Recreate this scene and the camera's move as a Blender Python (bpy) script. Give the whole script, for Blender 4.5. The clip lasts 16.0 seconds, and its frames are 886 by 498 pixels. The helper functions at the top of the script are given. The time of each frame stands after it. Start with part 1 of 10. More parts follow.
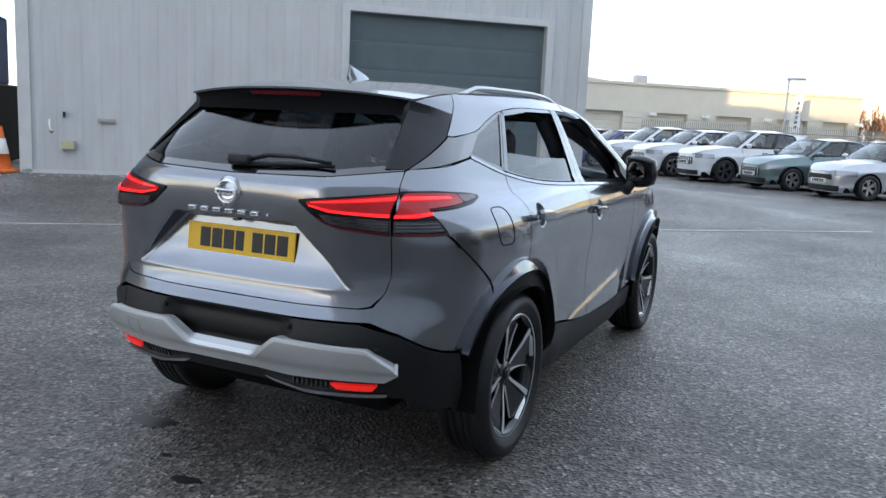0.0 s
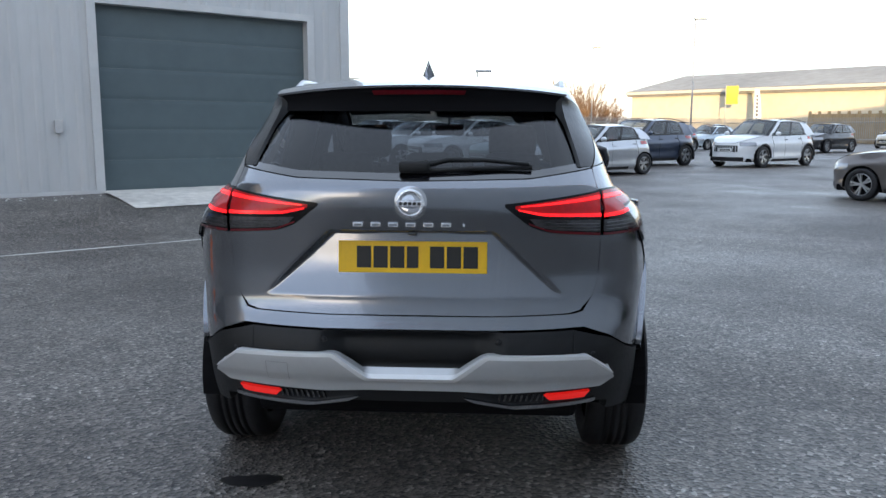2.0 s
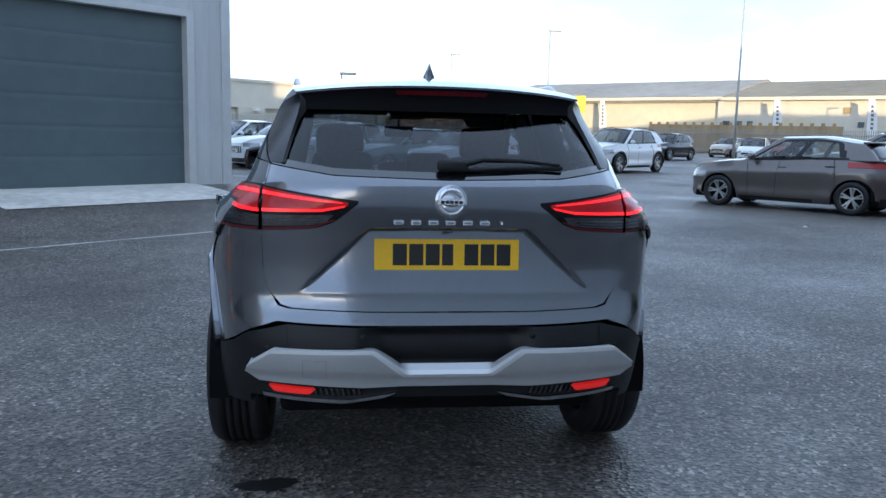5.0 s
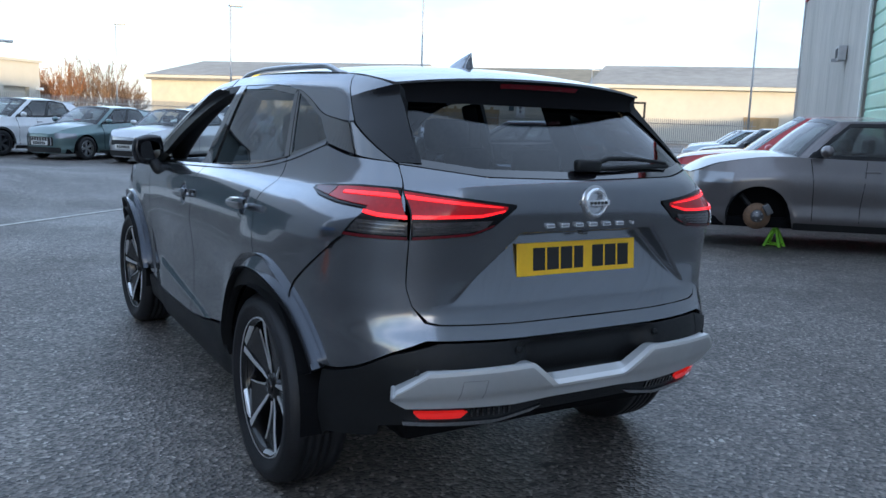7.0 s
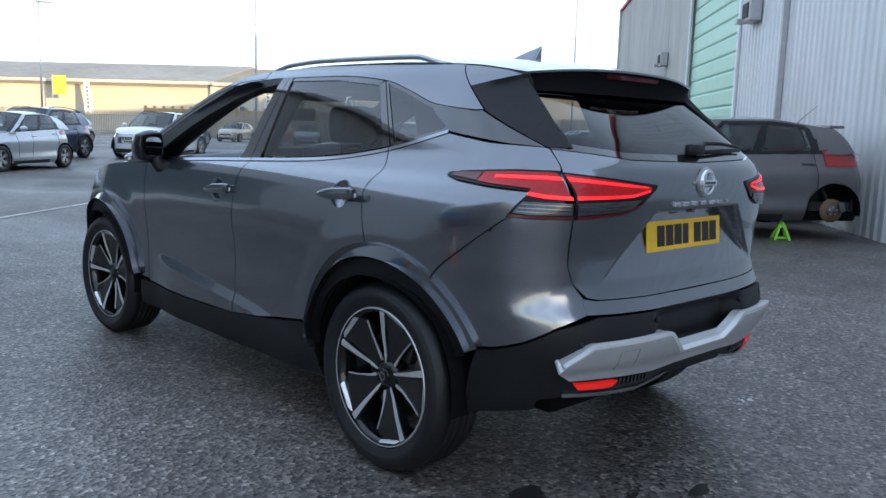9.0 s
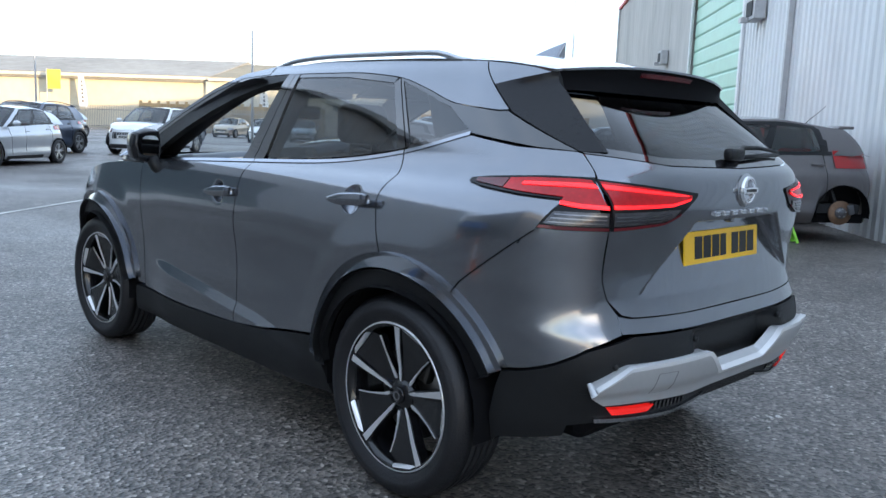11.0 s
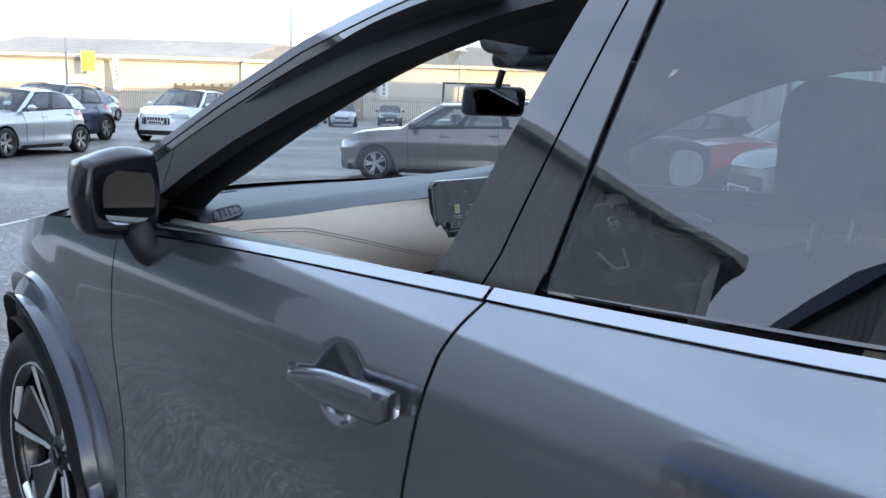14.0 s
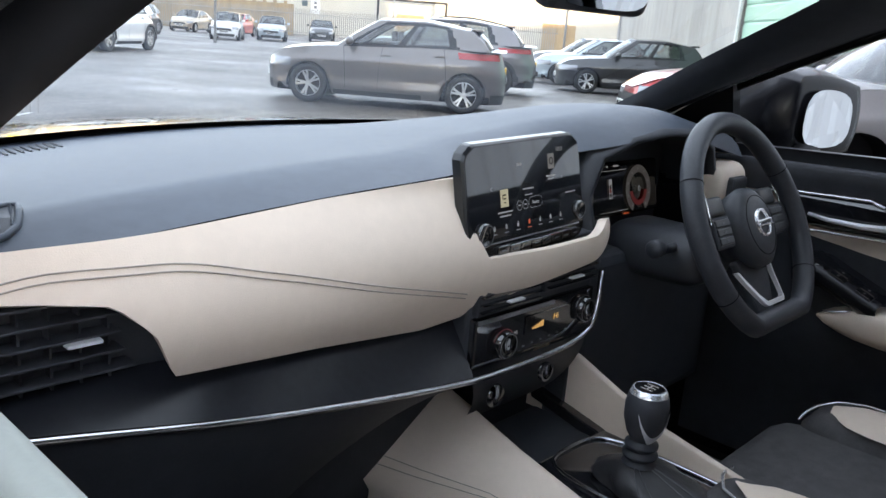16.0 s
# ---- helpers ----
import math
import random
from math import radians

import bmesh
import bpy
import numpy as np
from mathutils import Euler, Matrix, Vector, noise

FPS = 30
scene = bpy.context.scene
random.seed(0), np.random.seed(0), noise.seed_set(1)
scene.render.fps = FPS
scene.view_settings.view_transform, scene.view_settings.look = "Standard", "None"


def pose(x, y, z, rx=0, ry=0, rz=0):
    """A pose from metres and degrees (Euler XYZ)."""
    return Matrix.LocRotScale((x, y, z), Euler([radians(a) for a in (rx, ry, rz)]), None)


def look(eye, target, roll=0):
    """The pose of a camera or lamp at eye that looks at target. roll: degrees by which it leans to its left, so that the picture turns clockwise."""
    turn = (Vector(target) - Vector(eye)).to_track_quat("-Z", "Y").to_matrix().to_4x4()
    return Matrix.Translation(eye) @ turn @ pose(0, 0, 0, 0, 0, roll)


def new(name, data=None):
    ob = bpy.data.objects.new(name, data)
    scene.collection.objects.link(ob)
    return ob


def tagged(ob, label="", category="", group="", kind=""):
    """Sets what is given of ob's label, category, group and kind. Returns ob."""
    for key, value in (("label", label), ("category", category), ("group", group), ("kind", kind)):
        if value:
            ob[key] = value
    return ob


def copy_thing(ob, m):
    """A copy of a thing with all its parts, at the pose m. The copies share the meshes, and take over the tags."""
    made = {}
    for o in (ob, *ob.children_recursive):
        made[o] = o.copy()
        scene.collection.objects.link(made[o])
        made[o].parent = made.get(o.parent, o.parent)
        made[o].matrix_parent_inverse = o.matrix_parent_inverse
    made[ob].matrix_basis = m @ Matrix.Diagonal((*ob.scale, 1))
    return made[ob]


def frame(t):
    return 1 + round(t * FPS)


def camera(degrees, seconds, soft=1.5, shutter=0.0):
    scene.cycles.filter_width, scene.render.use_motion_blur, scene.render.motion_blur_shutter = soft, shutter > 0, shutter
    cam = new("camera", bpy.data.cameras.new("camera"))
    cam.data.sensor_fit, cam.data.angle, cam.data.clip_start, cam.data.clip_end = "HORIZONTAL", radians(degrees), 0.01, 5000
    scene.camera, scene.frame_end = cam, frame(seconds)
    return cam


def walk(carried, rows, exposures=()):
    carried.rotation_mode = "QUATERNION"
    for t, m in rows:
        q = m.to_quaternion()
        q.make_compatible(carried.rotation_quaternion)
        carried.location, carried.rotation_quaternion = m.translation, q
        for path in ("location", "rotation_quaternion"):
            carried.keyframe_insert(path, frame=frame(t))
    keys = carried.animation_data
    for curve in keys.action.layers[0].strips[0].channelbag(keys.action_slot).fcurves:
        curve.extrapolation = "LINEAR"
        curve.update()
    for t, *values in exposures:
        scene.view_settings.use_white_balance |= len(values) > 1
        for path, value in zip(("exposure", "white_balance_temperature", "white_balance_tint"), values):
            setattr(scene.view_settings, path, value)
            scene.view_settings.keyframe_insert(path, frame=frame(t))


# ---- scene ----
PATH = [
    (0, (2.036, -3.168, 1.42), (1.186, -1.385, 1.11), 2.7),
    (0.5, (1.62, -3.336, 1.438), (0.937, -1.481, 1.131), 2.2),
    (1, (1.175, -3.499, 1.434), (0.698, -1.579, 1.137), 1.8),
    (1.5, (0.699, -3.499, 1.405), (0.426, -1.54, 1.111), 1.3),
    (2, (0.262, -3.491, 1.383), (0.151, -1.516, 1.082), 0.2),
    (2.5, (-0.017, -3.521, 1.359), (-0.022, -1.543, 1.06), -0.4),
    (3, (-0.044, -3.567, 1.315), (-0.008, -1.587, 1.036), -0.4),
    (5.5, (-0.658, -3.519, 1.37), (-0.273, -1.578, 1.073), 1.3),
    (6, (-1.052, -3.336, 1.362), (-0.457, -1.458, 1.017), 0.5),
    (6.5, (-1.479, -3.124, 1.359), (-0.668, -1.326, 1.029), 1.5),
    (7, (-1.815, -2.855, 1.377), (-0.804, -1.157, 1.064), 2.1),
    (7.5, (-2.131, -2.525, 1.377), (-0.954, -0.937, 1.072), 1.7),
    (8, (-2.437, -2.288, 1.353), (-1.167, -0.774, 1.044), 1.5),
    (8.5, (-2.661, -2.235, 1.319), (-1.345, -0.761, 1.014), 1.4),
    (9, (-2.743, -2.299, 1.287), (-1.384, -0.86, 0.997), 1.7),
    (11.5, (-2.575, -1.87, 1.302), (-1.208, -0.443, 0.996), 2.2),
    (12, (-2.381, -1.47, 1.303), (-1.022, -0.039, 0.977), 2.3),
    (12.5, (-2.168, -1.001, 1.327), (-0.842, 0.456, 0.982), 2.8),
    (13, (-1.939, -0.521, 1.336), (-0.635, 0.956, 0.992), 2.5),
    (13.5, (-1.68, -0.058, 1.34), (-0.39, 1.43, 0.99), 1.9),
    (14, (-1.454, 0.413, 1.336), (-0.149, 1.89, 0.994), 2.1),
    (14.5, (-1.219, 0.789, 1.325), (0.124, 2.233, 0.992), 1.9),
    (15, (-1.025, 1.068, 1.31), (0.36, 2.465, 0.948), 3.0),
    (15.5, (-0.905, 1.25, 1.297), (0.509, 2.595, 0.856), 3.8),
    (16, (-0.86, 1.298, 1.286), (0.55, 2.619, 0.768), 4.5),
]
cam = camera(57.5, 16.0)
walk(cam, [(t, look(e, g, r)) for t, e, g, r in PATH],
     exposures=[(0, 1.32, 7150, 13), (1.5, 1.18, 7000, 13), (3, 1.22, 6750, 11), (5.5, 0.90, 5950, 10), (7, 0.92, 6050, 10), (9, 1.10, 6400, 10), (12, 1.56, 6600, 11),
                (13.5, 1.60, 6750, 13), (14, 1.68, 6550, 12), (14.5, 1.86, 6650, 13), (15, 2.06, 7250, 14), (15.5, 2.34, 7450, 15), (16, 2.50, 7600, 16)])


# ---- light ----
SUN_ELEV, SUN_AZ = 4.4, 187.0          # degrees; azimuth clockwise from +y, where the sun stands
world = bpy.data.worlds.new("sky")
scene.world = world
world.use_nodes = True
wn, wl = world.node_tree.nodes, world.node_tree.links
wn.clear()
w_out = wn.new("ShaderNodeOutputWorld")
w_bg = wn.new("ShaderNodeBackground")
w_sky = wn.new("ShaderNodeTexSky")
w_sky.sky_type = 'NISHITA'
w_sky.sun_disc = False
w_sky.sun_elevation = radians(SUN_ELEV)
w_sky.sun_rotation = radians(SUN_AZ)
w_sky.air_density, w_sky.dust_density, w_sky.ozone_density = 1.0, 0.8, 3.0
# soft broken cloud over the blue
w_tc = wn.new("ShaderNodeTexCoord")
w_map = wn.new("ShaderNodeMapping")
w_map.inputs["Scale"].default_value = (1.0, 1.0, 2.6)
w_map.inputs["Location"].default_value = (0.35, 0.1, 0.2)
w_no = wn.new("ShaderNodeTexNoise")
w_no.inputs["Scale"].default_value = 1.9
w_no.inputs["Detail"].default_value = 9.0
w_no.inputs["Roughness"].default_value = 0.56
w_rm = wn.new("ShaderNodeValToRGB")
w_rm.color_ramp.elements[0].position = 0.36
w_rm.color_ramp.elements[1].position = 0.58
w_no2 = wn.new("ShaderNodeTexNoise")
w_no2.inputs["Scale"].default_value = 4.0
w_no2.inputs["Detail"].default_value = 8.0
w_cr = wn.new("ShaderNodeValToRGB")
w_cr.color_ramp.elements[0].position, w_cr.color_ramp.elements[0].color = 0.44, (2.4, 2.6, 3.0, 1)
w_cr.color_ramp.elements[1].position, w_cr.color_ramp.elements[1].color = 0.76, (6.9, 6.7, 6.4, 1)
w_mx = wn.new("ShaderNodeMix")
w_mx.data_type = 'RGBA'
wl.new(w_tc.outputs["Generated"], w_map.inputs["Vector"])
wl.new(w_map.outputs["Vector"], w_no.inputs["Vector"])
wl.new(w_map.outputs["Vector"], w_no2.inputs["Vector"])
wl.new(w_no.outputs["Fac"], w_rm.inputs["Fac"])
wl.new(w_no2.outputs["Fac"], w_cr.inputs["Fac"])
w_sz = wn.new("ShaderNodeSeparateXYZ")     # the cloud lies in a bank low down all round; overhead the sky is clear
w_bm = wn.new("ShaderNodeMapRange")
w_bm.interpolation_type = 'SMOOTHSTEP'
w_bm.inputs["From Min"].default_value, w_bm.inputs["From Max"].default_value = 0.22, 0.55
w_bm.inputs["To Min"].default_value, w_bm.inputs["To Max"].default_value = 1.0, 0.22
w_cv = wn.new("ShaderNodeMath")
w_cv.operation = 'MULTIPLY'
wl.new(w_tc.outputs["Generated"], w_sz.inputs[0])
wl.new(w_sz.outputs["Z"], w_bm.inputs["Value"])
wl.new(w_rm.outputs["Color"], w_cv.inputs[0])
wl.new(w_bm.outputs["Result"], w_cv.inputs[1])
wl.new(w_cv.outputs[0], w_mx.inputs["Factor"])
w_hz = wn.new("ShaderNodeMix")            # thin high haze in the gaps between the clouds
w_hz.data_type = 'RGBA'
w_hz.inputs["Factor"].default_value = 0.55
w_hz.inputs["B"].default_value = (5.9, 7.4, 9.5, 1)
wl.new(w_sky.outputs["Color"], w_hz.inputs["A"])
wl.new(w_hz.outputs["Result"], w_mx.inputs["A"])
w_ad = wn.new("ShaderNodeMix")            # the cloud is lit by the sky round the low sun
w_ad.data_type, w_ad.blend_type = 'RGBA', 'ADD'
w_ad.inputs["Factor"].default_value = 1.0
w_sx = wn.new("ShaderNodeSeparateXYZ")    # broken cloud is thinner and greyer overhead than low down
w_el = wn.new("ShaderNodeValToRGB")
w_el.color_ramp.elements[0].position, w_el.color_ramp.elements[0].color = 0.18, (1.12, 1.10, 1.08, 1)
w_el.color_ramp.elements[1].position, w_el.color_ramp.elements[1].color = 0.85, (0.60, 0.70, 0.86, 1)
w_th = wn.new("ShaderNodeMix")
w_th.data_type, w_th.blend_type = 'RGBA', 'MULTIPLY'
w_th.inputs["Factor"].default_value = 1.0
wl.new(w_tc.outputs["Generated"], w_sx.inputs[0])
wl.new(w_sx.outputs["Z"], w_el.inputs["Fac"])
wl.new(w_cr.outputs["Color"], w_th.inputs["A"])
wl.new(w_el.outputs["Color"], w_th.inputs["B"])
wl.new(w_th.outputs["Result"], w_ad.inputs["A"])
w_gl = wn.new("ShaderNodeMix")
w_gl.data_type, w_gl.blend_type = 'RGBA', 'MULTIPLY'
w_gl.inputs["Factor"].default_value = 1.0
w_gl.inputs["B"].default_value = (1.6, 1.6, 1.7, 1)
wl.new(w_sky.outputs["Color"], w_gl.inputs["A"])
wl.new(w_gl.outputs["Result"], w_ad.inputs["B"])
wl.new(w_ad.outputs["Result"], w_mx.inputs["B"])
wl.new(w_mx.outputs["Result"], w_bg.inputs["Color"])
w_bg.inputs["Strength"].default_value = 0.13
wl.new(w_bg.outputs["Background"], w_out.inputs["Surface"])

sun = new("sun", bpy.data.lights.new("sun", 'SUN'))
sun.data.energy, sun.data.angle, sun.data.color = 3.0, radians(0.6), (1.0, 0.76, 0.45)
_a, _e = radians(SUN_AZ), radians(SUN_ELEV)
sun_from = Vector((math.sin(_a) * math.cos(_e), math.cos(_a) * math.cos(_e), math.sin(_e)))
sun.matrix_world = look(sun_from * 200, (0, 0, 0))


# ---- materials ----
def mat(name, color=(0.5, 0.5, 0.5), rough=0.5, metal=0.0, coat=0.0, noise_scale=0.0, vary=0.0, bump=0.0, bump_scale=0.0,
        emit=0.0, rough_vary=0.0, spec=0.5, stretch=(1, 1, 1), rand=0.0, flake=0.0):
    m = bpy.data.materials.new(name)
    m.use_nodes = True
    n, l = m.node_tree.nodes, m.node_tree.links
    b = n["Principled BSDF"]
    b.inputs["Base Color"].default_value = (*color, 1)
    b.inputs["Roughness"].default_value = rough
    b.inputs["Metallic"].default_value = metal
    b.inputs["Coat Weight"].default_value = coat
    b.inputs["Coat Roughness"].default_value = 0.03
    b.inputs["Specular IOR Level"].default_value = spec
    if emit:
        b.inputs["Emission Color"].default_value = (*color, 1)
        b.inputs["Emission Strength"].default_value = emit
    tc = n.new("ShaderNodeTexCoord")
    mp = n.new("ShaderNodeMapping")
    mp.inputs["Scale"].default_value = stretch
    l.new(tc.outputs["Object"], mp.inputs["Vector"])
    last = None
    if vary:
        no = n.new("ShaderNodeTexNoise")
        no.inputs["Scale"].default_value = noise_scale
        no.inputs["Detail"].default_value = 8
        no.inputs["Roughness"].default_value = 0.65
        l.new(mp.outputs["Vector"], no.inputs["Vector"])
        no2 = n.new("ShaderNodeTexNoise")
        no2.inputs["Scale"].default_value = noise_scale * 0.11
        no2.inputs["Detail"].default_value = 4
        l.new(mp.outputs["Vector"], no2.inputs["Vector"])
        ad = n.new("ShaderNodeMath")
        ad.operation = 'ADD'
        l.new(no.outputs["Fac"], ad.inputs[0])
        l.new(no2.outputs["Fac"], ad.inputs[1])
        mr = n.new("ShaderNodeMapRange")
        mr.inputs["From Min"].default_value, mr.inputs["From Max"].default_value = 0.7, 1.3
        mr.inputs["To Min"].default_value, mr.inputs["To Max"].default_value = 1 - vary, 1 + vary
        l.new(ad.outputs[0], mr.inputs["Value"])
        mx = n.new("ShaderNodeMix")
        mx.data_type, mx.blend_type = 'RGBA', 'MULTIPLY'
        mx.inputs["Factor"].default_value = 1
        mx.inputs["A"].default_value = (*color, 1)
        l.new(mr.outputs["Result"], mx.inputs["B"])
        last = mx.outputs["Result"]
        l.new(last, b.inputs["Base Color"])
        if rough_vary:
            rr = n.new("ShaderNodeMapRange")
            rr.inputs["From Min"].default_value, rr.inputs["From Max"].default_value = 0.35, 0.65
            rr.inputs["To Min"].default_value, rr.inputs["To Max"].default_value = rough - rough_vary, rough + rough_vary
            l.new(no2.outputs["Fac"], rr.inputs["Value"])
            l.new(rr.outputs["Result"], b.inputs["Roughness"])
    if rand:
        oi = n.new("ShaderNodeObjectInfo")
        rm = n.new("ShaderNodeMapRange")
        rm.inputs["To Min"].default_value, rm.inputs["To Max"].default_value = 1 - rand, 1 + rand
        l.new(oi.outputs["Random"], rm.inputs["Value"])
        mx = n.new("ShaderNodeMix")
        mx.data_type, mx.blend_type = 'RGBA', 'MULTIPLY'
        mx.inputs["Factor"].default_value = 1
        mx.inputs["A"].default_value = (*color, 1)
        if last:
            l.new(last, mx.inputs["A"])
        l.new(rm.outputs["Result"], mx.inputs["B"])
        l.new(mx.outputs["Result"], b.inputs["Base Color"])
    if bump or flake:
        bn = n.new("ShaderNodeTexNoise")
        bn.inputs["Scale"].default_value = bump_scale
        bn.inputs["Detail"].default_value = 6
        l.new(mp.outputs["Vector"], bn.inputs["Vector"])
        bp = n.new("ShaderNodeBump")
        bp.inputs["Strength"].default_value = bump
        bp.inputs["Distance"].default_value = 0.01
        l.new(bn.outputs["Fac"], bp.inputs["Height"])
        l.new(bp.outputs["Normal"], b.inputs["Normal"])
    return m


def glass_mat(name, tint, gloss=1.0, rough=0.0, base=0.075):
    """A thin pane: tinted see-through with a mirror gloss that grows towards grazing."""
    m = bpy.data.materials.new(name)
    m.use_nodes = True
    n, l = m.node_tree.nodes, m.node_tree.links
    n.clear()
    o = n.new("ShaderNodeOutputMaterial")
    tr = n.new("ShaderNodeBsdfTransparent")
    tr.inputs["Color"].default_value = (*tint, 1)
    gl = n.new("ShaderNodeBsdfGlossy")
    gl.inputs["Roughness"].default_value = rough
    gl.inputs["Color"].default_value = (gloss, gloss, gloss, 1)
    fr = n.new("ShaderNodeLayerWeight")
    fr.inputs["Blend"].default_value = 0.5
    pw = n.new("ShaderNodeMath")
    pw.operation = 'POWER'
    pw.inputs[1].default_value = 4.6
    l.new(fr.outputs["Facing"], pw.inputs[0])
    mul = n.new("ShaderNodeMath")
    mul.operation = 'MULTIPLY_ADD'
    mul.inputs[1].default_value = 0.92
    mul.inputs[2].default_value = base
    mul.use_clamp = True
    mx = n.new("ShaderNodeMixShader")
    l.new(pw.outputs[0], mul.inputs[0])
    l.new(mul.outputs[0], mx.inputs["Fac"])
    l.new(tr.outputs[0], mx.inputs[1])
    l.new(gl.outputs[0], mx.inputs[2])
    l.new(mx.outputs[0], o.inputs["Surface"])
    return m


def asphalt_mat():
    m = bpy.data.materials.new("asphalt")
    m.use_nodes = True
    n, l = m.node_tree.nodes, m.node_tree.links
    b = n["Principled BSDF"]
    tc = n.new("ShaderNodeTexCoord")

    def noise_node(scale, detail=6, rough=0.6):
        k = n.new("ShaderNodeTexNoise")
        k.inputs["Scale"].default_value, k.inputs["Detail"].default_value, k.inputs["Roughness"].default_value = scale, detail, rough
        l.new(tc.outputs["Object"], k.inputs["Vector"])
        return k

    def ramp(src, stops):
        r = n.new("ShaderNodeValToRGB")
        e = r.color_ramp.elements
        e[0].position, e[0].color = stops[0][0], (*stops[0][1], 1)
        e[1].position, e[1].color = stops[-1][0], (*stops[-1][1], 1)
        for p, c in stops[1:-1]:
            q = e.new(p)
            q.color = (*c, 1)
        l.new(src, r.inputs["Fac"])
        return r

    vo = n.new("ShaderNodeTexVoronoi")
    vo.inputs["Scale"].default_value = 60
    l.new(tc.outputs["Object"], vo.inputs["Vector"])
    # stones in the tar: each chip its own shade
    chips = ramp(vo.outputs["Color"], [(0.12, (0.020, 0.019, 0.018)), (0.5, (0.106, 0.097, 0.090)), (0.80, (0.205, 0.186, 0.170)), (0.95, (0.42, 0.39, 0.36))])
    big = noise_node(0.45, 6, 0.6)
    patch = ramp(big.outputs["Fac"], [(0.32, (0.56, 0.53, 0.50)), (0.52, (1.0, 0.97, 0.93)), (0.72, (1.35, 1.32, 1.28))])
    mx = n.new("ShaderNodeMix")
    mx.data_type, mx.blend_type = 'RGBA', 'MULTIPLY'
    mx.inputs["Factor"].default_value = 1
    l.new(chips.outputs["Color"], mx.inputs["A"])
    l.new(patch.outputs["Color"], mx.inputs["B"])
    mid = noise_node(5.0, 8, 0.7)
    patch2 = ramp(mid.outputs["Fac"], [(0.30, (0.70, 0.70, 0.70)), (0.62, (1.12, 1.12, 1.12))])
    mx2 = n.new("ShaderNodeMix")
    mx2.data_type, mx2.blend_type = 'RGBA', 'MULTIPLY'
    mx2.inputs["Factor"].default_value = 1
    l.new(mx.outputs["Result"], mx2.inputs["A"])
    l.new(patch2.outputs["Color"], mx2.inputs["B"])
    l.new(mx2.outputs["Result"], b.inputs["Base Color"])
    # damp areas shine
    wet = noise_node(0.22, 5, 0.62)
    rr = ramp(wet.outputs["Fac"], [(0.38, (0.60, 0.60, 0.60)), (0.56, (0.46, 0.46, 0.46)), (0.70, (0.26, 0.26, 0.26))])
    l.new(rr.outputs["Color"], b.inputs["Roughness"])
    b.inputs["Specular IOR Level"].default_value = 0.60
    bp = n.new("ShaderNodeBump")
    bp.inputs["Strength"].default_value, bp.inputs["Distance"].default_value = 0.65, 0.009
    l.new(vo.outputs["Distance"], bp.inputs["Height"])
    l.new(bp.outputs["Normal"], b.inputs["Normal"])
    return m


M_ASPHALT = asphalt_mat()
M_CONC = mat("concrete", (0.60, 0.57, 0.52), 0.85, noise_scale=6, vary=0.3, bump=0.4, bump_scale=60)
M_CLAD = mat("grey_cladding", (0.46, 0.475, 0.48), 0.55, 0.0, noise_scale=3.0, vary=0.10, stretch=(1, 1, 0.25), rough_vary=0.1)
M_CLADW = mat("white_cladding", (0.66, 0.67, 0.67), 0.45, 0.1, noise_scale=3.0, vary=0.12, stretch=(1, 1, 0.2), rough_vary=0.1)
M_BEIGEP = mat("weathered_beige_panel", (0.44, 0.42, 0.385), 0.7, noise_scale=2.2, vary=0.22, stretch=(1, 1, 0.22), bump=0.1, bump_scale=30)
M_CLADTRIM = mat("cladding_trim", (0.52, 0.53, 0.53), 0.45, 0.2, noise_scale=4, vary=0.1)
M_SHUT = mat("grey_shutter", (0.075, 0.105, 0.115), 0.45, 0.0, noise_scale=3, vary=0.12)
M_GREENSHUT = mat("pale_green_shutter", (0.42, 0.66, 0.52), 0.45, 0.05, noise_scale=3, vary=0.08)
M_CREAM = mat("cream_render", (0.62, 0.55, 0.41), 0.8, noise_scale=1.2, vary=0.10)
M_WHITEW = mat("white_render", (0.60, 0.56, 0.47), 0.75, noise_scale=1.0, vary=0.08)
M_ROOFG = mat("grey_roof_sheet", (0.32, 0.30, 0.265), 0.85, noise_scale=0.8, vary=0.25)
M_ROOFT = mat("tan_roof_sheet", (0.27, 0.23, 0.16), 0.85, noise_scale=0.8, vary=0.25)
M_DARK = mat("dark_void", (0.012, 0.012, 0.014), 0.7)
M_PAINTW = mat("white_line_paint", (0.55, 0.54, 0.5), 0.7, noise_scale=14, vary=0.45)
M_GALV = mat("galvanised_steel", (0.46, 0.46, 0.46), 0.5, 0.3, noise_scale=8, vary=0.15)
M_FENCE = mat("fence_steel", (0.33, 0.31, 0.28), 0.6, 0.3, noise_scale=5, vary=0.2)
M_WOODF = mat("timber_boards", (0.36, 0.25, 0.13), 0.8, noise_scale=4, vary=0.3, stretch=(4, 4, 0.5))
M_RUST = mat("rusty_twigs", (0.32, 0.13, 0.05), 0.9, noise_scale=2, vary=0.4)
M_BARK = mat("brown_twigs", (0.24, 0.155, 0.10), 0.9, noise_scale=2, vary=0.4)
M_YELLOW = mat("yellow_banner", (0.74, 0.62, 0.08), 0.6)
M_FLAG = mat("white_flag_cloth", (0.80, 0.80, 0.78), 0.7)
M_FLAGTXT = mat("grey_flag_print", (0.16, 0.16, 0.17), 0.7)
M_ORANGE = mat("cone_orange", (0.75, 0.16, 0.03), 0.55, noise_scale=20, vary=0.2)
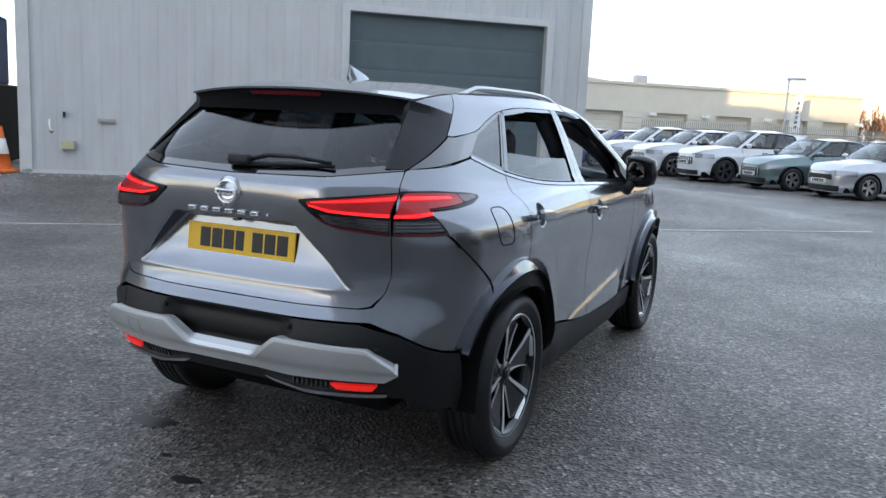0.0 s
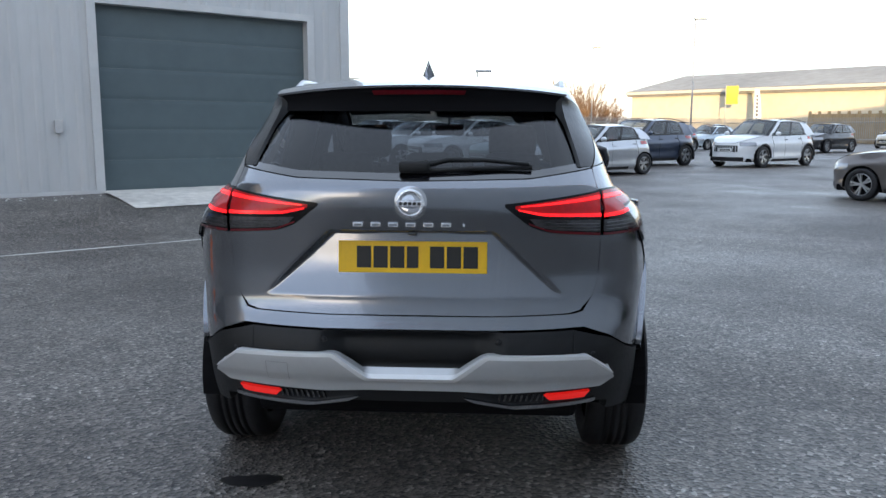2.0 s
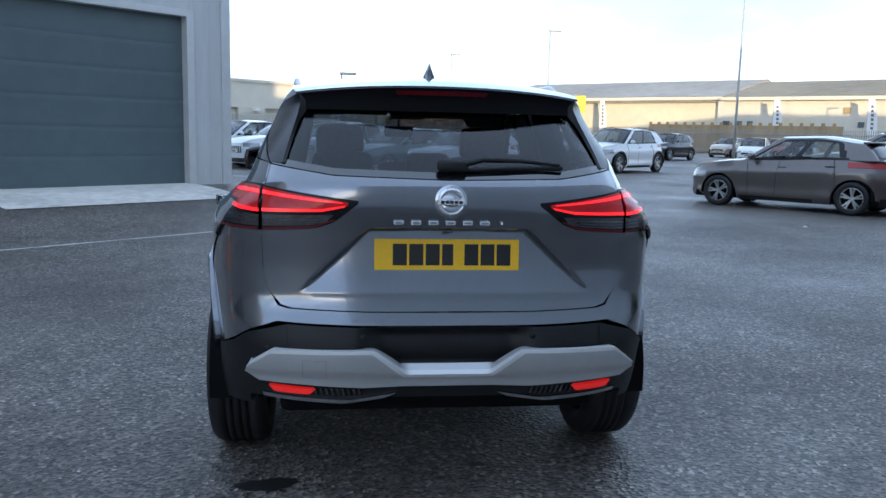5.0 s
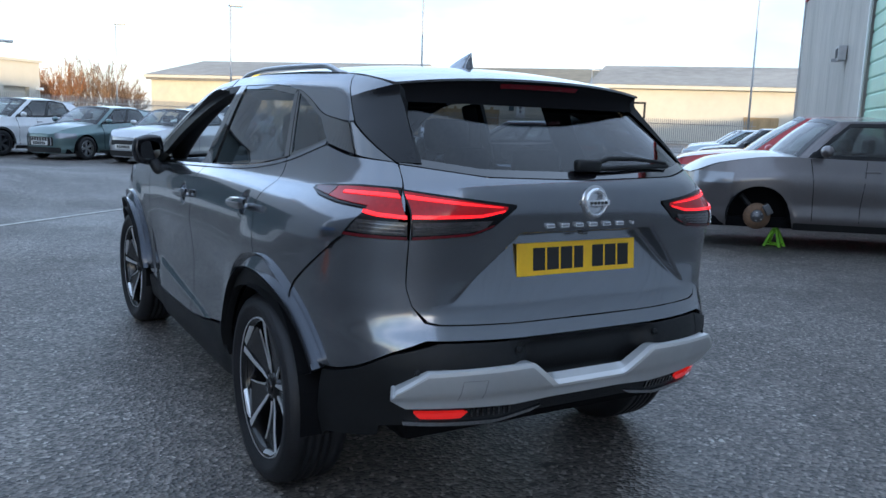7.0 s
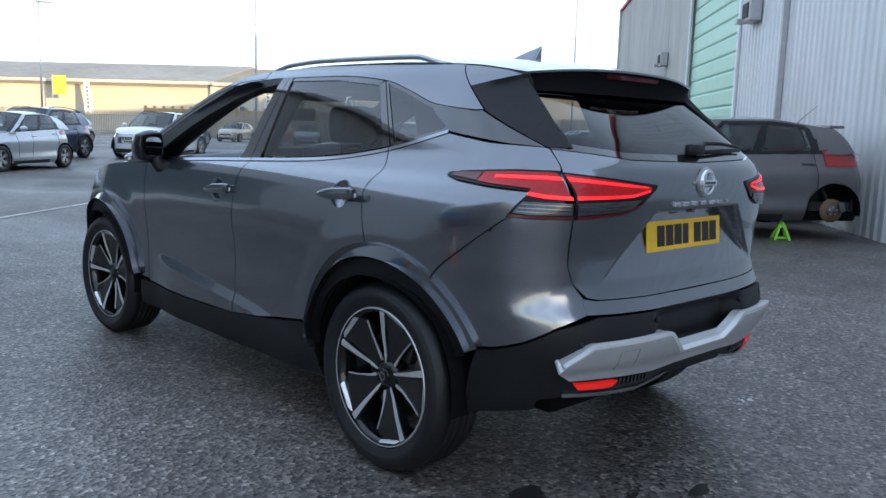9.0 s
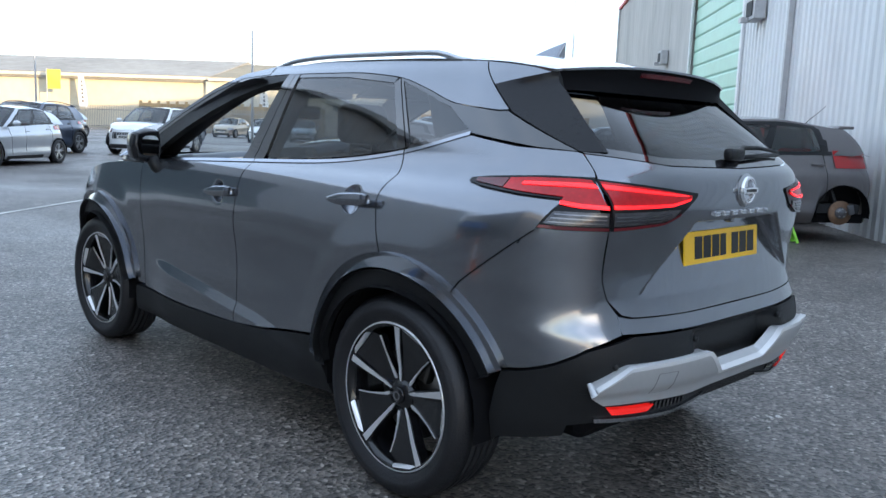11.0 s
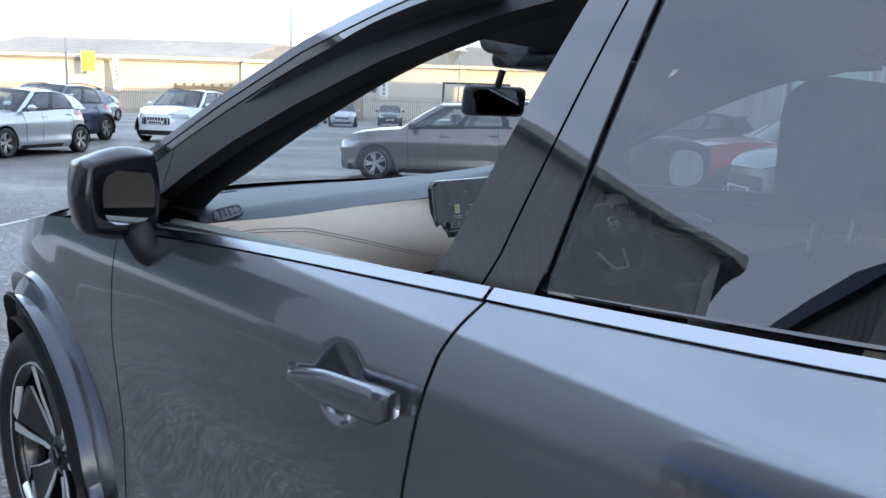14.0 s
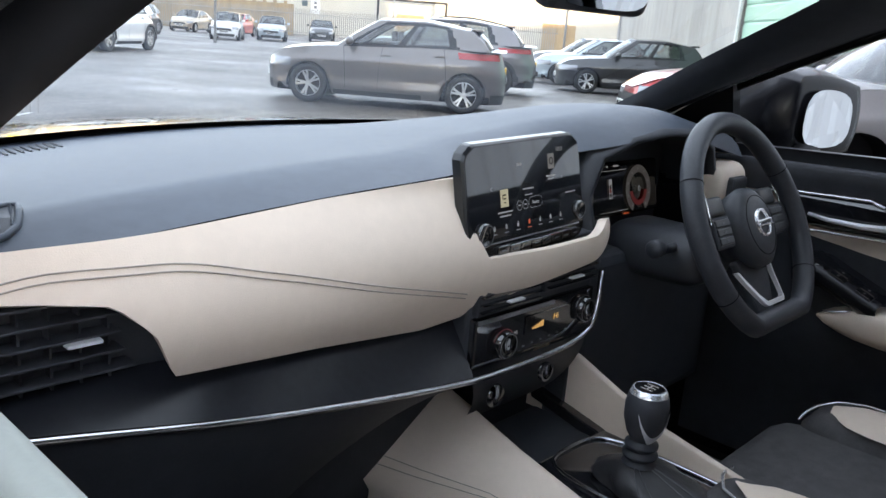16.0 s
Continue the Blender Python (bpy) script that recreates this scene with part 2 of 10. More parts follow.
M_CONEW = mat("cone_white_sleeve", (0.75, 0.75, 0.72), 0.4, noise_scale=20, vary=0.15)
M_REDS = mat("red_sign", (0.55, 0.04, 0.03), 0.5)


# ---- mesh helpers ----
def mesh(name, V, F, material, parent=None, label="", smooth=False, mats=None, fm=None):
    me = bpy.data.meshes.new(name)
    me.from_pydata([tuple(v) for v in V], [], F)
    for k in (mats or [material]):
        me.materials.append(k)
    if fm is not None:
        me.polygons.foreach_set("material_index", fm)
    if smooth:
        me.polygons.foreach_set("use_smooth", [True] * len(me.polygons))
    me.update()
    ob = new(name, me)
    if parent is not None:
        ob.parent = parent
    if label:
        ob["label"] = label
    return ob


def part(name, bm, material, parent=None, label="", smooth=False):
    me = bpy.data.meshes.new(name)
    bm.to_mesh(me)
    bm.free()
    me.materials.append(material)
    if smooth:
        me.polygons.foreach_set("use_smooth", [True] * len(me.polygons))
    ob = new(name, me)
    if parent is not None:
        ob.parent = parent
    if label:
        ob["label"] = label
    return ob


def empty(name, m=None, label="", category="", group="", kind=""):
    ob = new(name)
    if m is not None:
        ob.matrix_world = m
    return tagged(ob, label, category, group, kind)


def box_bm(x0, y0, z0, x1, y1, z1, bevel=0.0, seg=2):
    bm = bmesh.new()
    bmesh.ops.create_cube(bm, size=1)
    for v in bm.verts:
        v.co = Vector(((x0 + x1) / 2 + v.co.x * (x1 - x0), (y0 + y1) / 2 + v.co.y * (y1 - y0), (z0 + z1) / 2 + v.co.z * (z1 - z0)))
    if bevel:
        bmesh.ops.bevel(bm, geom=bm.edges[:], offset=bevel, segments=seg, affect='EDGES', profile=0.5)
    return bm


def tube(points, r, seg=8, caps=True, r2=None):
    """Vertices and faces of a tube along points; r2: the radius at its end."""
    pts = [Vector(p) for p in points]
    V, F = [], []
    n = len(pts)
    up = Vector((0.013, 0.027, 1.0)).normalized()
    for i, p in enumerate(pts):
        d = (pts[min(i + 1, n - 1)] - pts[max(i - 1, 0)]).normalized()
        a = d.cross(up)
        if a.length < 1e-3:
            a = d.cross(Vector((1, 0, 0)))
        a.normalize()
        b = d.cross(a)
        rr = r if r2 is None else r + (r2 - r) * i / max(n - 1, 1)
        for k in range(seg):
            t = 2 * math.pi * k / seg
            V.append(p + (a * math.cos(t) + b * math.sin(t)) * rr)
    for i in range(n - 1):
        for k in range(seg):
            j = (k + 1) % seg
            F.append((i * seg + k, i * seg + j, (i + 1) * seg + j, (i + 1) * seg + k))
    if caps:
        F.append(tuple(range(seg))[::-1])
        F.append(tuple((n - 1) * seg + k for k in range(seg)))
    return V, F


def lathe(profile, seg=32, axis='x'):
    """Turns (along, radius) round an axis."""
    V, F = [], []
    n = len(profile)
    for k in range(seg):
        t = 2 * math.pi * k / seg
        for h, r in profile:
            c, s = r * math.cos(t), r * math.sin(t)
            V.append((h, c, s) if axis == 'x' else (c, s, h) if axis == 'z' else (c, h, s))
    for k in range(seg):
        j = (k + 1) % seg
        for i in range(n - 1):
            F.append((k * n + i, k * n + i + 1, j * n + i + 1, j * n + i))
    return V, F


def merge(*vf):
    V, F = [], []
    for v, f in vf:
        o = len(V)
        V += list(v)
        F += [tuple(i + o for i in q) for q in f]
    return V, F


def spline(tab, v):
    """Smooth value at v through the pairs of tab."""
    if v <= tab[0][0]:
        return tab[0][1]
    if v >= tab[-1][0]:
        return tab[-1][1]
    for i in range(len(tab) - 1):
        if v <= tab[i + 1][0]:
            break
    x0, y0 = tab[i]
    x1, y1 = tab[i + 1]
    d = (y1 - y0) / (x1 - x0)

    def tang(k):
        if k <= 0 or k >= len(tab) - 1:
            return d
        a = (tab[k][1] - tab[k - 1][1]) / (tab[k][0] - tab[k - 1][0])
        b = (tab[k + 1][1] - tab[k][1]) / (tab[k + 1][0] - tab[k][0])
        return 0.0 if a * b <= 0 else 2 * a * b / (a + b)
    t = (v - x0) / (x1 - x0)
    h = x1 - x0
    m0, m1 = tang(i), tang(i + 1)
    return (2 * t**3 - 3 * t**2 + 1) * y0 + (t**3 - 2 * t**2 + t) * h * m0 + (3 * t**2 - 2 * t**3) * y1 + (t**3 - t**2) * h * m1


def sstep(a, b, v):
    t = min(1, max(0, (v - a) / (b - a)))
    return t * t * (3 - 2 * t)

# ---- the yard ----
U = Vector((0.755, 0.656, 0))            # the way the buildings run
N = Vector((-0.656, 0.755, 0))           # from the yard towards the grey warehouse


def at(u, n, z=0.0):
    return U * u + N * n + Vector((0, 0, z))


WALL_A, WALL_B = 11.12, -4.65


def ground_z(x, y):
    n = N.x * x + N.y * y
    u = U.x * x + U.y * y
    rise = 0.27 * sstep(7.4, 11.0, n) * sstep(12.0, 7.0, u) * sstep(22, 12, n)
    return rise


def build_ground():
    xs = sorted({round(v, 3) for v in [*np.arange(-24, 40, 0.8), -3000, -600, -120, -50, 60, 120, 600, 3000]})
    ys = sorted({round(v, 3) for v in [*np.arange(-16, 32, 0.8), -3000, -600, -120, -40, 50, 100, 600, 3000]})
    V = [(x, y, ground_z(x, y)) for y in ys for x in xs]
    nx = len(xs)
    F = [(j * nx + i, j * nx + i + 1, (j + 1) * nx + i + 1, (j + 1) * nx + i) for j in range(len(ys) - 1) for i in range(nx - 1)]
    g = mesh("ground", V, F, M_ASPHALT, smooth=True)
    tagged(g, "dark worn tarmac of a dealership yard, partly damp", "tarmac", kind="structure")


build_ground()


def strip_on_ground(name, pts, width, lift, material, label, category):
    """A flat band laid along pts on the ground."""
    V, F = [], []
    P = []
    for a, b in zip(pts[:-1], pts[1:]):
        a, b = Vector(a), Vector(b)
        k = max(2, int((b - a).length / 0.4))
        P += [a.lerp(b, i / k) for i in range(k)]
    P.append(Vector(pts[-1]))
    for i, p in enumerate(P):
        d = (P[min(i + 1, len(P) - 1)] - P[max(i - 1, 0)]).normalized()
        s = Vector((-d.y, d.x)) * width / 2
        for q in (p - s, p + s):
            V.append((q.x, q.y, ground_z(q.x, q.y) + lift))
    for i in range(len(P) - 1):
        F.append((2 * i, 2 * i + 2, 2 * i + 3, 2 * i + 1))
    return tagged(mesh(name, V, F, material), label, category, kind="structure")


def p2(u, n):
    q = at(u, n)
    return (q.x, q.y)


strip_on_ground("road_marking", [p2(-8, 6.75), p2(1.0, 6.72), p2(9.5, 6.85)], 0.07, 0.006, M_PAINTW, "faded white painted line across the tarmac", "line")


def ribbed_wall(name, u0, u1, n, z0, z1, face, material, pitch=0.33, rib=0.022, gaps=(), parent=None, label="", ribw=0.07):
    """A sheet wall with trapezoid ribs along u from u0 to u1; face: +1 or -1, the side of n it looks to. gaps: (u0, u1, top) of openings."""
    V, F = [], []

    def strip(a, b, lo, hi):
        prof = []
        u = a
        k0 = math.ceil((a - u0) / pitch)
        prof.append((a, 0.0))
        c = u0 + k0 * pitch
        while c < b:
            for du, h in ((-ribw, 0), (-ribw * 0.45, rib), (ribw * 0.45, rib), (ribw, 0)):
                if a < c + du < b:
                    prof.append((c + du, h))
            c += pitch
        prof.append((b, 0.0))
        o = len(V)
        for q, h in prof:
            p = at(q, n + face * h)
            V.append((p.x, p.y, lo))
            V.append((p.x, p.y, hi))
        for i in range(len(prof) - 1):
            F.append((o + 2 * i, o + 2 * i + 2, o + 2 * i + 3, o + 2 * i + 1))
    edges = [u0]
    for a, b, top in gaps:
        strip(edges[-1], a, z0, z1)
        strip(a, b, top, z1)
        edges.append(b)
    strip(edges[-1], u1, z0, z1)
    # the wall's back, a plain sheet
    o = len(V)
    for a, b, lo in [(edges[i], (gaps[i][0] if i < len(gaps) else u1), z0) for i in range(len(edges))] + [(g[0], g[1], g[2]) for g in gaps]:
        o = len(V)
        for q, z in ((a, lo), (b, lo), (b, z1), (a, z1)):
            p = at(q, n - face * 0.2)
            V.append((p.x, p.y, z))
        F.append((o, o + 1, o + 2, o + 3))
    return mesh(name, V, F, material, parent, label)


def box_uv(name, u0, u1, n0, n1, z0, z1, material, parent=None, label="", bevel=0.0):
    """A box along the buildings' own axes."""
    bm = box_bm(u0, n0, z0, u1, n1, z1, bevel)
    for v in bm.verts:
        v.co = at(v.co.x, v.co.y, v.co.z)
    return part(name, bm, material, parent, label)


def roller_shutter(name, u0, u1, n, z0, z1, face, material, slat=0.09, depth=0.012, parent=None, label="", each=False):
    """A shutter of horizontal slats."""
    k = int(round((z1 - z0) / slat))
    h = (z1 - z0) / k
    V, F = [], []
    for i in range(k):
        za, zb = z0 + i * h, z0 + (i + 1) * h
        prof = ((za, 0.0), (za + h * 0.12, depth), (zb - h * 0.12, depth), (zb - 0.001, 0.0))
        o = len(V)
        for z, d in prof:
            for u in (u0, u1):
                p = at(u, n + face * d)
                V.append((p.x, p.y, z))
        for j in range(3):
            F.append((o + 2 * j, o + 2 * j + 1, o + 2 * j + 3, o + 2 * j + 2))
    return mesh(name, V, F, material, parent, label)


# grey warehouse with its big door
A0, A1, A_H = -3.75, 6.30, 6.45
DA0, DA1, DA_TOP = 1.65, 5.43, 3.31
wh = empty("grey_warehouse", label="grey ribbed steel warehouse with a tall dark roller door", category="warehouse", kind="structure")
ribbed_wall("wall_warehouse", A0, A1, WALL_A, 0.0, A_H, -1, M_CLAD, 0.30, 0.014, [(DA0, DA1, DA_TOP)], wh, "weathered grey vertical-ribbed steel sheet")
box_uv("side_wall", A1 - 0.02, A1, WALL_A + 0.0, WALL_A + 9, 0.0, A_H, M_CLADTRIM, wh)
box_uv("side_wall", A0, A0 + 0.02, WALL_A + 0.0, WALL_A + 9, 0.0, A_H, M_CLADTRIM, wh)
box_uv("back_wall", A0, A1, WALL_A + 8.9, WALL_A + 9, 0.0, A_H, M_CLADTRIM, wh)
box_uv("corner_trim", A1 - 0.16, A1 + 0.03, WALL_A - 0.05, WALL_A + 0.10, 0.2, A_H, M_CLADTRIM, wh)
box_uv("corner_trim", A0 - 0.03, A0 + 0.16, WALL_A - 0.05, WALL_A + 0.10, 0.2, A_H, M_CLADTRIM, wh)
box_uv("gutter", A0 - 0.38, A1 + 0.38, WALL_A - 0.26, WALL_A + 0.05, A_H - 0.02, A_H + 0.16, M_CLADTRIM, wh, bevel=0.02)
box_uv("verge_trim", A0 - 0.38, A0 - 0.30, WALL_A + 0.05, WALL_A + 9, A_H + 0.02, A_H + 0.20, M_CLADTRIM, wh)
box_uv("roof", A0 - 0.36, A1 + 0.36, WALL_A - 0.02, WALL_A + 9, A_H + 0.165, A_H + 0.28, M_ROOFG, wh)
box_uv("door_jamb", DA0 - 0.14, DA0, WALL_A - 0.045, WALL_A + 0.5, 0.25, DA_TOP + 0.12, M_CLADTRIM, wh)
box_uv("door_jamb", DA1, DA1 + 0.14, WALL_A - 0.045, WALL_A + 0.5, 0.25, DA_TOP + 0.12, M_CLADTRIM, wh)
box_uv("door_head", DA0, DA1, WALL_A - 0.045, WALL_A + 0.5, DA_TOP, DA_TOP + 0.12, M_CLADTRIM, wh)
roller_shutter("roller_door", DA0, DA1, WALL_A + 0.14, 0.30, DA_TOP, -1, M_SHUT, 0.50, 0.004, wh, "dark grey sectional roller door, closed")
box_uv("base_flashing", A0, DA0 - 0.14, WALL_A - 0.05, WALL_A - 0.035, 0.24, 0.33, M_CLADTRIM, wh)
# concrete apron before the door
APN = 1.75                                  # how far the apron reaches out from the wall
V, F = [], []
for j in range(9):
    n = WALL_A - APN + (APN + 0.44) * j / 8
    for i in range(15):
        p = at(DA0 - 0.05 + (DA1 - DA0 + 0.1) * i / 14, n)
        V.append((p.x, p.y, ground_z(p.x, p.y) + 0.014 + 0.020 * j / 8))
for j in range(8):
    for i in range(14):
        F.append((j * 15 + i, j * 15 + i + 1, (j + 1) * 15 + i + 1, (j + 1) * 15 + i))
tagged(mesh("apron", V, F, M_CONC), "worn pale concrete apron before the roller door", "concrete", kind="structure")

# white building with the green shutter
B0, B1, B_H = -6.0, 41.2, 7.75
GB0, GB1, GB_TOP = 15.85, 21.6, 5.4
wb = empty("white_workshop", label="tall white ribbed steel workshop with a pale green shutter", category="workshop", kind="structure")
ribbed_wall("wall_workshop", B0, GB1 + 0.12, WALL_B, 0.0, B_H, 1, M_CLADW, 0.25, 0.03, [(GB0, GB1, GB_TOP)], wb, "off-white vertical-ribbed steel sheet")
for k in range(5):                          # flat weathered panels past the shutter
    u0 = GB1 + 0.125 + k * (B1 - GB1 - 0.125) / 5
    box_uv("wall_panel", u0, u0 + (B1 - GB1 - 0.125) / 5 - 0.03, WALL_B - 0.2, WALL_B + 0.012, 0.0, B_H, M_BEIGEP, wb, "flat weathered beige wall panel")
for a, b in ((GB0 - 0.16, GB0), (GB1, GB1 + 0.12)):
    box_uv("shutter_jamb", a, b, WALL_B + 0.034, WALL_B + 0.075, 0.0, GB_TOP + 0.14, M_FLAG, wb)
box_uv("shutter_head", GB0, GB1, WALL_B + 0.034, WALL_B + 0.075, GB_TOP, GB_TOP + 0.14, M_FLAG, wb)
roller_shutter("green_shutter", GB0, GB1, WALL_B - 0.1, 0.0, GB_TOP, 1, M_GREENSHUT, 0.42, 0.03, wb, "pale mint green slatted shutter door")
box_uv("side_wall", B1 - 0.02, B1, WALL_B - 20, WALL_B, 0.0, B_H, M_CLADW, wb)
box_uv("side_wall", B0, B0 + 0.02, WALL_B - 20, WALL_B, 0.0, B_H, M_CLADW, wb)
box_uv("back_wall", B0, B1, WALL_B - 20, WALL_B - 19.9, 0.0, B_H, M_CLADW, wb)
box_uv("eaves_trim", B0, B1 + 0.1, WALL_B - 0.05, WALL_B + 0.12, B_H + 0.002, B_H + 0.14, M_REDS, wb)
box_uv("roof", B0, B1, WALL_B - 20, WALL_B, B_H + 0.15, B_H + 0.3, M_ROOFG, wb)
box_uv("downpipe", B1 - 0.3, B1 - 0.2, WALL_B + 0.04, WALL_B + 0.14, 0.0, B_H, M_GALV, wb)
box_uv("downpipe", 12.25, 12.35, WALL_B + 0.04, WALL_B + 0.14, 0.0, B_H, M_GALV, wb)


def flood(u):
    o = empty("wall_floodlight", label="square grey floodlight in a wire cage on the wall", category="floodlight", group="wall floodlights")
    box_uv("housing", u - 0.35, u + 0.35, WALL_B + 0.04, WALL_B + 0.28, 3.72, 4.18, M_GALV, o, bevel=0.02)
    box_uv("lamp_glass", u - 0.22, u + 0.22, WALL_B + 0.282, WALL_B + 0.30, 3.8, 4.1, M_DARK, o)
    box_uv("bracket", u + 0.1, u + 0.3, WALL_B + 0.25, WALL_B + 0.42, 3.70, 3.80, M_GALV, o)


flood(14.4)
flood(25.7)

# ---- far side of the yard ----
# long low building across the lot: facade looks along -U
FC = 82.0
fcb = empty("long_cream_unit", label="long low cream industrial unit with a shallow grey and tan roof", category="industrial unit", kind="structure")


def far_box(name, u0, u1, n0, n1, z0, z1, material, label="", parent=None):
    return box_uv(name, u0, u1, n0, n1, z0, z1, material, parent or fcb, label)


far_box("wall", FC, FC + 24, 34, 66, 0, 5.4, M_CREAM, "pale cream wall")
far_box("wall", FC - 0.6, FC + 24, -22, 34, 0, 5.3, M_WHITEW, "off-white wall")
far_box("fascia", FC - 0.7, FC + 0.1, 33.5, 66.6, 5.4, 5.75, M_WHITEW, "white eaves board")
far_box("fascia", FC - 1.3, FC - 0.5, -22, 33.5, 5.3, 5.65, M_WHITEW, "white eaves board")
far_box("gutter_shadow", FC - 0.4, FC - 0.05, 33.5, 66.5, 5.15, 5.4, M_FENCE)


def roof_sheet(u0, u1, n0, n1, z0, z1, material):
    V = [at(u0, n0, z0), at(u0, n1, z0), at((u0 + u1) / 2, n1, z1), at((u0 + u1) / 2, n0, z1), at(u1, n0, z0), at(u1, n1, z0)]
    mesh("roof", V, [(0, 1, 2, 3), (3, 2, 5, 4), (0, 3, 4), (1, 5, 2)], material, fcb, "weathered shallow roof sheeting")


roof_sheet(FC - 0.7, FC + 24, 33.5, 66.5, 5.78, 8.3, M_ROOFG)
roof_sheet(FC - 1.2, FC + 22, 12, 33.4, 5.68, 7.9, M_ROOFT)
roof_sheet(FC - 1.2, FC + 24, -22, 11.9, 5.68, 8.4, M_ROOFG)
for n0, w, h, m in ((24.5, 3.4, 3.6, M_CREAM), (8.2, 2.6, 2.6, M_WOODF), (-6.5, 3.2, 2.8, M_WOODF)):
    far_box("loading_door", FC - 0.72, FC - 0.6, n0, n0 + w, 0, h, m, "closed loading door")
for n0 in (30.2, 31.3, 32.6, 33.0 - 0.2, 18.5, 19.6):
    far_box("window", FC - 0.70, FC - 0.6, n0, n0 + 0.55, 2.7, 3.2, M_SHUT)
V = []
for n0, n1 in ((12.4, 12.6), (5.9, 6.1)):
    far_box("portal_frame_post", FC - 2.2, FC - 2.0, n0, n1, 0, 3.9, M_DARK, "dark steel portal frame")
far_box("portal_frame_beam", FC - 2.2, FC - 2.0, 5.9, 12.6, 3.75, 3.95, M_DARK)
far_box("rusty_sign", FC - 0.7, FC - 0.6, 20.9, 21.5, 4.0, 4.6, M_WOODF)

# white showroom with service bays: facade looks along -N
SD = 47.4
shw = empty("white_showroom", label="white dealership workshop with a row of service bay doors", category="showroom", kind="structure")
box_uv("upper_wall", 10, 45.6, SD, SD + 18, 2.75, 4.55, M_WHITEW, shw, "white panel fascia")
box_uv("inner_wall", 10, 45.6, SD + 0.5, SD + 18, 0.0, 2.76, M_WHITEW, shw)
box_uv("parapet", 9.8, 45.8, SD - 0.12, SD + 0.2, 4.55, 4.75, M_WHITEW, shw)
for k, (a, b) in enumerate(((28.2, 31.0), (33.3, 36.2), (38.4, 41.0), (42.3, 44.6), (23.2, 26.0), (18.0, 20.8))):
    roller_shutter("bay_door", a, b, SD + 0.42, 1.15 if k < 4 else 0.0, 2.75, -1, M_WHITEW, 0.35, 0.02, shw, "half-raised white bay door")
    # black sheet before the inner wall, standing for the shade inside the bay
    box_uv("bay_shade_sheet", a, b, SD + 0.46, SD + 0.49, 0.0, 1.2, M_DARK, shw)
for a, b in ((10, 18.0), (20.8, 23.2), (26.0, 28.2), (31.0, 33.3), (36.2, 38.4), (41.0, 42.3), (44.6, 45.6)):
    for i in range(7):
        box_uv("pier_course", a, b, SD, SD + 0.5, 0.395 * i, 0.395 * i + 0.375, M_WHITEW, shw)
for a in (28.0, 32.2, 37.3, 45.2):
    box_uv("security_lamp", a, a + 0.35, SD - 0.4, SD, 2.55, 2.75, M_FLAG, shw)
# its taller hall behind
hall = empty("white_hall", label="broad white hall with a shallow bright roof", category="hall", kind="structure")
V = [at(-4, SD + 20, 0), at(44, SD + 20, 0), at(44, SD + 60, 0), at(-4, SD + 60, 0), at(-4, SD + 20, 5.0), at(44, SD + 20, 5.0), at(44, SD + 60, 5.0), at(-4, SD + 60, 5.0), at(12, SD + 20, 8.6), at(12, SD + 60, 8.6)]
mesh("walls", V[:8], [(0, 1, 5, 4), (1, 2, 6, 5), (2, 3, 7, 6), (3, 0, 4, 7)], M_WHITEW, hall)
mesh("roof", V, [(4, 8, 9, 7), (8, 5, 6, 9), (4, 5, 8), (7, 9, 6)], M_WHITEW, hall)
for u in (5, 15, 24, 33):
    V, F = tube([at(u, SD + 24, 6), at(u, SD + 24, 8.9 - abs(u - 12) * 0.1)], 0.16, 8)
    mesh("roof_vent", V, F, M_GALV, hall)
box_uv("vent_block", 27.4, 28.2, SD + 1, SD + 1.6, 4.7, 5.3, M_GALV, shw)


def lamp_post(x, y, h, name="street_lamp", arm=True):
    o = empty(name, pose(x, y, 0), "tall slim grey steel yard lamp post", "lamp post", "yard lamp posts")
    V, F = tube([(0, 0, 0), (0, 0, h * 0.5), (0, 0, h)], 0.07, 8, True, 0.04)
    mesh("post", V, F, M_GALV, o, "", True)
    part("lantern", box_bm(-0.1, -0.14, h - 0.02, 0.75, 0.14, h + 0.10, 0.03), M_GALV, o, "flat grey lantern")
    return o


def ray_xy(x, y, az, d):
    return x + d * math.sin(radians(az)), y + d * math.cos(radians(az))


for x, y, az, d, h in ((-1.8, -2.86, 8.75, 71, 8.0), (-1.8, -2.86, 15.9, 54, 8.0), (-1.8, -2.86, 28.8, 44, 9.0), (-1.8, -2.86, 50.9, 52, 10.0), (2.0, -3.2, -3.2, 43, 4.2), (-0.66, -3.5, 39.5, 70, 6.0)):
    px, py = ray_xy(x, y, az, d)
    lamp_post(px, py, h)


# palisade fence before the far buildings
def fence(u0, u1, n0, n1, h, step, label):
    o = empty("palisade_fence", label=label, category="fence", kind="structure")
    a, b = at(u0, n0), at(u1, n1)
    d = (b - a).normalized()
    L = (b - a).length
    V, F = [], []
    k = int(L / step)
    for i in range(k):
        p = a + d * (i * step)
        q = len(V)
        for s in (-0.035, 0.035):
            for z in (0.08, h):
                V.append((p.x + d.x * s, p.y + d.y * s, z))
        V.append((p.x, p.y, h + 0.12))
        F += [(q, q + 2, q + 3, q + 1), (q + 1, q + 3, q + 4)]
    pales = mesh("pales", V, F, M_FENCE, o)
    tagged(pales, kind="stuff")
    for z in (0.35, h - 0.35):
        W, G = tube([(a.x, a.y, z), (b.x, b.y, z)], 0.035, 4)
        mesh("rail", W, G, M_FENCE, o)


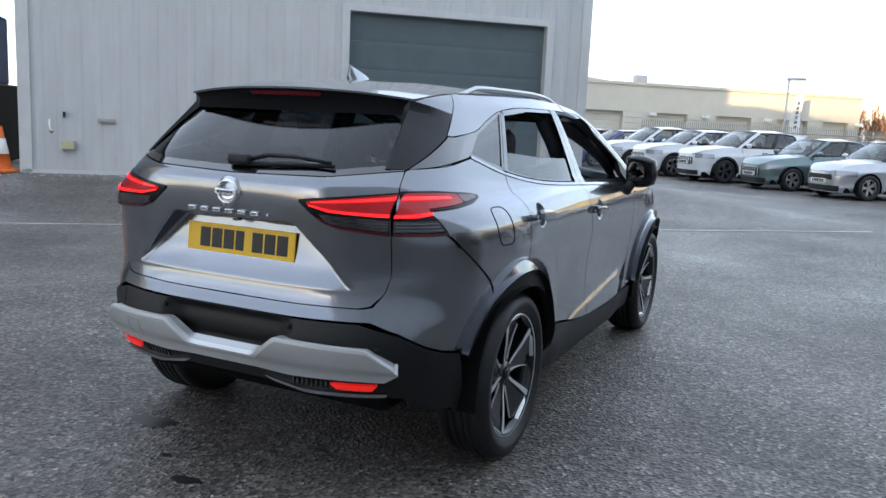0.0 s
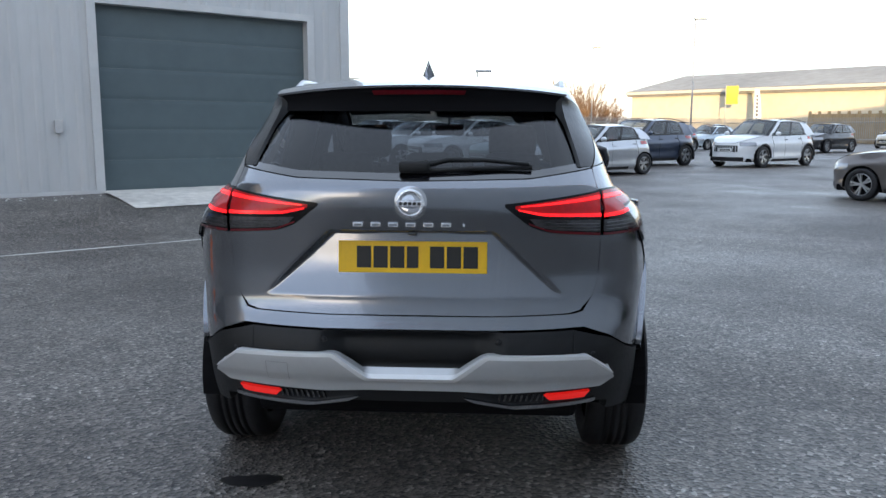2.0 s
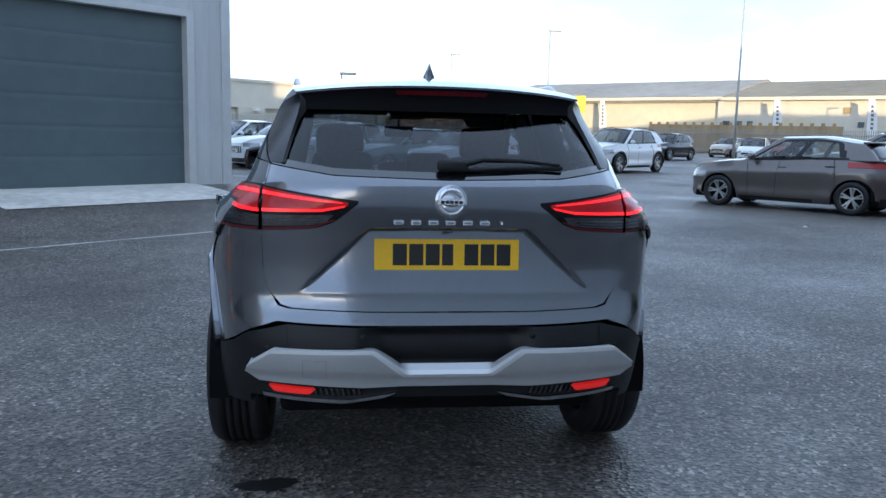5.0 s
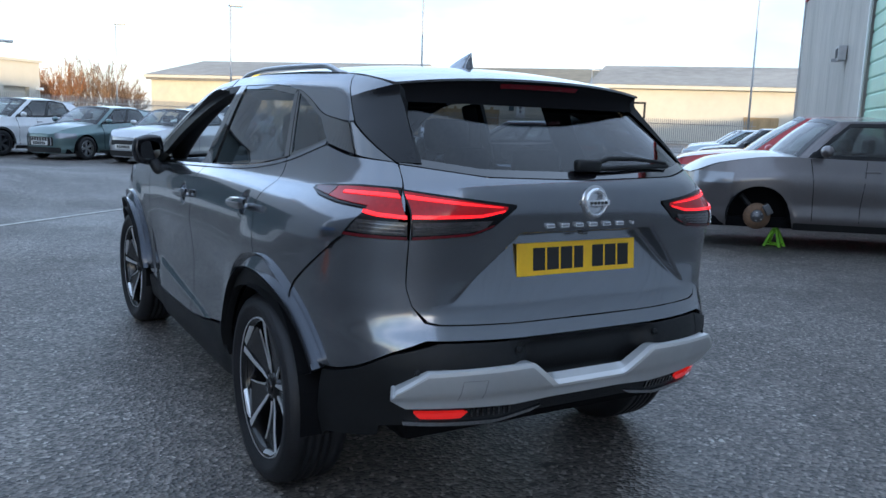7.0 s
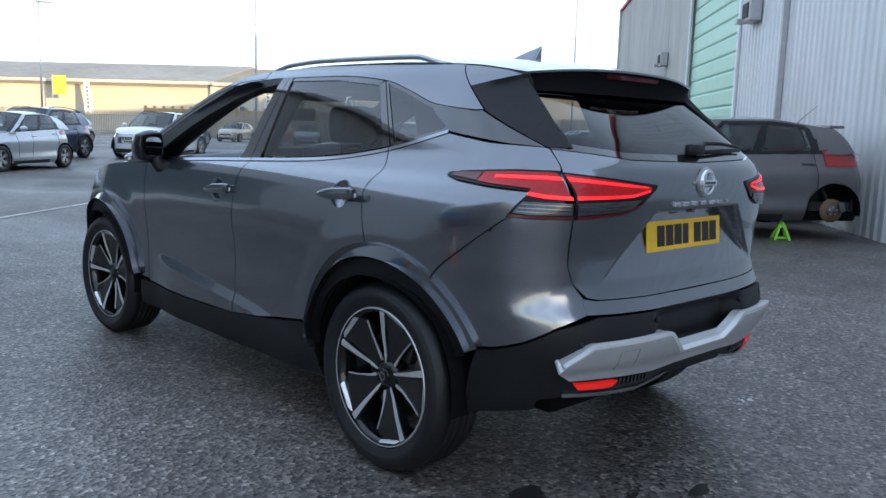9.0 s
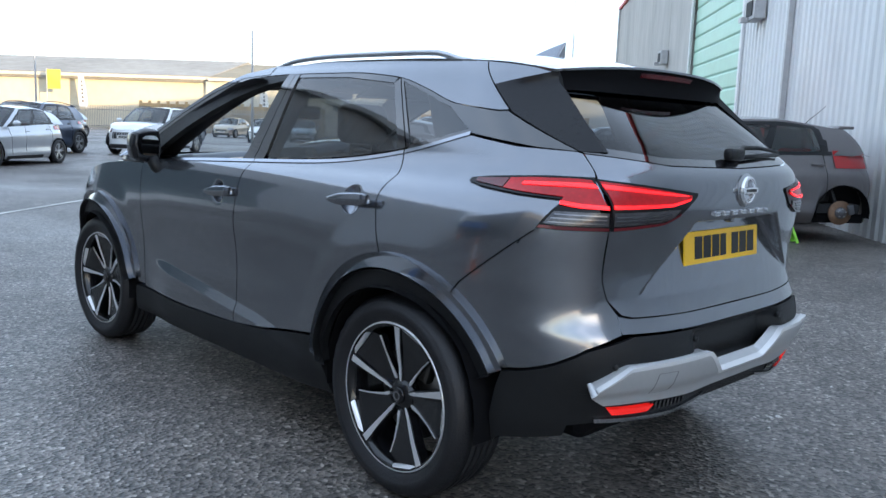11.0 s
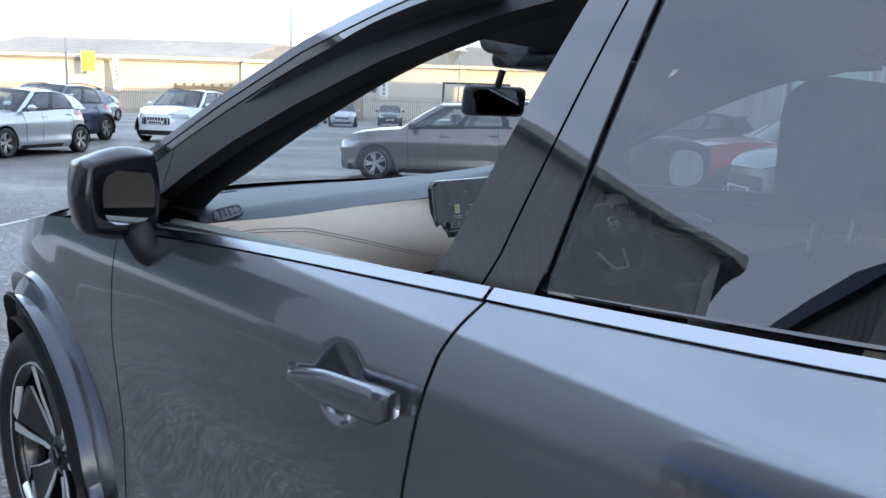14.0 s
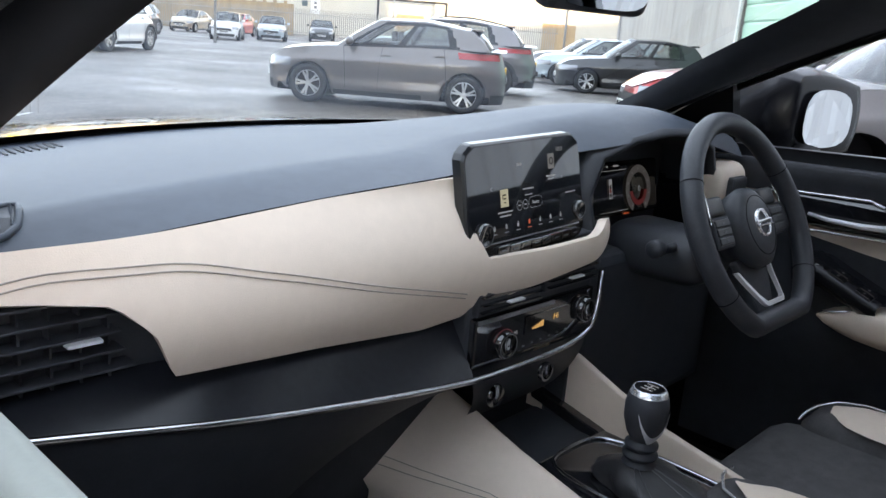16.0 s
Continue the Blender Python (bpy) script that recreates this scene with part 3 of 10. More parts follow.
fence(24.0, 70.0, 41.0, 41.0, 2.1, 0.15, "grey steel palisade fence before the service bays")
fence(70.0, 70.0, 41.0, -4.0, 2.2, 0.17, "weathered steel palisade fence round the far yard")
# timber hoarding along part of it
hb = empty("timber_hoarding", label="weathered brown upright timber boards behind the fence", category="hoarding", kind="structure")
for k in range(60):
    n0 = 36.5 - 0.30 * k
    if not 14.0 < n0 < 16.5:
        box_uv("board", 71.2, 71.25, n0 - 0.29, n0, 0, 2.6 + 0.25 * ((k * 7) % 3 == 0), M_WOODF, hb)


# bare rusty hedge and trees
def twig_tree(name, x, y, h, spread, material, seed, label, category="tree", n_limb=26):
    rnd = random.Random(seed)
    o = empty(name, pose(x, y, 0), label, category)
    tv, tf = tube([(0, 0, 0), (0.05, 0, h * 0.25), (0, 0.05, h * 0.5)], 0.12, 6, True, 0.06)
    mesh("trunk", tv, tf, M_BARK, o)
    parts = []
    fine = []
    for _ in range(n_limb):
        a = rnd.uniform(0, 6.283)
        z0 = rnd.uniform(0.02, 0.45) * h
        top = Vector((math.cos(a) * spread * rnd.uniform(0.2, 1), math.sin(a) * spread * rnd.uniform(0.2, 1), h * rnd.uniform(0.5, 1.0)))
        base = Vector((top.x * 0.15, top.y * 0.15, z0))
        mid = base.lerp(top, 0.5) + Vector((rnd.uniform(-.3, .3), rnd.uniform(-.3, .3), 0.2))
        parts.append(tube([base, mid, top], 0.05, 4, False, 0.015))
        for _ in range(46):
            t = rnd.uniform(0.15, 1.0)
            p = base.lerp(mid, t * 2) if t < 0.5 else mid.lerp(top, t * 2 - 1)
            dd = Vector((rnd.gauss(0, 0.5), rnd.gauss(0, 0.5), rnd.gauss(0.45, 0.4))) * spread * 0.35
            s = Vector((-dd.y, dd.x, 0))
            s = s.normalized() * 0.022 if s.length > 1e-4 else Vector((0.02, 0, 0))
            fine.append(([p - s, p + s, p + dd], [(0, 1, 2)]))
            e = p + dd * 0.6
            d2 = Vector((rnd.gauss(0, 0.4), rnd.gauss(0, 0.4), rnd.gauss(0.3, 0.4))) * spread * 0.22
            fine.append(([e - s * 0.8, e + s * 0.8, e + d2], [(0, 1, 2)]))
    mesh("limb_frame", *merge(*parts), M_BARK, o)
    tagged(mesh("twig_spray", *merge(*fine), material, o), kind="stuff")
    return o


for k in range(9):
    px, py = ray_xy(0.7, -3.5, 1.8 + 0.78 * k, 84 + (k % 3) * 3)
    hgt = (4.4, 4.8, 5.2, 5.8, 6.4, 6.2, 6.0, 4.6, 3.4)[k]
    twig_tree("bare_tree", px, py, hgt, 2.0, M_RUST if k < 4 else M_BARK, 40 + k, "leafless rusty brown winter hedge tree")
# unseen long shed, added behind the camera to keep the low sun off the yard
cl = empty("rear_shed", label="unseen long grey ribbed shed, added to keep the low sun off the yard", category="shed", kind="structure")
for nm, u0, u1, n in (("sun_block_wall", -130, 60, -62),):
    ribbed_wall(nm, u0, u1, n, 0, 9.2, 1, M_CLAD, 0.6, 0.04, (), cl)
    box_uv("roof", u0, u1, n - 16, n, 9.2, 9.4, M_ROOFG, cl)
    box_uv("back_wall", u0, u1, n - 16, n - 15.8, 0, 9.2, M_CLAD, cl)
# taller block, added so that its shadow covers the grey warehouse's wall
box_uv("tall_sun_block", -130, -63, -78, -62.1, 9.35, 15.6, M_CLAD, cl, "unseen taller block, added to shade the warehouse wall")

# ---- the grey crossover: its body is one smooth surface, cut into panels ----
M_PAINT = mat("gunmetal_paint", (0.205, 0.217, 0.240), 0.18, 0.88, coat=1.0, noise_scale=60, vary=0.05)
M_GLOSSBLK = mat("gloss_black_trim", (0.006, 0.006, 0.008), 0.03, spec=1.0, coat=1.0)
M_FIN = mat("satin_black_fin", (0.010, 0.010, 0.012), 0.22, spec=0.30, noise_scale=80, vary=0.1)
M_CLADDING = mat("textured_black_cladding", (0.007, 0.0075, 0.0085), 0.5, spec=0.35, noise_scale=300, vary=0.2, bump=0.15, bump_scale=900)
M_SEAM = mat("seam_shadow_black", (0.005, 0.005, 0.006), 0.85, spec=0.1)
M_SILVER = mat("satin_silver_plastic", (0.56, 0.57, 0.58), 0.36, 0.55, noise_scale=40, vary=0.04)
# paler copy of the skid bar's silver, for the light on its top bevel
M_SKIDLIT = mat("lit_silver_bevel", (0.78, 0.79, 0.80), 0.35, 0.3)
M_SKIDSEAM = mat("grey_seam", (0.28, 0.28, 0.29), 0.6)
M_RAIL = mat("satin_silver_rail", (0.52, 0.53, 0.55), 0.30, 0.85, noise_scale=30, vary=0.05)
M_CHROME = mat("bright_chrome", (0.37, 0.385, 0.42), 0.16, 1.0)
M_CHROMEDK = mat("satin_chrome", (0.50, 0.51, 0.53), 0.20, 1.0)
M_TYRE = mat("tyre_rubber", (0.010, 0.010, 0.012), 0.52, spec=0.42, noise_scale=30, vary=0.25, bump=0.2, bump_scale=120)
M_RIMBLK = mat("gloss_black_alloy", (0.006, 0.006, 0.007), 0.18, 0.0, coat=0.2)
M_RIMSIL = mat("diamond_cut_alloy", (0.80, 0.80, 0.81), 0.34, 0.7)
M_BADGE = mat("bright_badge_metal", (0.80, 0.81, 0.83), 0.25, 0.75)
M_DISC = mat("brake_disc_steel", (0.12, 0.115, 0.11), 0.45, 1.0)
M_LAMPRED = mat("lit_red_lens", (0.34, 0.002, 0.005), 0.22, spec=0.25, coat=0.4, emit=0.08, noise_scale=70, vary=0.30)
M_BEZEL = mat("black_lamp_bezel", (0.004, 0.004, 0.005), 0.25, spec=0.25)
M_LAMPGLOW = mat("red_light_bar", (1.0, 0.010, 0.014), 0.2, coat=0.3, emit=0.80)
M_LAMPDARK = mat("dark_red_lens", (0.10, 0.006, 0.010), 0.15, coat=0.5, spec=0.4)
M_LAMPCLR = mat("smoked_clear_lens", (0.050, 0.048, 0.052), 0.20, 0.3, coat=0.5, noise_scale=90, vary=0.6)
M_LAMPRIB = mat("chromed_lamp_rib", (0.16, 0.16, 0.17), 0.22, 1.0)
M_HEADLAMP = mat("clear_headlamp_lens", (0.16, 0.16, 0.17), 0.15, 0.5, coat=1.0)
# no lamp: a faint glow stands for the light the reflector sends back
M_REFL = mat("red_reflector_glow", (0.70, 0.015, 0.012), 0.2, coat=0.8, emit=0.25)
M_PLATE = mat("yellow_plate", (0.86, 0.50, 0.015), 0.35, noise_scale=60, vary=0.06)
M_PRINT = mat("plate_black_print", (0.012, 0.012, 0.012), 0.5)
M_GLASST = glass_mat("privacy_glass", (0.20, 0.22, 0.23), base=0.10)
M_GLASSR = glass_mat("tinted_rear_glass", (0.17, 0.19, 0.21), base=0.045)
M_GLASSC = glass_mat("clear_glass", (0.94, 0.965, 0.95), base=0.045)
M_MIRROR = mat("mirror_glass", (0.66, 0.67, 0.68), 0.02, 1.0)

RY = 0.10                                  # where the rear corner begins to turn
FRONT_Y = 2.50
TAB_W = [(0.18, 0.80), (0.30, 0.855), (0.42, 0.868), (0.62, 0.874), (0.74, 0.884), (0.85, 0.892), (0.98, 0.887), (1.06, 0.872), (1.10, 0.853), (1.135, 0.806), (1.20, 0.782), (1.28, 0.752), (1.40, 0.705), (1.51, 0.652), (1.555, 0.60)]
TAB_R = [(0.22, -0.66), (0.40, -0.765), (0.50, -0.795), (0.61, -0.825), (0.68, -0.808), (0.73, -0.780), (0.79, -0.761), (0.87, -0.757), (1.00, -0.773), (1.12, -0.790), (1.17, -0.785), (1.22, -0.735), (1.30, -0.63), (1.36, -0.545), (1.44, -0.43), (1.50, -0.35), (1.56, -0.29)]
TAB_P = [(0.3, 3.4), (0.9, 3.8), (1.1, 3.9), (1.3, 4.4), (1.5, 5.0)]
HUBS = (0.0, 2.665)
HUB_Z, TYRE_R = 0.36, 0.36
ARCH_R = 0.394
HANDLES = ((0.262, 1.030), (1.240, 0.980))


def smooth_table(tab, sigma):
    """A table as a softly rounded curve, looked up in steps of 2 mm."""
    z0, z1, step = tab[0][0] - 0.1, tab[-1][0] + 0.1, 0.002
    n = int((z1 - z0) / step) + 1
    raw = np.array([spline(tab, z0 + i * step) for i in range(n)])
    r = int(3 * sigma / step)
    k = np.exp(-0.5 * (np.arange(-r, r + 1) * step / sigma) ** 2)
    k /= k.sum()
    out = np.convolve(np.pad(raw, r, mode='edge'), k, mode='valid').tolist()

    def at_z(z):
        q = min(max((z - z0) / step, 0.0), n - 1.001)
        i = int(q)
        return out[i] + (out[i + 1] - out[i]) * (q - i)
    return at_z


WIDTH_AT, TAIL_AT, POWER_AT = smooth_table(TAB_W, 0.016), smooth_table(TAB_R, 0.010), smooth_table(TAB_P, 0.02)


def taper(y, z):
    return 1 - 0.062 * sstep(1.02, 1.22, z) * sstep(1.05, -0.30, y) - 0.02 * sstep(1.2, 1.5, z) * sstep(0.5, -0.2, y)


def flare(y, z):
    o = 0.0
    for h in HUBS:
        r = math.hypot(y - h, z - HUB_Z)
        o += (0.026 * max(0.0, min(1.0, (0.506 - r) / 0.055)) + 0.008 * sstep(0.66, 0.53, r)) * sstep(0.30, 0.5, z)
    # the lower doors kick out beneath a falling crease
    crease = 0.605 - 0.105 * (2.10 - y) - 0.16 * max(0.0, 0.95 - y) ** 1.3
    if 0.45 < y < 2.2:
        d = crease - z
        o += (0.018 * sstep(-0.004, 0.060, d) + 0.004 * sstep(0.05, 0.14, d)) * sstep(0.45, 0.60, y) * sstep(2.06, 1.75, y)
    # scooped door middles
    for hy, hz in HANDLES:
        o -= 0.026 * max(0.0, 1 - (math.hypot(y - hy - 0.012, z - hz) / 0.054) ** 2)
    o -= 0.010 * math.exp(-((z - 0.72) / 0.12) ** 2) * sstep(0.4, 0.8, y) * sstep(2.15, 1.8, y)
    return o


def car_p(a, z):
    """A point of the right-hand body surface: a from 0 at the tail's middle to 1 where the flank begins, then metres on."""
    W, p = WIDTH_AT(z), POWER_AT(z)
    if a <= 1:
        f = a * math.pi / 2
        s, c = math.sin(f), math.cos(f)
        r = 1 / ((s**p + c**p) ** (1 / p))
        L = RY - TAIL_AT(z)
        y = RY - L * r * c
        x = W * r * s
        return Vector((x * taper(y, z) + flare(y, z) * sstep(0.72, 0.97, a), y, z))
    y = RY + a - 1
    x = W * taper(y, z) + flare(y, z)
    if y > FRONT_Y:
        k = min(1, (y - FRONT_Y) / (1.06 - 0.25 * sstep(0.8, 1.05, z)))
        x *= max(0.0, 1 - k**2.6) ** (1 / 2.6)
    return Vector((x, y, z))


def ay(y, z):
    """The place along the surface at a given y."""
    if y >= RY:
        return 1 + y - RY
    p = POWER_AT(z)
    Y = min(1, (RY - y) / (RY - TAIL_AT(z)))
    return math.atan2((1 - Y**p) ** (1 / p), Y) / (math.pi / 2)


def ax(x, z):
    p, W = POWER_AT(z), WIDTH_AT(z)
    t = taper(-0.6, z)
    X = min(1, abs(x) / (W * t))
    return math.atan2(X, (1 - X**p) ** (1 / p)) / (math.pi / 2)


def tail_p(x, z):
    """A point of the tail's surface at x."""
    q = car_p(ax(x, z), z)
    return Vector((x, q.y, z))


def resample(pts, n):
    P = [Vector((*p, 0)) for p in pts]
    d = [0]
    for a, b in zip(P[:-1], P[1:]):
        d.append(d[-1] + (b - a).length)
    out = []
    for k in range(n + 1):
        t = d[-1] * k / n
        i = 0
        while i < len(P) - 2 and d[i + 1] < t:
            i += 1
        f = 0 if d[i + 1] == d[i] else (t - d[i]) / (d[i + 1] - d[i])
        q = P[i].lerp(P[i + 1], min(1, f))
        out.append((q.x, q.y))
    return out


def coons(bottom, top, left=None, right=None, nu=20, nv=10):
    left = left or [bottom[0], top[0]]
    right = right or [bottom[-1], top[-1]]
    B, T, L, R = resample(bottom, nu), resample(top, nu), resample(left, nv), resample(right, nv)
    G = []
    for j in range(nv + 1):
        v = j / nv
        row = []
        for i in range(nu + 1):
            u = i / nu
            row.append(tuple((1 - v) * B[i][k] + v * T[i][k] + (1 - u) * L[j][k] + u * R[j][k]
                             - ((1 - u) * (1 - v) * B[0][k] + u * (1 - v) * B[-1][k] + (1 - u) * v * T[0][k] + u * v * T[-1][k]) for k in (0, 1)))
        G.append(row)
    return G


def skin(G, fn, out=0.0, thick=0.012, flip=False):
    """Lays a grid of parameters on the surface fn, lifted by out, with its edges turned in by thick."""
    nv, nu = len(G) - 1, len(G[0]) - 1
    P = [[fn(*G[j][i]) for i in range(nu + 1)] for j in range(nv + 1)]
    Nn = [[None] * (nu + 1) for _ in range(nv + 1)]
    for j in range(nv + 1):
        for i in range(nu + 1):
            du = P[j][min(i + 1, nu)] - P[j][max(i - 1, 0)]
            dv = P[min(j + 1, nv)][i] - P[max(j - 1, 0)][i]
            n = du.cross(dv)
            Nn[j][i] = n.normalized() if n.length > 1e-9 else Vector((1, 0, 0))
    V = [P[j][i] + Nn[j][i] * out for j in range(nv + 1) for i in range(nu + 1)]
    w = nu + 1
    F = [(j * w + i, j * w + i + 1, (j + 1) * w + i + 1, (j + 1) * w + i) for j in range(nv) for i in range(nu)]
    if thick:
        ring = [(0, i) for i in range(nu)] + [(j, nu) for j in range(nv)] + [(nv, i) for i in range(nu, 0, -1)] + [(j, 0) for j in range(nv, 0, -1)]
        o = len(V)
        top = len(V)
        for j, i in ring:
            V.append(P[j][i] + Nn[j][i] * out)
        low = len(V)
        for j, i in ring:
            V.append(P[j][i] + Nn[j][i] * (out - thick))
        m = len(ring)
        for k in range(m):
            F.append((top + k, low + k, low + (k + 1) % m, top + (k + 1) % m))
    return V, F


def mirrored(V, F):
    return [(-v[0], v[1], v[2]) for v in V], [q[::-1] for q in F]


CAR = empty("grey_crossover_car", label="gunmetal grey crossover car with silver-tipped black alloys, parked, front window down", category="car")


def Yz(y, z):
    return (ay(y, z), z)


def Xz(x, z):
    return (ax(x, z), z)


def side_panel(name, bottom, top, left=None, right=None, nu=20, nv=10, material=None, out=0.0, thick=0.012, label="", sides=(1, -1), parent=None):
    """One panel for each flank; the right one is the pattern."""
    V, F = skin(coons(bottom, top, left, right, nu, nv), car_p, out, thick)
    made = []
    for s in sides:
        v, f = (V, F) if s > 0 else mirrored(V, F)
        made.append(mesh(name, v, f, material or M_PAINT, parent or CAR, label, True))
    return made


def tail_panel(name, bottom, top, left=None, right=None, nu=40, nv=12, material=None, out=0.0, thick=0.012, label="", parent=None, fn=None):
    V, F = skin(coons(bottom, top, left, right, nu, nv), fn or tail_p, out, thick)
    return mesh(name, V, F, material or M_PAINT, parent or CAR, label, True)


def tail_pair(name, bottom, top, left=None, right=None, nu=16, nv=8, material=None, out=0.0, thick=0.012, label="", parents=None):
    V, F = skin(coons(bottom, top, left, right, nu, nv), tail_p, out, thick)
    made = []
    for k, s in enumerate((1, -1)):
        v, f = (V, F) if s > 0 else mirrored(V, F)
        made.append(mesh(name, v, f, material, parents[k] if parents else CAR, label, True))
    return made


def arch_pts(h, r, d0, d1, n=14, z0=HUB_Z):
    """Points of a wheel arch from d0 to d1 degrees; 0 looks to the front, 90 up."""
    return [Yz(h + r * math.cos(radians(d0 + (d1 - d0) * i / n)), z0 + r * math.sin(radians(d0 + (d1 - d0) * i / n))) for i in range(n + 1)]


G3 = 0.003                                  # half a shut line
SEAM_B = [(1.115, 0.405), (1.114, 0.70), (1.110, 0.88), (1.088, 1.00), (1.074, 1.06), (1.05, 1.122)]
SEAM_C = [(0.078, 0.862), (0.11, 0.95), (0.132, 1.05), (0.118, 1.13), (0.14, 1.203)]
BELT = [(2.06, 1.070), (1.60, 1.098), (1.05, 1.122), (0.62, 1.142), (0.40, 1.162), (0.14, 1.203), (-0.15, 1.278)]


def belt_z(y):
    return spline(sorted(BELT), y)


def belt(y0, y1, n=10, dz=0.0):
    return [Yz(y0 + (y1 - y0) * i / n, belt_z(y0 + (y1 - y0) * i / n) + dz) for i in range(n + 1)]


def shift(seam, dy):
    return [Yz(y + dy, z) for y, z in seam]


CL_R = 0.502                                # outer edge of the arch cladding
# front wing, doors, rear quarter
side_panel("front_wing", [Yz(2.083, 0.42)] + arch_pts(2.665, CL_R, 173, 10, 24) + [Yz(3.40, 0.55)],
           [Yz(2.083, 1.062), Yz(2.3, 1.060), Yz(2.55, 1.040), Yz(2.8, 0.998), Yz(3.0, 0.950), Yz(3.40, 0.84)], nu=48, nv=16)
side_panel("front_door", [Yz(1.115 + G3, 0.405), Yz(1.6, 0.397), Yz(2.077, 0.405)], belt(1.05 + G3, 2.077), shift(SEAM_B, G3), [Yz(2.077, 0.405), Yz(2.077, 1.068)], nu=150, nv=120)
rd_bottom = [*arch_pts(0.0, CL_R, 81, 16, 20), Yz(0.52, 0.478), Yz(0.85, 0.432), Yz(1.115 - G3, 0.405)]
side_panel("rear_door", rd_bottom, belt(0.14 + G3, 1.05 - G3), shift(SEAM_C, G3), shift(SEAM_B, -G3), nu=160, nv=120)
side_panel("rear_quarter_panel", [Yz(-0.535, 1.010), Yz(-0.42, 0.918), Yz(-0.30, 0.824)] + arch_pts(0.0, CL_R, 122, 82, 14),
           [Xz(0.6315, 1.236), Yz(-0.55, 1.241), Yz(-0.36, 1.249), Yz(-0.15, 1.278), Yz(0.0, 1.238), Yz(0.14 - G3, 1.203)],
           [Yz(-0.535, 1.010), Xz(0.658, 1.10), Xz(0.6485, 1.16), Xz(0.6315, 1.236)], shift(SEAM_C, -G3), nu=90, nv=44)
# rear bumper's painted corners
side_panel("rear_bumper_corner", [Xz(0.60, 0.697), Xz(0.70, 0.655), Yz(-0.60, 0.602), Yz(-0.52, 0.575), Yz(-0.452, 0.565)],
           [Xz(0.652, 1.013), Yz(-0.60, 1.015), Yz(-0.530, 1.022), Yz(-0.410, 0.930), Yz(-0.290, 0.840), Yz(-0.245, 0.800)],
           [Xz(0.60, 0.697), Xz(0.597, 0.748), Xz(0.632, 0.80), Xz(0.650, 0.86), Xz(0.652, 1.013)],
           arch_pts(0.0, CL_R, 155.4, 119.0, 10), nu=80, nv=30, out=-0.0025)
tail_panel("rear_bumper", [(-0.60, 0.697), (-0.3, 0.692), (0.3, 0.692), (0.60, 0.697)], [(-0.60, 0.748), (-0.56, 0.739), (-0.3, 0.7335), (0, 0.7325), (0.3, 0.7335), (0.56, 0.739), (0.60, 0.748)], nu=60, nv=6)
for sg in (1, -1):
    pts = []
    for (ya, za), (yb, zb) in zip(((-0.535, 1.0085), (-0.42, 0.9165), (-0.30, 0.8228)), ((-0.42, 0.9165), (-0.30, 0.8228), (-0.262, 0.782))):
        for i in range(8):
            y, z = ya + (yb - ya) * i / 8, za + (zb - za) * i / 8
            q = car_p(ay(y, z), z)
            pts.append((sg * (q.x - 0.0005), q.y, q.z))
    V, F = tube(pts, 0.0022, 5, False)
    mesh("bumper_seam", V, F, M_SEAM, CAR)
# black cladding: arches, sills
def cladding_ring(h, d0, d1, name):
    bottom, top = arch_pts(h, ARCH_R, d0, d1, 30), arch_pts(h, 0.4545, d0, d1, 30)
    side_panel(name, bottom, top, nu=36, nv=4, material=M_CLADDING, out=0.008, thick=0.03, label="black plastic wheel arch trim")
    side_panel("wheel_arch_flare", arch_pts(h, 0.456, d0 + 2, d1 - 1, 30), arch_pts(h, CL_R + 0.003, d0 + 2, d1 - 1, 30), nu=40, nv=5, out=0.0015, thick=0.020)


cladding_ring(0.0, 4, 157, "wheel_arch_trim")
cladding_ring(2.665, 8, 172, "wheel_arch_trim")
side_panel("sill_cladding", [Yz(0.42, 0.25), Yz(2.26, 0.25)], [Yz(0.468, 0.474), Yz(0.52, 0.468), Yz(0.85, 0.424), Yz(1.2, 0.398), Yz(1.6, 0.389), Yz(2.18, 0.397)], nu=40, nv=8, material=M_CLADDING, out=0.004, thick=0.03, label="black plastic sill cladding")
# black lower bumper wrapping round the corner
(side_panel("bumper_cladding", [Xz(0.56, 0.42), Xz(0.70, 0.40), Yz(-0.60, 0.36), Yz(-0.42, 0.33), Yz(-0.40, 0.30)],
       [Xz(0.56, 0.688), Xz(0.70, 0.647), Yz(-0.60, 0.594), Yz(-0.52, 0.567), Yz(-0.452, 0.557)], None,
       [Yz(-0.40, 0.30), Yz(-0.405, 0.40), Yz(-0.43, 0.50), Yz(-0.452, 0.557)], nu=26, nv=12, material=M_CLADDING, out=0.004, thick=0.03, label="black plastic rear bumper cladding"))


def bumper_p(x, z):
    q = tail_p(x, z)
    w = sstep(0.33, 0.22, abs(x)) * sstep(0.50, 0.56, z) * sstep(0.70, 0.65, z)
    return Vector((q.x, q.y + 0.055 * w, q.z))


tail_panel("bumper_cladding", [(-0.56, 0.42), (0, 0.44), (0.56, 0.42)], [(-0.56, 0.688), (-0.3, 0.684), (0.3, 0.684), (0.56, 0.688)], nu=70, nv=20, material=M_CLADDING, out=0.002, thick=0.03, fn=bumper_p)
# silver skid bar
def skid_p(x, z):
    q = tail_p(x, z)
    k = max(0.0, abs(x) - 0.50)
    y0 = tail_p(0.50, z).y
    y = q.y if abs(x) <= 0.50 else y0 + (q.y - y0) * (0.80 - 0.9 * k)
    return Vector((x, y - 0.020 - 0.012 * sstep(0.50, 0.53, z), z))


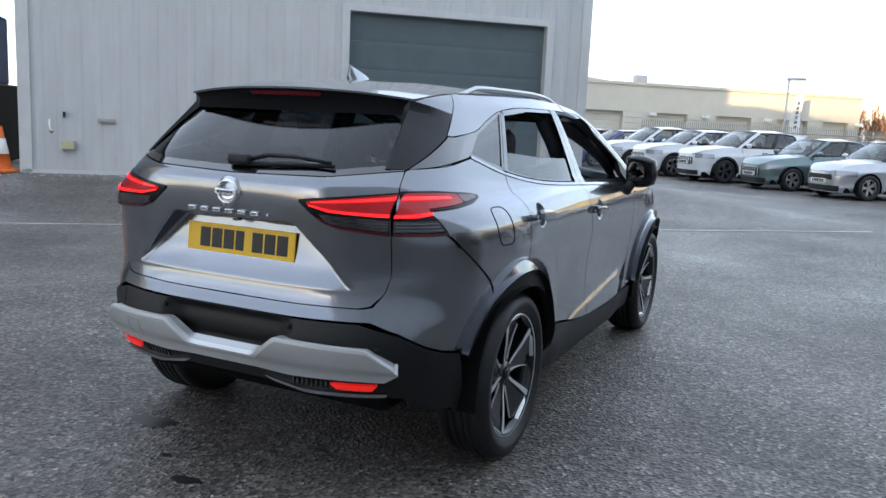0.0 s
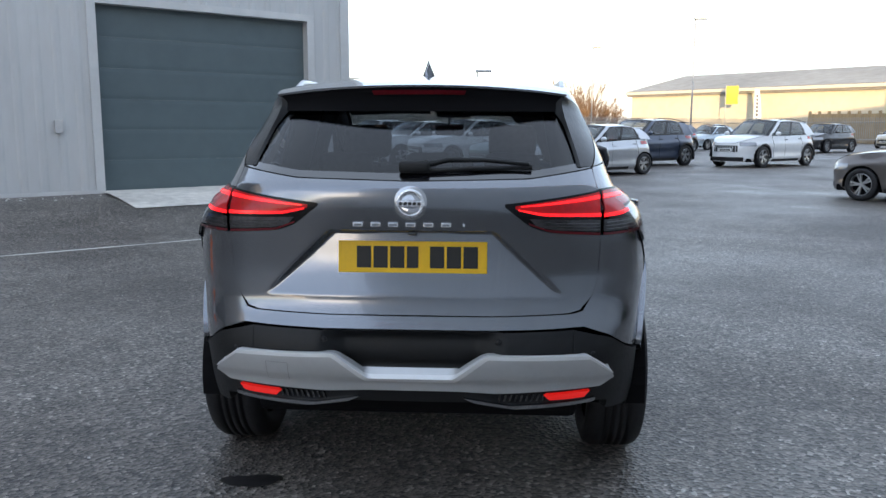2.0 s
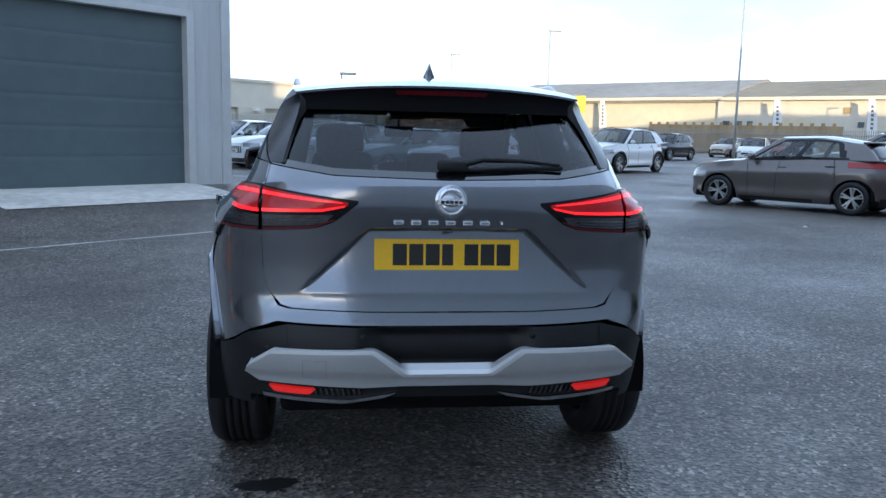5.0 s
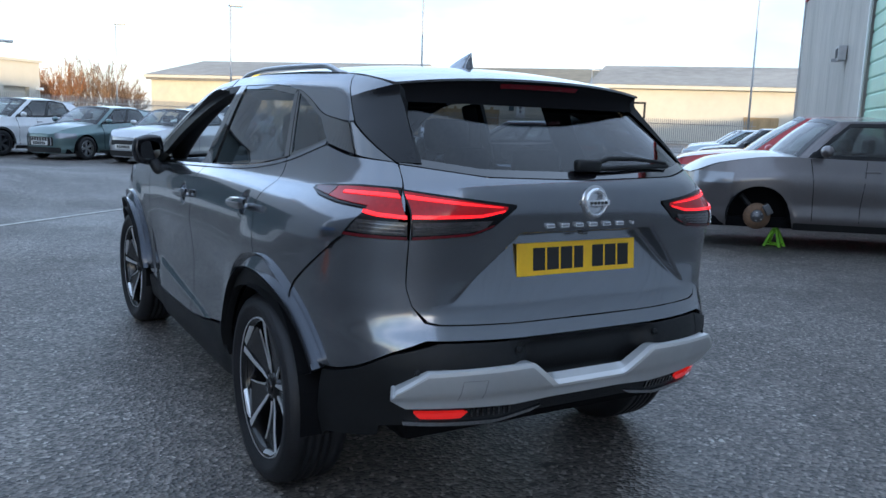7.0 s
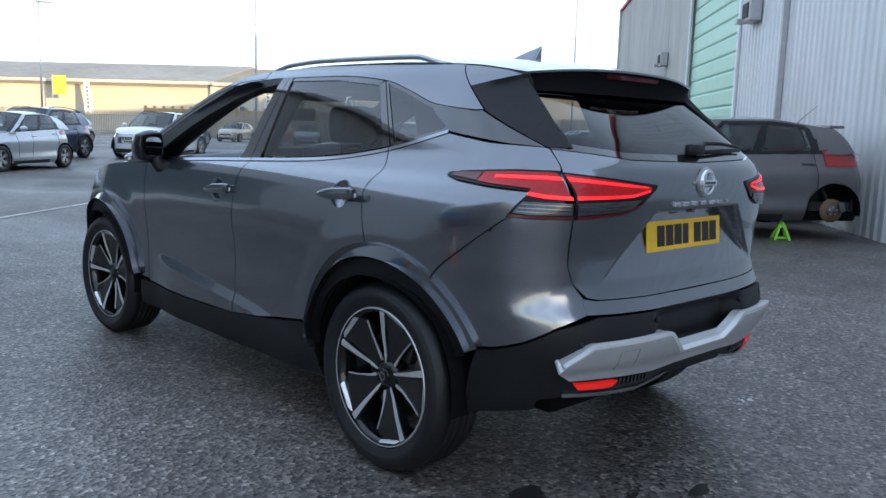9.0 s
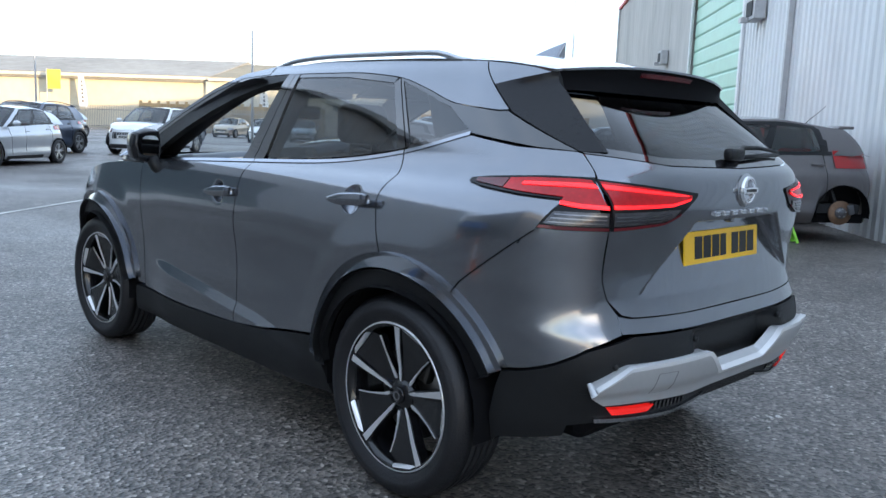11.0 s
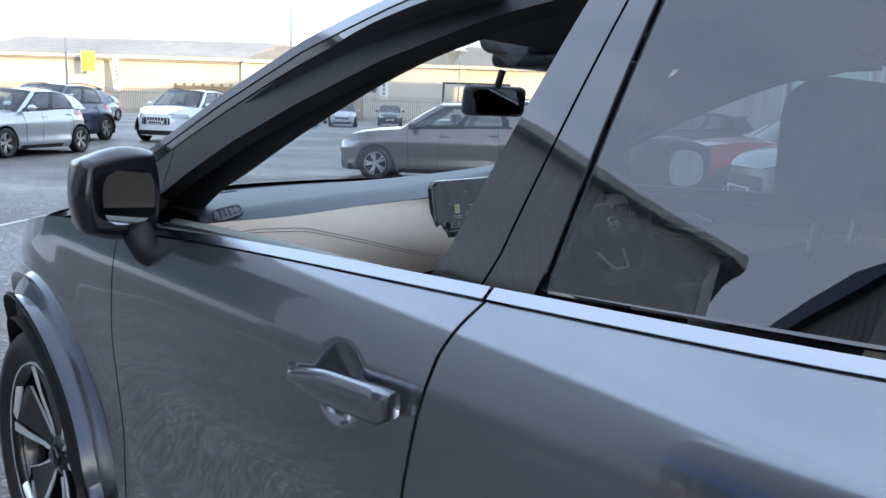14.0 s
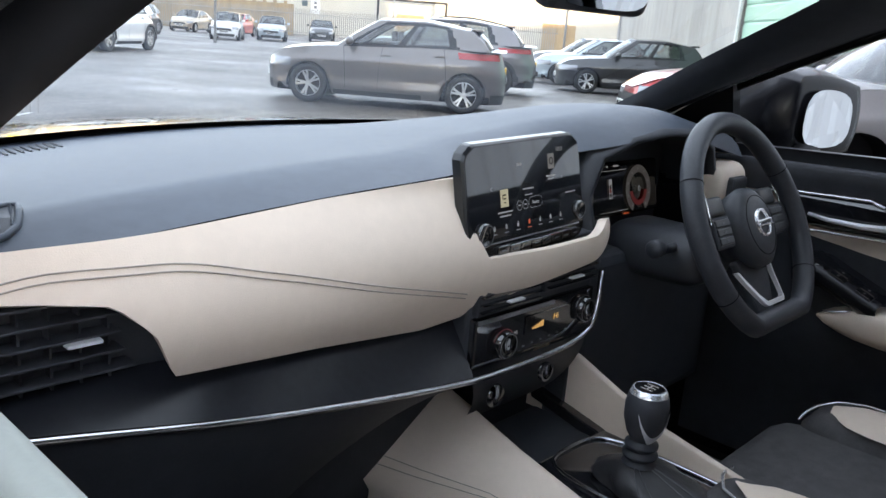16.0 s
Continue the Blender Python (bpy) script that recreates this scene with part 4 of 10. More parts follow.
tail_panel("skid_bar", [(-0.712, 0.512), (-0.662, 0.480), (-0.30, 0.468), (-0.16, 0.476), (0.16, 0.476), (0.30, 0.468), (0.662, 0.480), (0.712, 0.512)],
           [(-0.700, 0.535), (-0.615, 0.602), (-0.262, 0.612), (-0.150, 0.522), (0.150, 0.522), (0.262, 0.612), (0.615, 0.602), (0.700, 0.535)],
           nu=96, nv=10, material=M_SILVER, out=0.0, thick=0.05, fn=skid_p, label="satin silver skid bar")
# highlight along the top bevel, painted in with the paler silver
tail_panel("skid_bar_highlight_edge", [(-0.706, 0.530), (-0.618, 0.594), (-0.266, 0.603), (-0.156, 0.514), (0.156, 0.514), (0.266, 0.603), (0.618, 0.594), (0.706, 0.530)],
           [(-0.702, 0.539), (-0.615, 0.607), (-0.260, 0.617), (-0.148, 0.527), (0.148, 0.527), (0.260, 0.617), (0.615, 0.607), (0.702, 0.539)],
           nu=96, nv=2, material=M_SKIDLIT, out=0.0015, thick=0.02, fn=skid_p)
for q in ([(-0.505, 0.505), (-0.425, 0.505), (-0.425, 0.575), (-0.505, 0.575), (-0.505, 0.505)],):      # cover of the towing eye
    V, F = tube([skid_p(x, z) - Vector((0, 0.0006, 0)) for i in range(4) for x, z in [(q[i][0] + (q[i + 1][0] - q[i][0]) * k / 6, q[i][1] + (q[i + 1][1] - q[i][1]) * k / 6) for k in range(6)]] + [skid_p(*q[0]) - Vector((0, 0.0006, 0))], 0.0010, 4, False)
    mesh("towing_eye_cover", V, F, M_SKIDSEAM, CAR, "thin outline of the towing eye cover")
# lower valance with its mesh pockets and reflectors
tail_panel("lower_valance", [(-0.62, 0.415), (-0.36, 0.405), (-0.22, 0.43), (0.22, 0.43), (0.36, 0.405), (0.62, 0.415)], [(-0.70, 0.512), (-0.3, 0.475), (0.3, 0.475), (0.70, 0.512)], nu=60, nv=6, material=M_CLADDING, out=0.006, thick=0.05)
tail_pair("valance_blade", [(0.22, 0.432), (0.36, 0.408), (0.64, 0.416)], [(0.18, 0.452), (0.345, 0.422), (0.645, 0.430)], nu=20, nv=2, material=M_CHROMEDK, out=0.016, thick=0.03)
tail_pair("reflector", [(0.478, 0.442), (0.600, 0.443)], [(0.458, 0.463), (0.620, 0.465)], nu=8, nv=2, material=M_REFL, out=0.020, thick=0.02, label="red rear reflector")
for k in range(9):
    x0 = 0.30 + 0.019 * k
    tail_pair("mesh_rib", [(x0, 0.438), (x0 + 0.008, 0.438)], [(x0 + 0.006, 0.466), (x0 + 0.014, 0.466)], nu=1, nv=2, material=M_GLOSSBLK, out=0.013, thick=0.01)
for x, z in ((0.63, 0.60), (0.30, 0.655)):
    for s in (1, -1):
        q = tail_p(s * x, z)
        V, F = lathe([(0.0, 0.0), (0.0, 0.010), (0.010, 0.011), (0.010, 0.0)], 16, 'y')
        mesh("parking_sensor", [(v[0] + q.x, v[1] + q.y - 0.008, v[2] + q.z) for v in V], F, M_CLADDING, CAR, smooth=True)

# tailgate with the plate's scooped field
def gate_p(x, z):
    q = tail_p(x, z)
    t = (z - 0.800) / (1.020 - 0.800)
    half = 0.52 + (0.290 - 0.52) * t
    d = 0.0
    if 0 < t < 1.1:
        d = 0.075 * min(1, t) ** 0.9 * sstep(half + 0.006, half - 0.014, abs(x)) * sstep(1.05, 0.99, t)
    return Vector((q.x, q.y + d, q.z))


tail_panel("tailgate", [(-0.585, 0.752), (-0.545, 0.743), (-0.3, 0.737), (0.3, 0.737), (0.545, 0.743), (0.585, 0.752)],
                  [(-0.628, 1.235), (-0.40, 1.205), (0, 1.196), (0.40, 1.205), (0.628, 1.235)],
                  [(-0.585, 0.752), (-0.630, 0.80), (-0.648, 0.86), (-0.650, 1.0), (-0.645, 1.15), (-0.628, 1.235)],
                  [(0.585, 0.752), (0.630, 0.80), (0.648, 0.86), (0.650, 1.0), (0.645, 1.15), (0.628, 1.235)], nu=170, nv=80, fn=gate_p, thick=0.02)
# rear window
tail_panel("rear_window", [(-0.628, 1.242), (-0.40, 1.212), (0, 1.203), (0.40, 1.212), (0.628, 1.242)],
                        [(-0.545, 1.50), (-0.3, 1.512), (0.3, 1.512), (0.545, 1.50)], nu=40, nv=16, material=M_GLASSR, out=-0.006, thick=0.0, label="dark tinted rear window")
tail_panel("rear_window_surround", [(-0.628, 1.240), (-0.40, 1.210), (0, 1.201), (0.40, 1.210), (0.628, 1.240)], [(-0.615, 1.262), (-0.40, 1.232), (0, 1.223), (0.40, 1.232), (0.615, 1.262)], nu=40, nv=2, material=M_GLOSSBLK, out=-0.002, thick=0.004)

# window line: black pillars, glass, bright belt strip
for y0, y1 in ((2.06, 1.05 + G3), (1.05 - G3, 0.14 + G3), (0.14 - G3, -0.15)):
    side_panel("belt_strip", belt(y1, y0, 12, 0.0005), belt(y1, y0, 12, 0.013), nu=24, nv=2, material=M_CHROME, out=0.004, thick=0.01, label="bright chrome belt strip")
CANT = [(2.34, 1.078), (2.05, 1.232), (1.84, 1.327), (1.62, 1.414), (1.40, 1.478), (1.22, 1.504), (1.01, 1.510), (0.60, 1.508), (0.30, 1.485), (0.13, 1.440), (-0.03, 1.388), (-0.15, 1.374), (-0.28, 1.362)]


def cant_z(y):
    return spline(sorted(CANT), y)


def cant(y0, y1, n=12, dz=0.0):
    return [Yz(y0 + (y1 - y0) * i / n, cant_z(y0 + (y1 - y0) * i / n) + dz) for i in range(n + 1)]


# rear door window and its frame
RG = [Yz(0.182, 1.222), Yz(0.40, 1.185), Yz(0.62, 1.166), Yz(0.985, 1.146)]
RGT = [Yz(0.315, 1.462), Yz(0.60, 1.488), Yz(0.945, 1.492)]
side_panel("rear_door_window", RG, RGT, nu=20, nv=12, material=M_GLASST, out=-0.004, thick=0.0, label="dark privacy glass", sides=(-1,))
side_panel("rear_door_window", RG, [Yz(0.23, 1.30), Yz(0.60, 1.272), Yz(0.972, 1.262)], nu=20, nv=6, material=M_GLASST, out=-0.004, thick=0.0, label="dark privacy glass, wound half down", sides=(1,))
side_panel("window_frame", belt(0.14, 0.985, 10, 0.021), RG, [Yz(0.14, 1.224), RG[0]], None, nu=18, nv=2, material=M_GLOSSBLK, thick=0.01)
side_panel("window_frame", RGT, cant(0.305, 0.94, 10, -0.004), nu=18, nv=2, material=M_GLOSSBLK, thick=0.01)
side_panel("window_frame", [Yz(0.143, 1.224), RG[0]], [Yz(0.292, 1.48), RGT[0]], nu=2, nv=10, material=M_GLOSSBLK, thick=0.01)
side_panel("door_pillar", [Yz(0.990, 1.136), Yz(1.066, 1.132)], [Yz(0.946, 1.505), Yz(0.977, 1.508)], nu=4, nv=10, material=M_GLOSSBLK, out=0.003, thick=0.02, label="gloss black door pillar")
side_panel("door_pillar", [Yz(1.070, 1.132), Yz(1.157, 1.128)], [Yz(0.981, 1.508), Yz(1.035, 1.506)], nu=4, nv=10, material=M_GLOSSBLK, out=0.003, thick=0.02, label="gloss black door pillar")
# front window frame, the window itself wound down
side_panel("window_frame", [Yz(1.04, 1.482), Yz(1.20, 1.460), Yz(1.42, 1.405), Yz(1.62, 1.335), Yz(1.80, 1.262), Yz(1.95, 1.188), Yz(2.03, 1.140)], [Yz(1.03, 1.506), *cant(1.15, 2.03, 12, -0.004)], nu=34, nv=3, material=M_CLADDING, thick=0.03, sides=(-1,))
side_panel("window_frame", [Yz(1.04, 1.490), *cant(1.15, 2.03, 12, -0.020)], [Yz(1.03, 1.506), *cant(1.15, 2.03, 12, -0.004)], nu=34, nv=3, material=M_CLADDING, thick=0.02, sides=(1,))
side_panel("window_frame", [Yz(2.033, 1.074), Yz(2.29, 1.062)], cant(2.033, 2.29, 6, -0.004), nu=8, nv=4, material=M_CLADDING, thick=0.03)
# black quarter panel with its glass
side_panel("quarter_window", [Yz(-0.135, 1.300), Yz(0.0, 1.264), Yz(0.125, 1.236)], [Yz(-0.02, 1.372), Yz(0.13, 1.422), Yz(0.268, 1.468)], nu=12, nv=10, material=M_GLASST, out=-0.004, thick=0.0, label="dark privacy quarter glass")
side_panel("quarter_trim", [Yz(-0.15, 1.287), Yz(0.0, 1.245), Yz(0.135, 1.212)], [Yz(-0.135, 1.300), Yz(0.0, 1.264), Yz(0.125, 1.236)], nu=12, nv=2, material=M_GLOSSBLK, thick=0.01)
side_panel("quarter_trim", [Yz(0.125, 1.236), Yz(0.137, 1.224)], [Yz(0.268, 1.468), Yz(0.288, 1.482)], nu=2, nv=8, material=M_GLOSSBLK, thick=0.01)
side_panel("quarter_trim", [Yz(-0.02, 1.372), Yz(0.13, 1.422), Yz(0.268, 1.468)], cant(-0.03, 0.286, 8, -0.003), nu=12, nv=2, material=M_GLOSSBLK, thick=0.01)
side_panel("quarter_trim", [Xz(0.636, 1.243), Yz(-0.42, 1.252), Yz(-0.15, 1.287)], [Yz(-0.272, 1.362), Yz(-0.235, 1.360), Yz(-0.03, 1.385)],
           None, [Yz(-0.15, 1.287), Yz(-0.135, 1.300), Yz(-0.02, 1.372), Yz(-0.03, 1.385)], nu=16, nv=8, material=M_GLOSSBLK, out=0.001, thick=0.02, label="gloss black panel behind the rear side windows")
# painted roof side above the windows
side_panel("roof_side", [Yz(-0.272, 1.368), Yz(-0.235, 1.366), *cant(-0.15, 1.20, 24)], [Yz(-0.095, 1.535), Yz(-0.05, 1.537), Yz(0.3, 1.553), Yz(0.8, 1.557), Yz(1.10, 1.551), Yz(1.22, 1.545)], nu=50, nv=6)
PIL_T = [Yz(1.20, 1.546), Yz(1.42, 1.519), Yz(1.66, 1.446), Yz(1.90, 1.346), Yz(2.10, 1.252), Yz(2.30, 1.152), Yz(2.42, 1.085)]
PIL_M = [Yz(1.20, 1.510), Yz(1.42, 1.497), Yz(1.66, 1.424), Yz(1.90, 1.325), Yz(2.10, 1.231), Yz(2.30, 1.128), Yz(2.40, 1.080)]
side_panel("windscreen_pillar", PIL_M, PIL_T, nu=30, nv=3, out=0.002, thick=0.075)
# black of the frame trim, also painting the dark reflection in the body-colour pillar
side_panel("pillar_trim_strip", cant(1.20, 2.30, 16), PIL_M, nu=30, nv=2, material=M_GLOSSBLK, out=0.0, thick=0.06, label="lower strip of the windscreen pillar, blackened for its dark reflection")

# roof and spoiler
TAB_ROOF = [(-0.50, 1.527), (-0.44, 1.538), (-0.30, 1.562), (-0.10, 1.585), (0.30, 1.606), (0.80, 1.610), (1.10, 1.597), (1.27, 1.580), (1.42, 1.562)]


def roof_half(y):
    return spline([(-0.50, 0.545), (-0.44, 0.555), (-0.36, 0.566), (-0.1, 0.575), (0.3, 0.592), (0.8, 0.604), (1.22, 0.588), (1.42, 0.575)], y)


def roof_edge(y):
    return spline([(-0.50, 1.497), (-0.44, 1.506), (-0.36, 1.517), (-0.10, 1.538), (0.3, 1.556), (0.8, 1.560), (1.15, 1.547), (1.42, 1.520)], y)


def roof_p(t, y):
    c, e = spline(TAB_ROOF, y), roof_edge(y)
    back = 0.085 * abs(t) ** 2.5 * sstep(-0.1, -0.45, y) - 0.19 * t * t * sstep(0.9, 1.40, y)
    return Vector((t * roof_half(y), y + back, c - (c - e) * (abs(t) ** 2.3)))


V, F = skin(coons([(-1, -0.038), (1, -0.038)], [(-1, 1.40), (1, 1.40)], nu=30, nv=30), roof_p, 0.0, 0.02)
mesh("roof", V, F, M_PAINT, CAR, "", True)
V, F = skin(coons([(-1, -0.465), (1, -0.465)], [(-1, -0.045), (1, -0.045)], nu=30, nv=18), roof_p, 0.0, 0.008)
spoiler = mesh("tail_spoiler", V, F, M_PAINT, CAR, "", True)


def under_p(t, v):
    """The black underside: from the spoiler's lip in to the rear window."""
    lip = roof_p(t, -0.462) + Vector((0, 0.002, -0.006))
    foot = tail_p(lip.x * 0.955, 1.438) + Vector((0, -0.006, 0))
    return lip.lerp(foot, v) + Vector((0, 0.012 * math.sin(math.pi * v), 0))


def poly3(pts, n):
    """n + 1 points at even steps along a line of 3D points."""
    d = [0.0]
    for p, q in zip(pts[:-1], pts[1:]):
        d.append(d[-1] + (q - p).length)
    out = []
    for k in range(n + 1):
        t = d[-1] * k / n
        i = 0
        while i < len(pts) - 2 and d[i + 1] < t:
            i += 1
        f = 0 if d[i + 1] == d[i] else (t - d[i]) / (d[i + 1] - d[i])
        out.append(pts[i].lerp(pts[i + 1], min(1, f)))
    return out


def patch3(bottom, top, left, right, nu, nv):
    B, T, L, R = poly3(bottom, nu), poly3(top, nu), poly3(left, nv), poly3(right, nv)
    V, F = [], []
    for j in range(nv + 1):
        v = j / nv
        for i in range(nu + 1):
            u = i / nu
            V.append(B[i] * (1 - v) + T[i] * v + L[j] * (1 - u) + R[j] * u - (B[0] * ((1 - u) * (1 - v)) + B[-1] * (u * (1 - v)) + T[0] * ((1 - u) * v) + T[-1] * (u * v)))
    w = nu + 1
    for j in range(nv):
        for i in range(nu):
            F.append((j * w + i, j * w + i + 1, (j + 1) * w + i + 1, (j + 1) * w + i))
    return V, F


def param_line(p, q, n):
    return [car_p(p[0] + (q[0] - p[0]) * i / n, p[1] + (q[1] - p[1]) * i / n) for i in range(n + 1)]


fin_out = param_line(Xz(0.631, 1.243), Yz(-0.278, 1.366), 8) + param_line(Yz(-0.275, 1.372), Yz(-0.101, 1.534), 8)
fin_in = [tail_p(0.585, 1.243) + Vector((0, -0.004, 0)), tail_p(0.572, 1.30) + Vector((0, -0.012, 0)), tail_p(0.556, 1.36) + Vector((0, -0.022, 0)), tail_p(0.540, 1.42) + Vector((0, -0.034, 0)), tail_p(0.533, 1.465) + Vector((0, -0.044, 0)), roof_p(0.975, -0.462) + Vector((0, 0.002, -0.006))]
fin_in = [fin_in[0]] + [p for k in range(5) for p in (fin_in[k].lerp(fin_in[k + 1], 0.5), fin_in[k + 1])]
fin_top = [roof_p(0.975 + 0.025 * min(1, i / 3), -0.462 + 0.361 * i / 12) + Vector((0, 0, -0.006)) for i in range(13)]
fin_top[-1] = fin_out[-1]
fin_cut = fin_out[:14]                      # the fin ends where the painted cheek of the spoiler begins
fin_edge = [fin_top[0].lerp(fin_cut[-1], i / 12) + Vector((0.010 * math.sin(math.pi * i / 12), 0, 0)) for i in range(13)]
V, F = patch3([fin_in[0], fin_in[0].lerp(fin_out[0], 0.5), fin_out[0]], fin_edge, fin_in, fin_cut, 12, 24)
for v, f in ((V, F), mirrored(V, F)):
    mesh("window_fin", v, f, M_FIN, CAR, "black fin beside the rear window", True)
V, F = patch3([p + Vector((0.001, 0, 0.002)) for p in fin_edge], [p + Vector((0, 0, 0.006)) for p in fin_top], [fin_top[0], fin_top[0]], fin_out[13:], 12, 8)
for v, f in ((V, F), mirrored(V, F)):
    mesh("spoiler_cheek", v, f, M_PAINT, spoiler, "", True)
for sg in (1, -1):
    V, F = tube([Vector((sg * (p.x - 0.016), p.y + 0.004, p.z - 0.006)) for p in fin_out], 0.014, 6)
    mesh("tailgate_rebate", V, F, M_SEAM, CAR, "", True)
glass_edge = [tail_p(p.x - 0.012 - 0.035 * sstep(1.38, 1.49, p.z), min(p.z, 1.452)) for p in fin_in]
V, F = patch3([glass_edge[0], fin_in[0]], [glass_edge[-1], fin_in[-1]], glass_edge, fin_in, 2, 20)
for v, f in ((V, F), mirrored(V, F)):
    mesh("fin_return", v, f, M_CLADDING, CAR, "", True)


V, F = skin(coons([(-0.985, 0), (0.985, 0)], [(-0.985, 1), (0.985, 1)], nu=30, nv=6), under_p, 0.0, 0.0)
# dull seam black instead of gloss: the underside's shade is in the colour
mesh("spoiler_underside", V, F, M_SEAM, spoiler, "black underside, its shade painted in as dull near-black", True)
V, F = skin(coons([(-0.32, 0.10), (0.32, 0.10)], [(-0.31, 0.28), (0.31, 0.28)], nu=16, nv=2), under_p, -0.003, 0.0)
mesh("high_brake_light", [Vector(v) + Vector((0, -0.004, -0.002)) for v in V], F, M_LAMPDARK, spoiler, "unlit red high-level brake light strip", True)
# roof rails
for s in (1, -1):
    pts = []
    for i in range(25):
        y = -0.01 + 1.34 * i / 24
        h = 0.030 * sstep(0, 0.14, i / 24) * sstep(1.0, 0.80, i / 24)
        pts.append((s * (roof_half(y) - 0.012 + 0.02 * sstep(1.0, 1.33, y)), y, roof_edge(y) - 0.008 + h))
    V, F = tube(pts, 0.0115, 8)
    mesh("roof_rail", V, F, M_RAIL, CAR, "satin silver roof rail", True)
# shark fin aerial
V, F = [], []
for i in range(13):
    t = i / 12
    y = 0.045 + 0.165 * t
    h = 0.066 * (1 - t) ** 0.85 + 0.003
    w = 0.026 * (1 - t) ** 0.5 + 0.002
    z = spline(TAB_ROOF, y) - 0.004
    for k in range(9):
        a = math.pi * k / 8
        c, d = math.cos(a), math.sin(a)
        V.append((-w * (0.22 * c + 0.78 * c * (1 - d) ** 1.3), y - 0.022 * d * (1 - t), z + h * d))
for i in range(12):
    for k in range(8):
        F.append((i * 9 + k, i * 9 + k + 1, (i + 1) * 9 + k + 1, (i + 1) * 9 + k))
F += [tuple(range(9))[::-1], tuple(12 * 9 + k for k in range(9))]
mesh("fin_aerial", V, F, M_PAINT, CAR, "", True)

# windscreen, bonnet, nose
def screen_p(t, v):
    y = 1.40 + v * 1.27 - (0.19 + 0.08 * v) * t * t
    z = 1.568 - 0.49 * v - 0.05 * t * t * (1 - v) + 0.054 * math.sin(math.pi * v) * (0.3 + 0.7 * t * t)
    x = t * (0.60 + 0.155 * v)
    return Vector((x, y, z))


V, F = skin(coons([(-1, 1), (1, 1)], [(-1, 0), (1, 0)], nu=24, nv=14), screen_p, 0.0, 0.0)
ws = mesh("windscreen", V, F, M_GLASSC, CAR, "clear windscreen", True)


def bonnet_p(t, y):
    w = car_p(ay(y, 1.0), 1.0 - 0.15 * sstep(2.8, 3.5, y)).x - 0.012
    z = spline([(2.10, 1.068), (2.4, 1.072), (2.7, 1.062), (3.1, 1.024), (3.42, 0.92), (3.52, 0.83)], y)
    return Vector((t * w, y - 0.36 * t * t * sstep(3.3, 2.6, y), z + 0.02 * (1 - t * t) - 0.012 * abs(t) ** 6 + 0.02 * t * t * sstep(3.0, 2.6, y) - 0.055 * abs(t) ** 5 * sstep(2.65, 3.15, y)))


V, F = skin(coons([(-1, 2.66), (1, 2.66)], [(-1, 3.46), (1, 3.46)], nu=28, nv=22), bonnet_p, 0.0, 0.01)
mesh("bonnet", V, F, M_PAINT, CAR, "", True)
V, F = skin(coons([(-1, 2.55), (1, 2.55)], [(-1, 2.68), (1, 2.68)], nu=20, nv=3), bonnet_p, -0.012, 0.01)
mesh("scuttle_panel", V, F, M_CLADDING, CAR, "", True)
bm = box_bm(-0.62, 3.30, 0.30, 0.62, 3.50, 0.90, 0.05)
part("front_bumper", bm, M_CLADDING, CAR)
side_panel("front_bumper_corner", [Yz(3.10, 0.33), Yz(3.42, 0.34)], [Yz(3.14, 0.60), Yz(3.42, 0.86)], nu=12, nv=8)
for s in (1, -1):
    bm = bmesh.new()
    bmesh.ops.create_uvsphere(bm, u_segments=16, v_segments=8, radius=1)
    for v in bm.verts:
        v.co = Vector((s * (0.64 + v.co.x * 0.07), 3.24 + v.co.y * 0.12 - s * v.co.x * 0.06, 0.87 + v.co.z * 0.04))
    part("headlamp", bm, M_HEADLAMP, CAR, "slim clear headlamp", True)

# dark inner shell and floor, so that the shut lines read dark and light does not leak
def shell(sgn):
    V, F = [], []
    cols = [0.02 + 0.98 * i / 14 for i in range(15)] + [1 + (i + 1) * 0.05 for i in range(66)]
    rows = 9
    for a in cols:
        y = car_p(a, 0.7).y
        lo = 0.40
        for h in HUBS:
            d = abs(y - h)
            if d < ARCH_R + 0.02:
                lo = max(lo, HUB_Z + math.sqrt((ARCH_R + 0.02) ** 2 - d * d))
        top = min(belt_z(y) if y > -0.15 else 1.24, 1.2) - 0.012
        if y > 2.05:
            top = 0.98
        for k in range(rows):
            z = lo + (top - lo) * k / (rows - 1)
            q = car_p(a, z)
            c = Vector((0.0, min(max(q.y, 0.0), 2.6), z))
            dv = (c - q)
            dv.z = 0
            q = q + dv.normalized() * (0.14 if a < 0.75 else 0.035)
            V.append((sgn * q.x, q.y, z))
    for i in range(len(cols) - 1):
        for k in range(rows - 1):
            F.append((i * rows + k, i * rows + k + 1, (i + 1) * rows + k + 1, (i + 1) * rows + k))
    mesh("inner_shell", V, F, M_SEAM, CAR, "", True)


shell(1)
shell(-1)
for h in HUBS:
    for s in (1, -1):
        V, F = [], []
        for i in range(19):
            t = radians(-8 + 196 * i / 18)
            for x in (0.58, 0.885):
                V.append((s * x, h + (ARCH_R + 0.005) * math.cos(t), HUB_Z + (ARCH_R + 0.005) * math.sin(t)))
        F = [(2 * i, 2 * i + 1, 2 * i + 3, 2 * i + 2) for i in range(18)]
        F.append(tuple(2 * i for i in range(19)))
        mesh("wheel_well", V, F, M_SEAM, CAR)
part("underbody", box_bm(-0.60, -0.60, 0.31, 0.60, 3.3, 0.42, 0.03), M_SEAM, CAR)
part("underbody", box_bm(-0.80, 0.46, 0.25, 0.80, 2.2, 0.40, 0.03), M_SEAM, CAR)

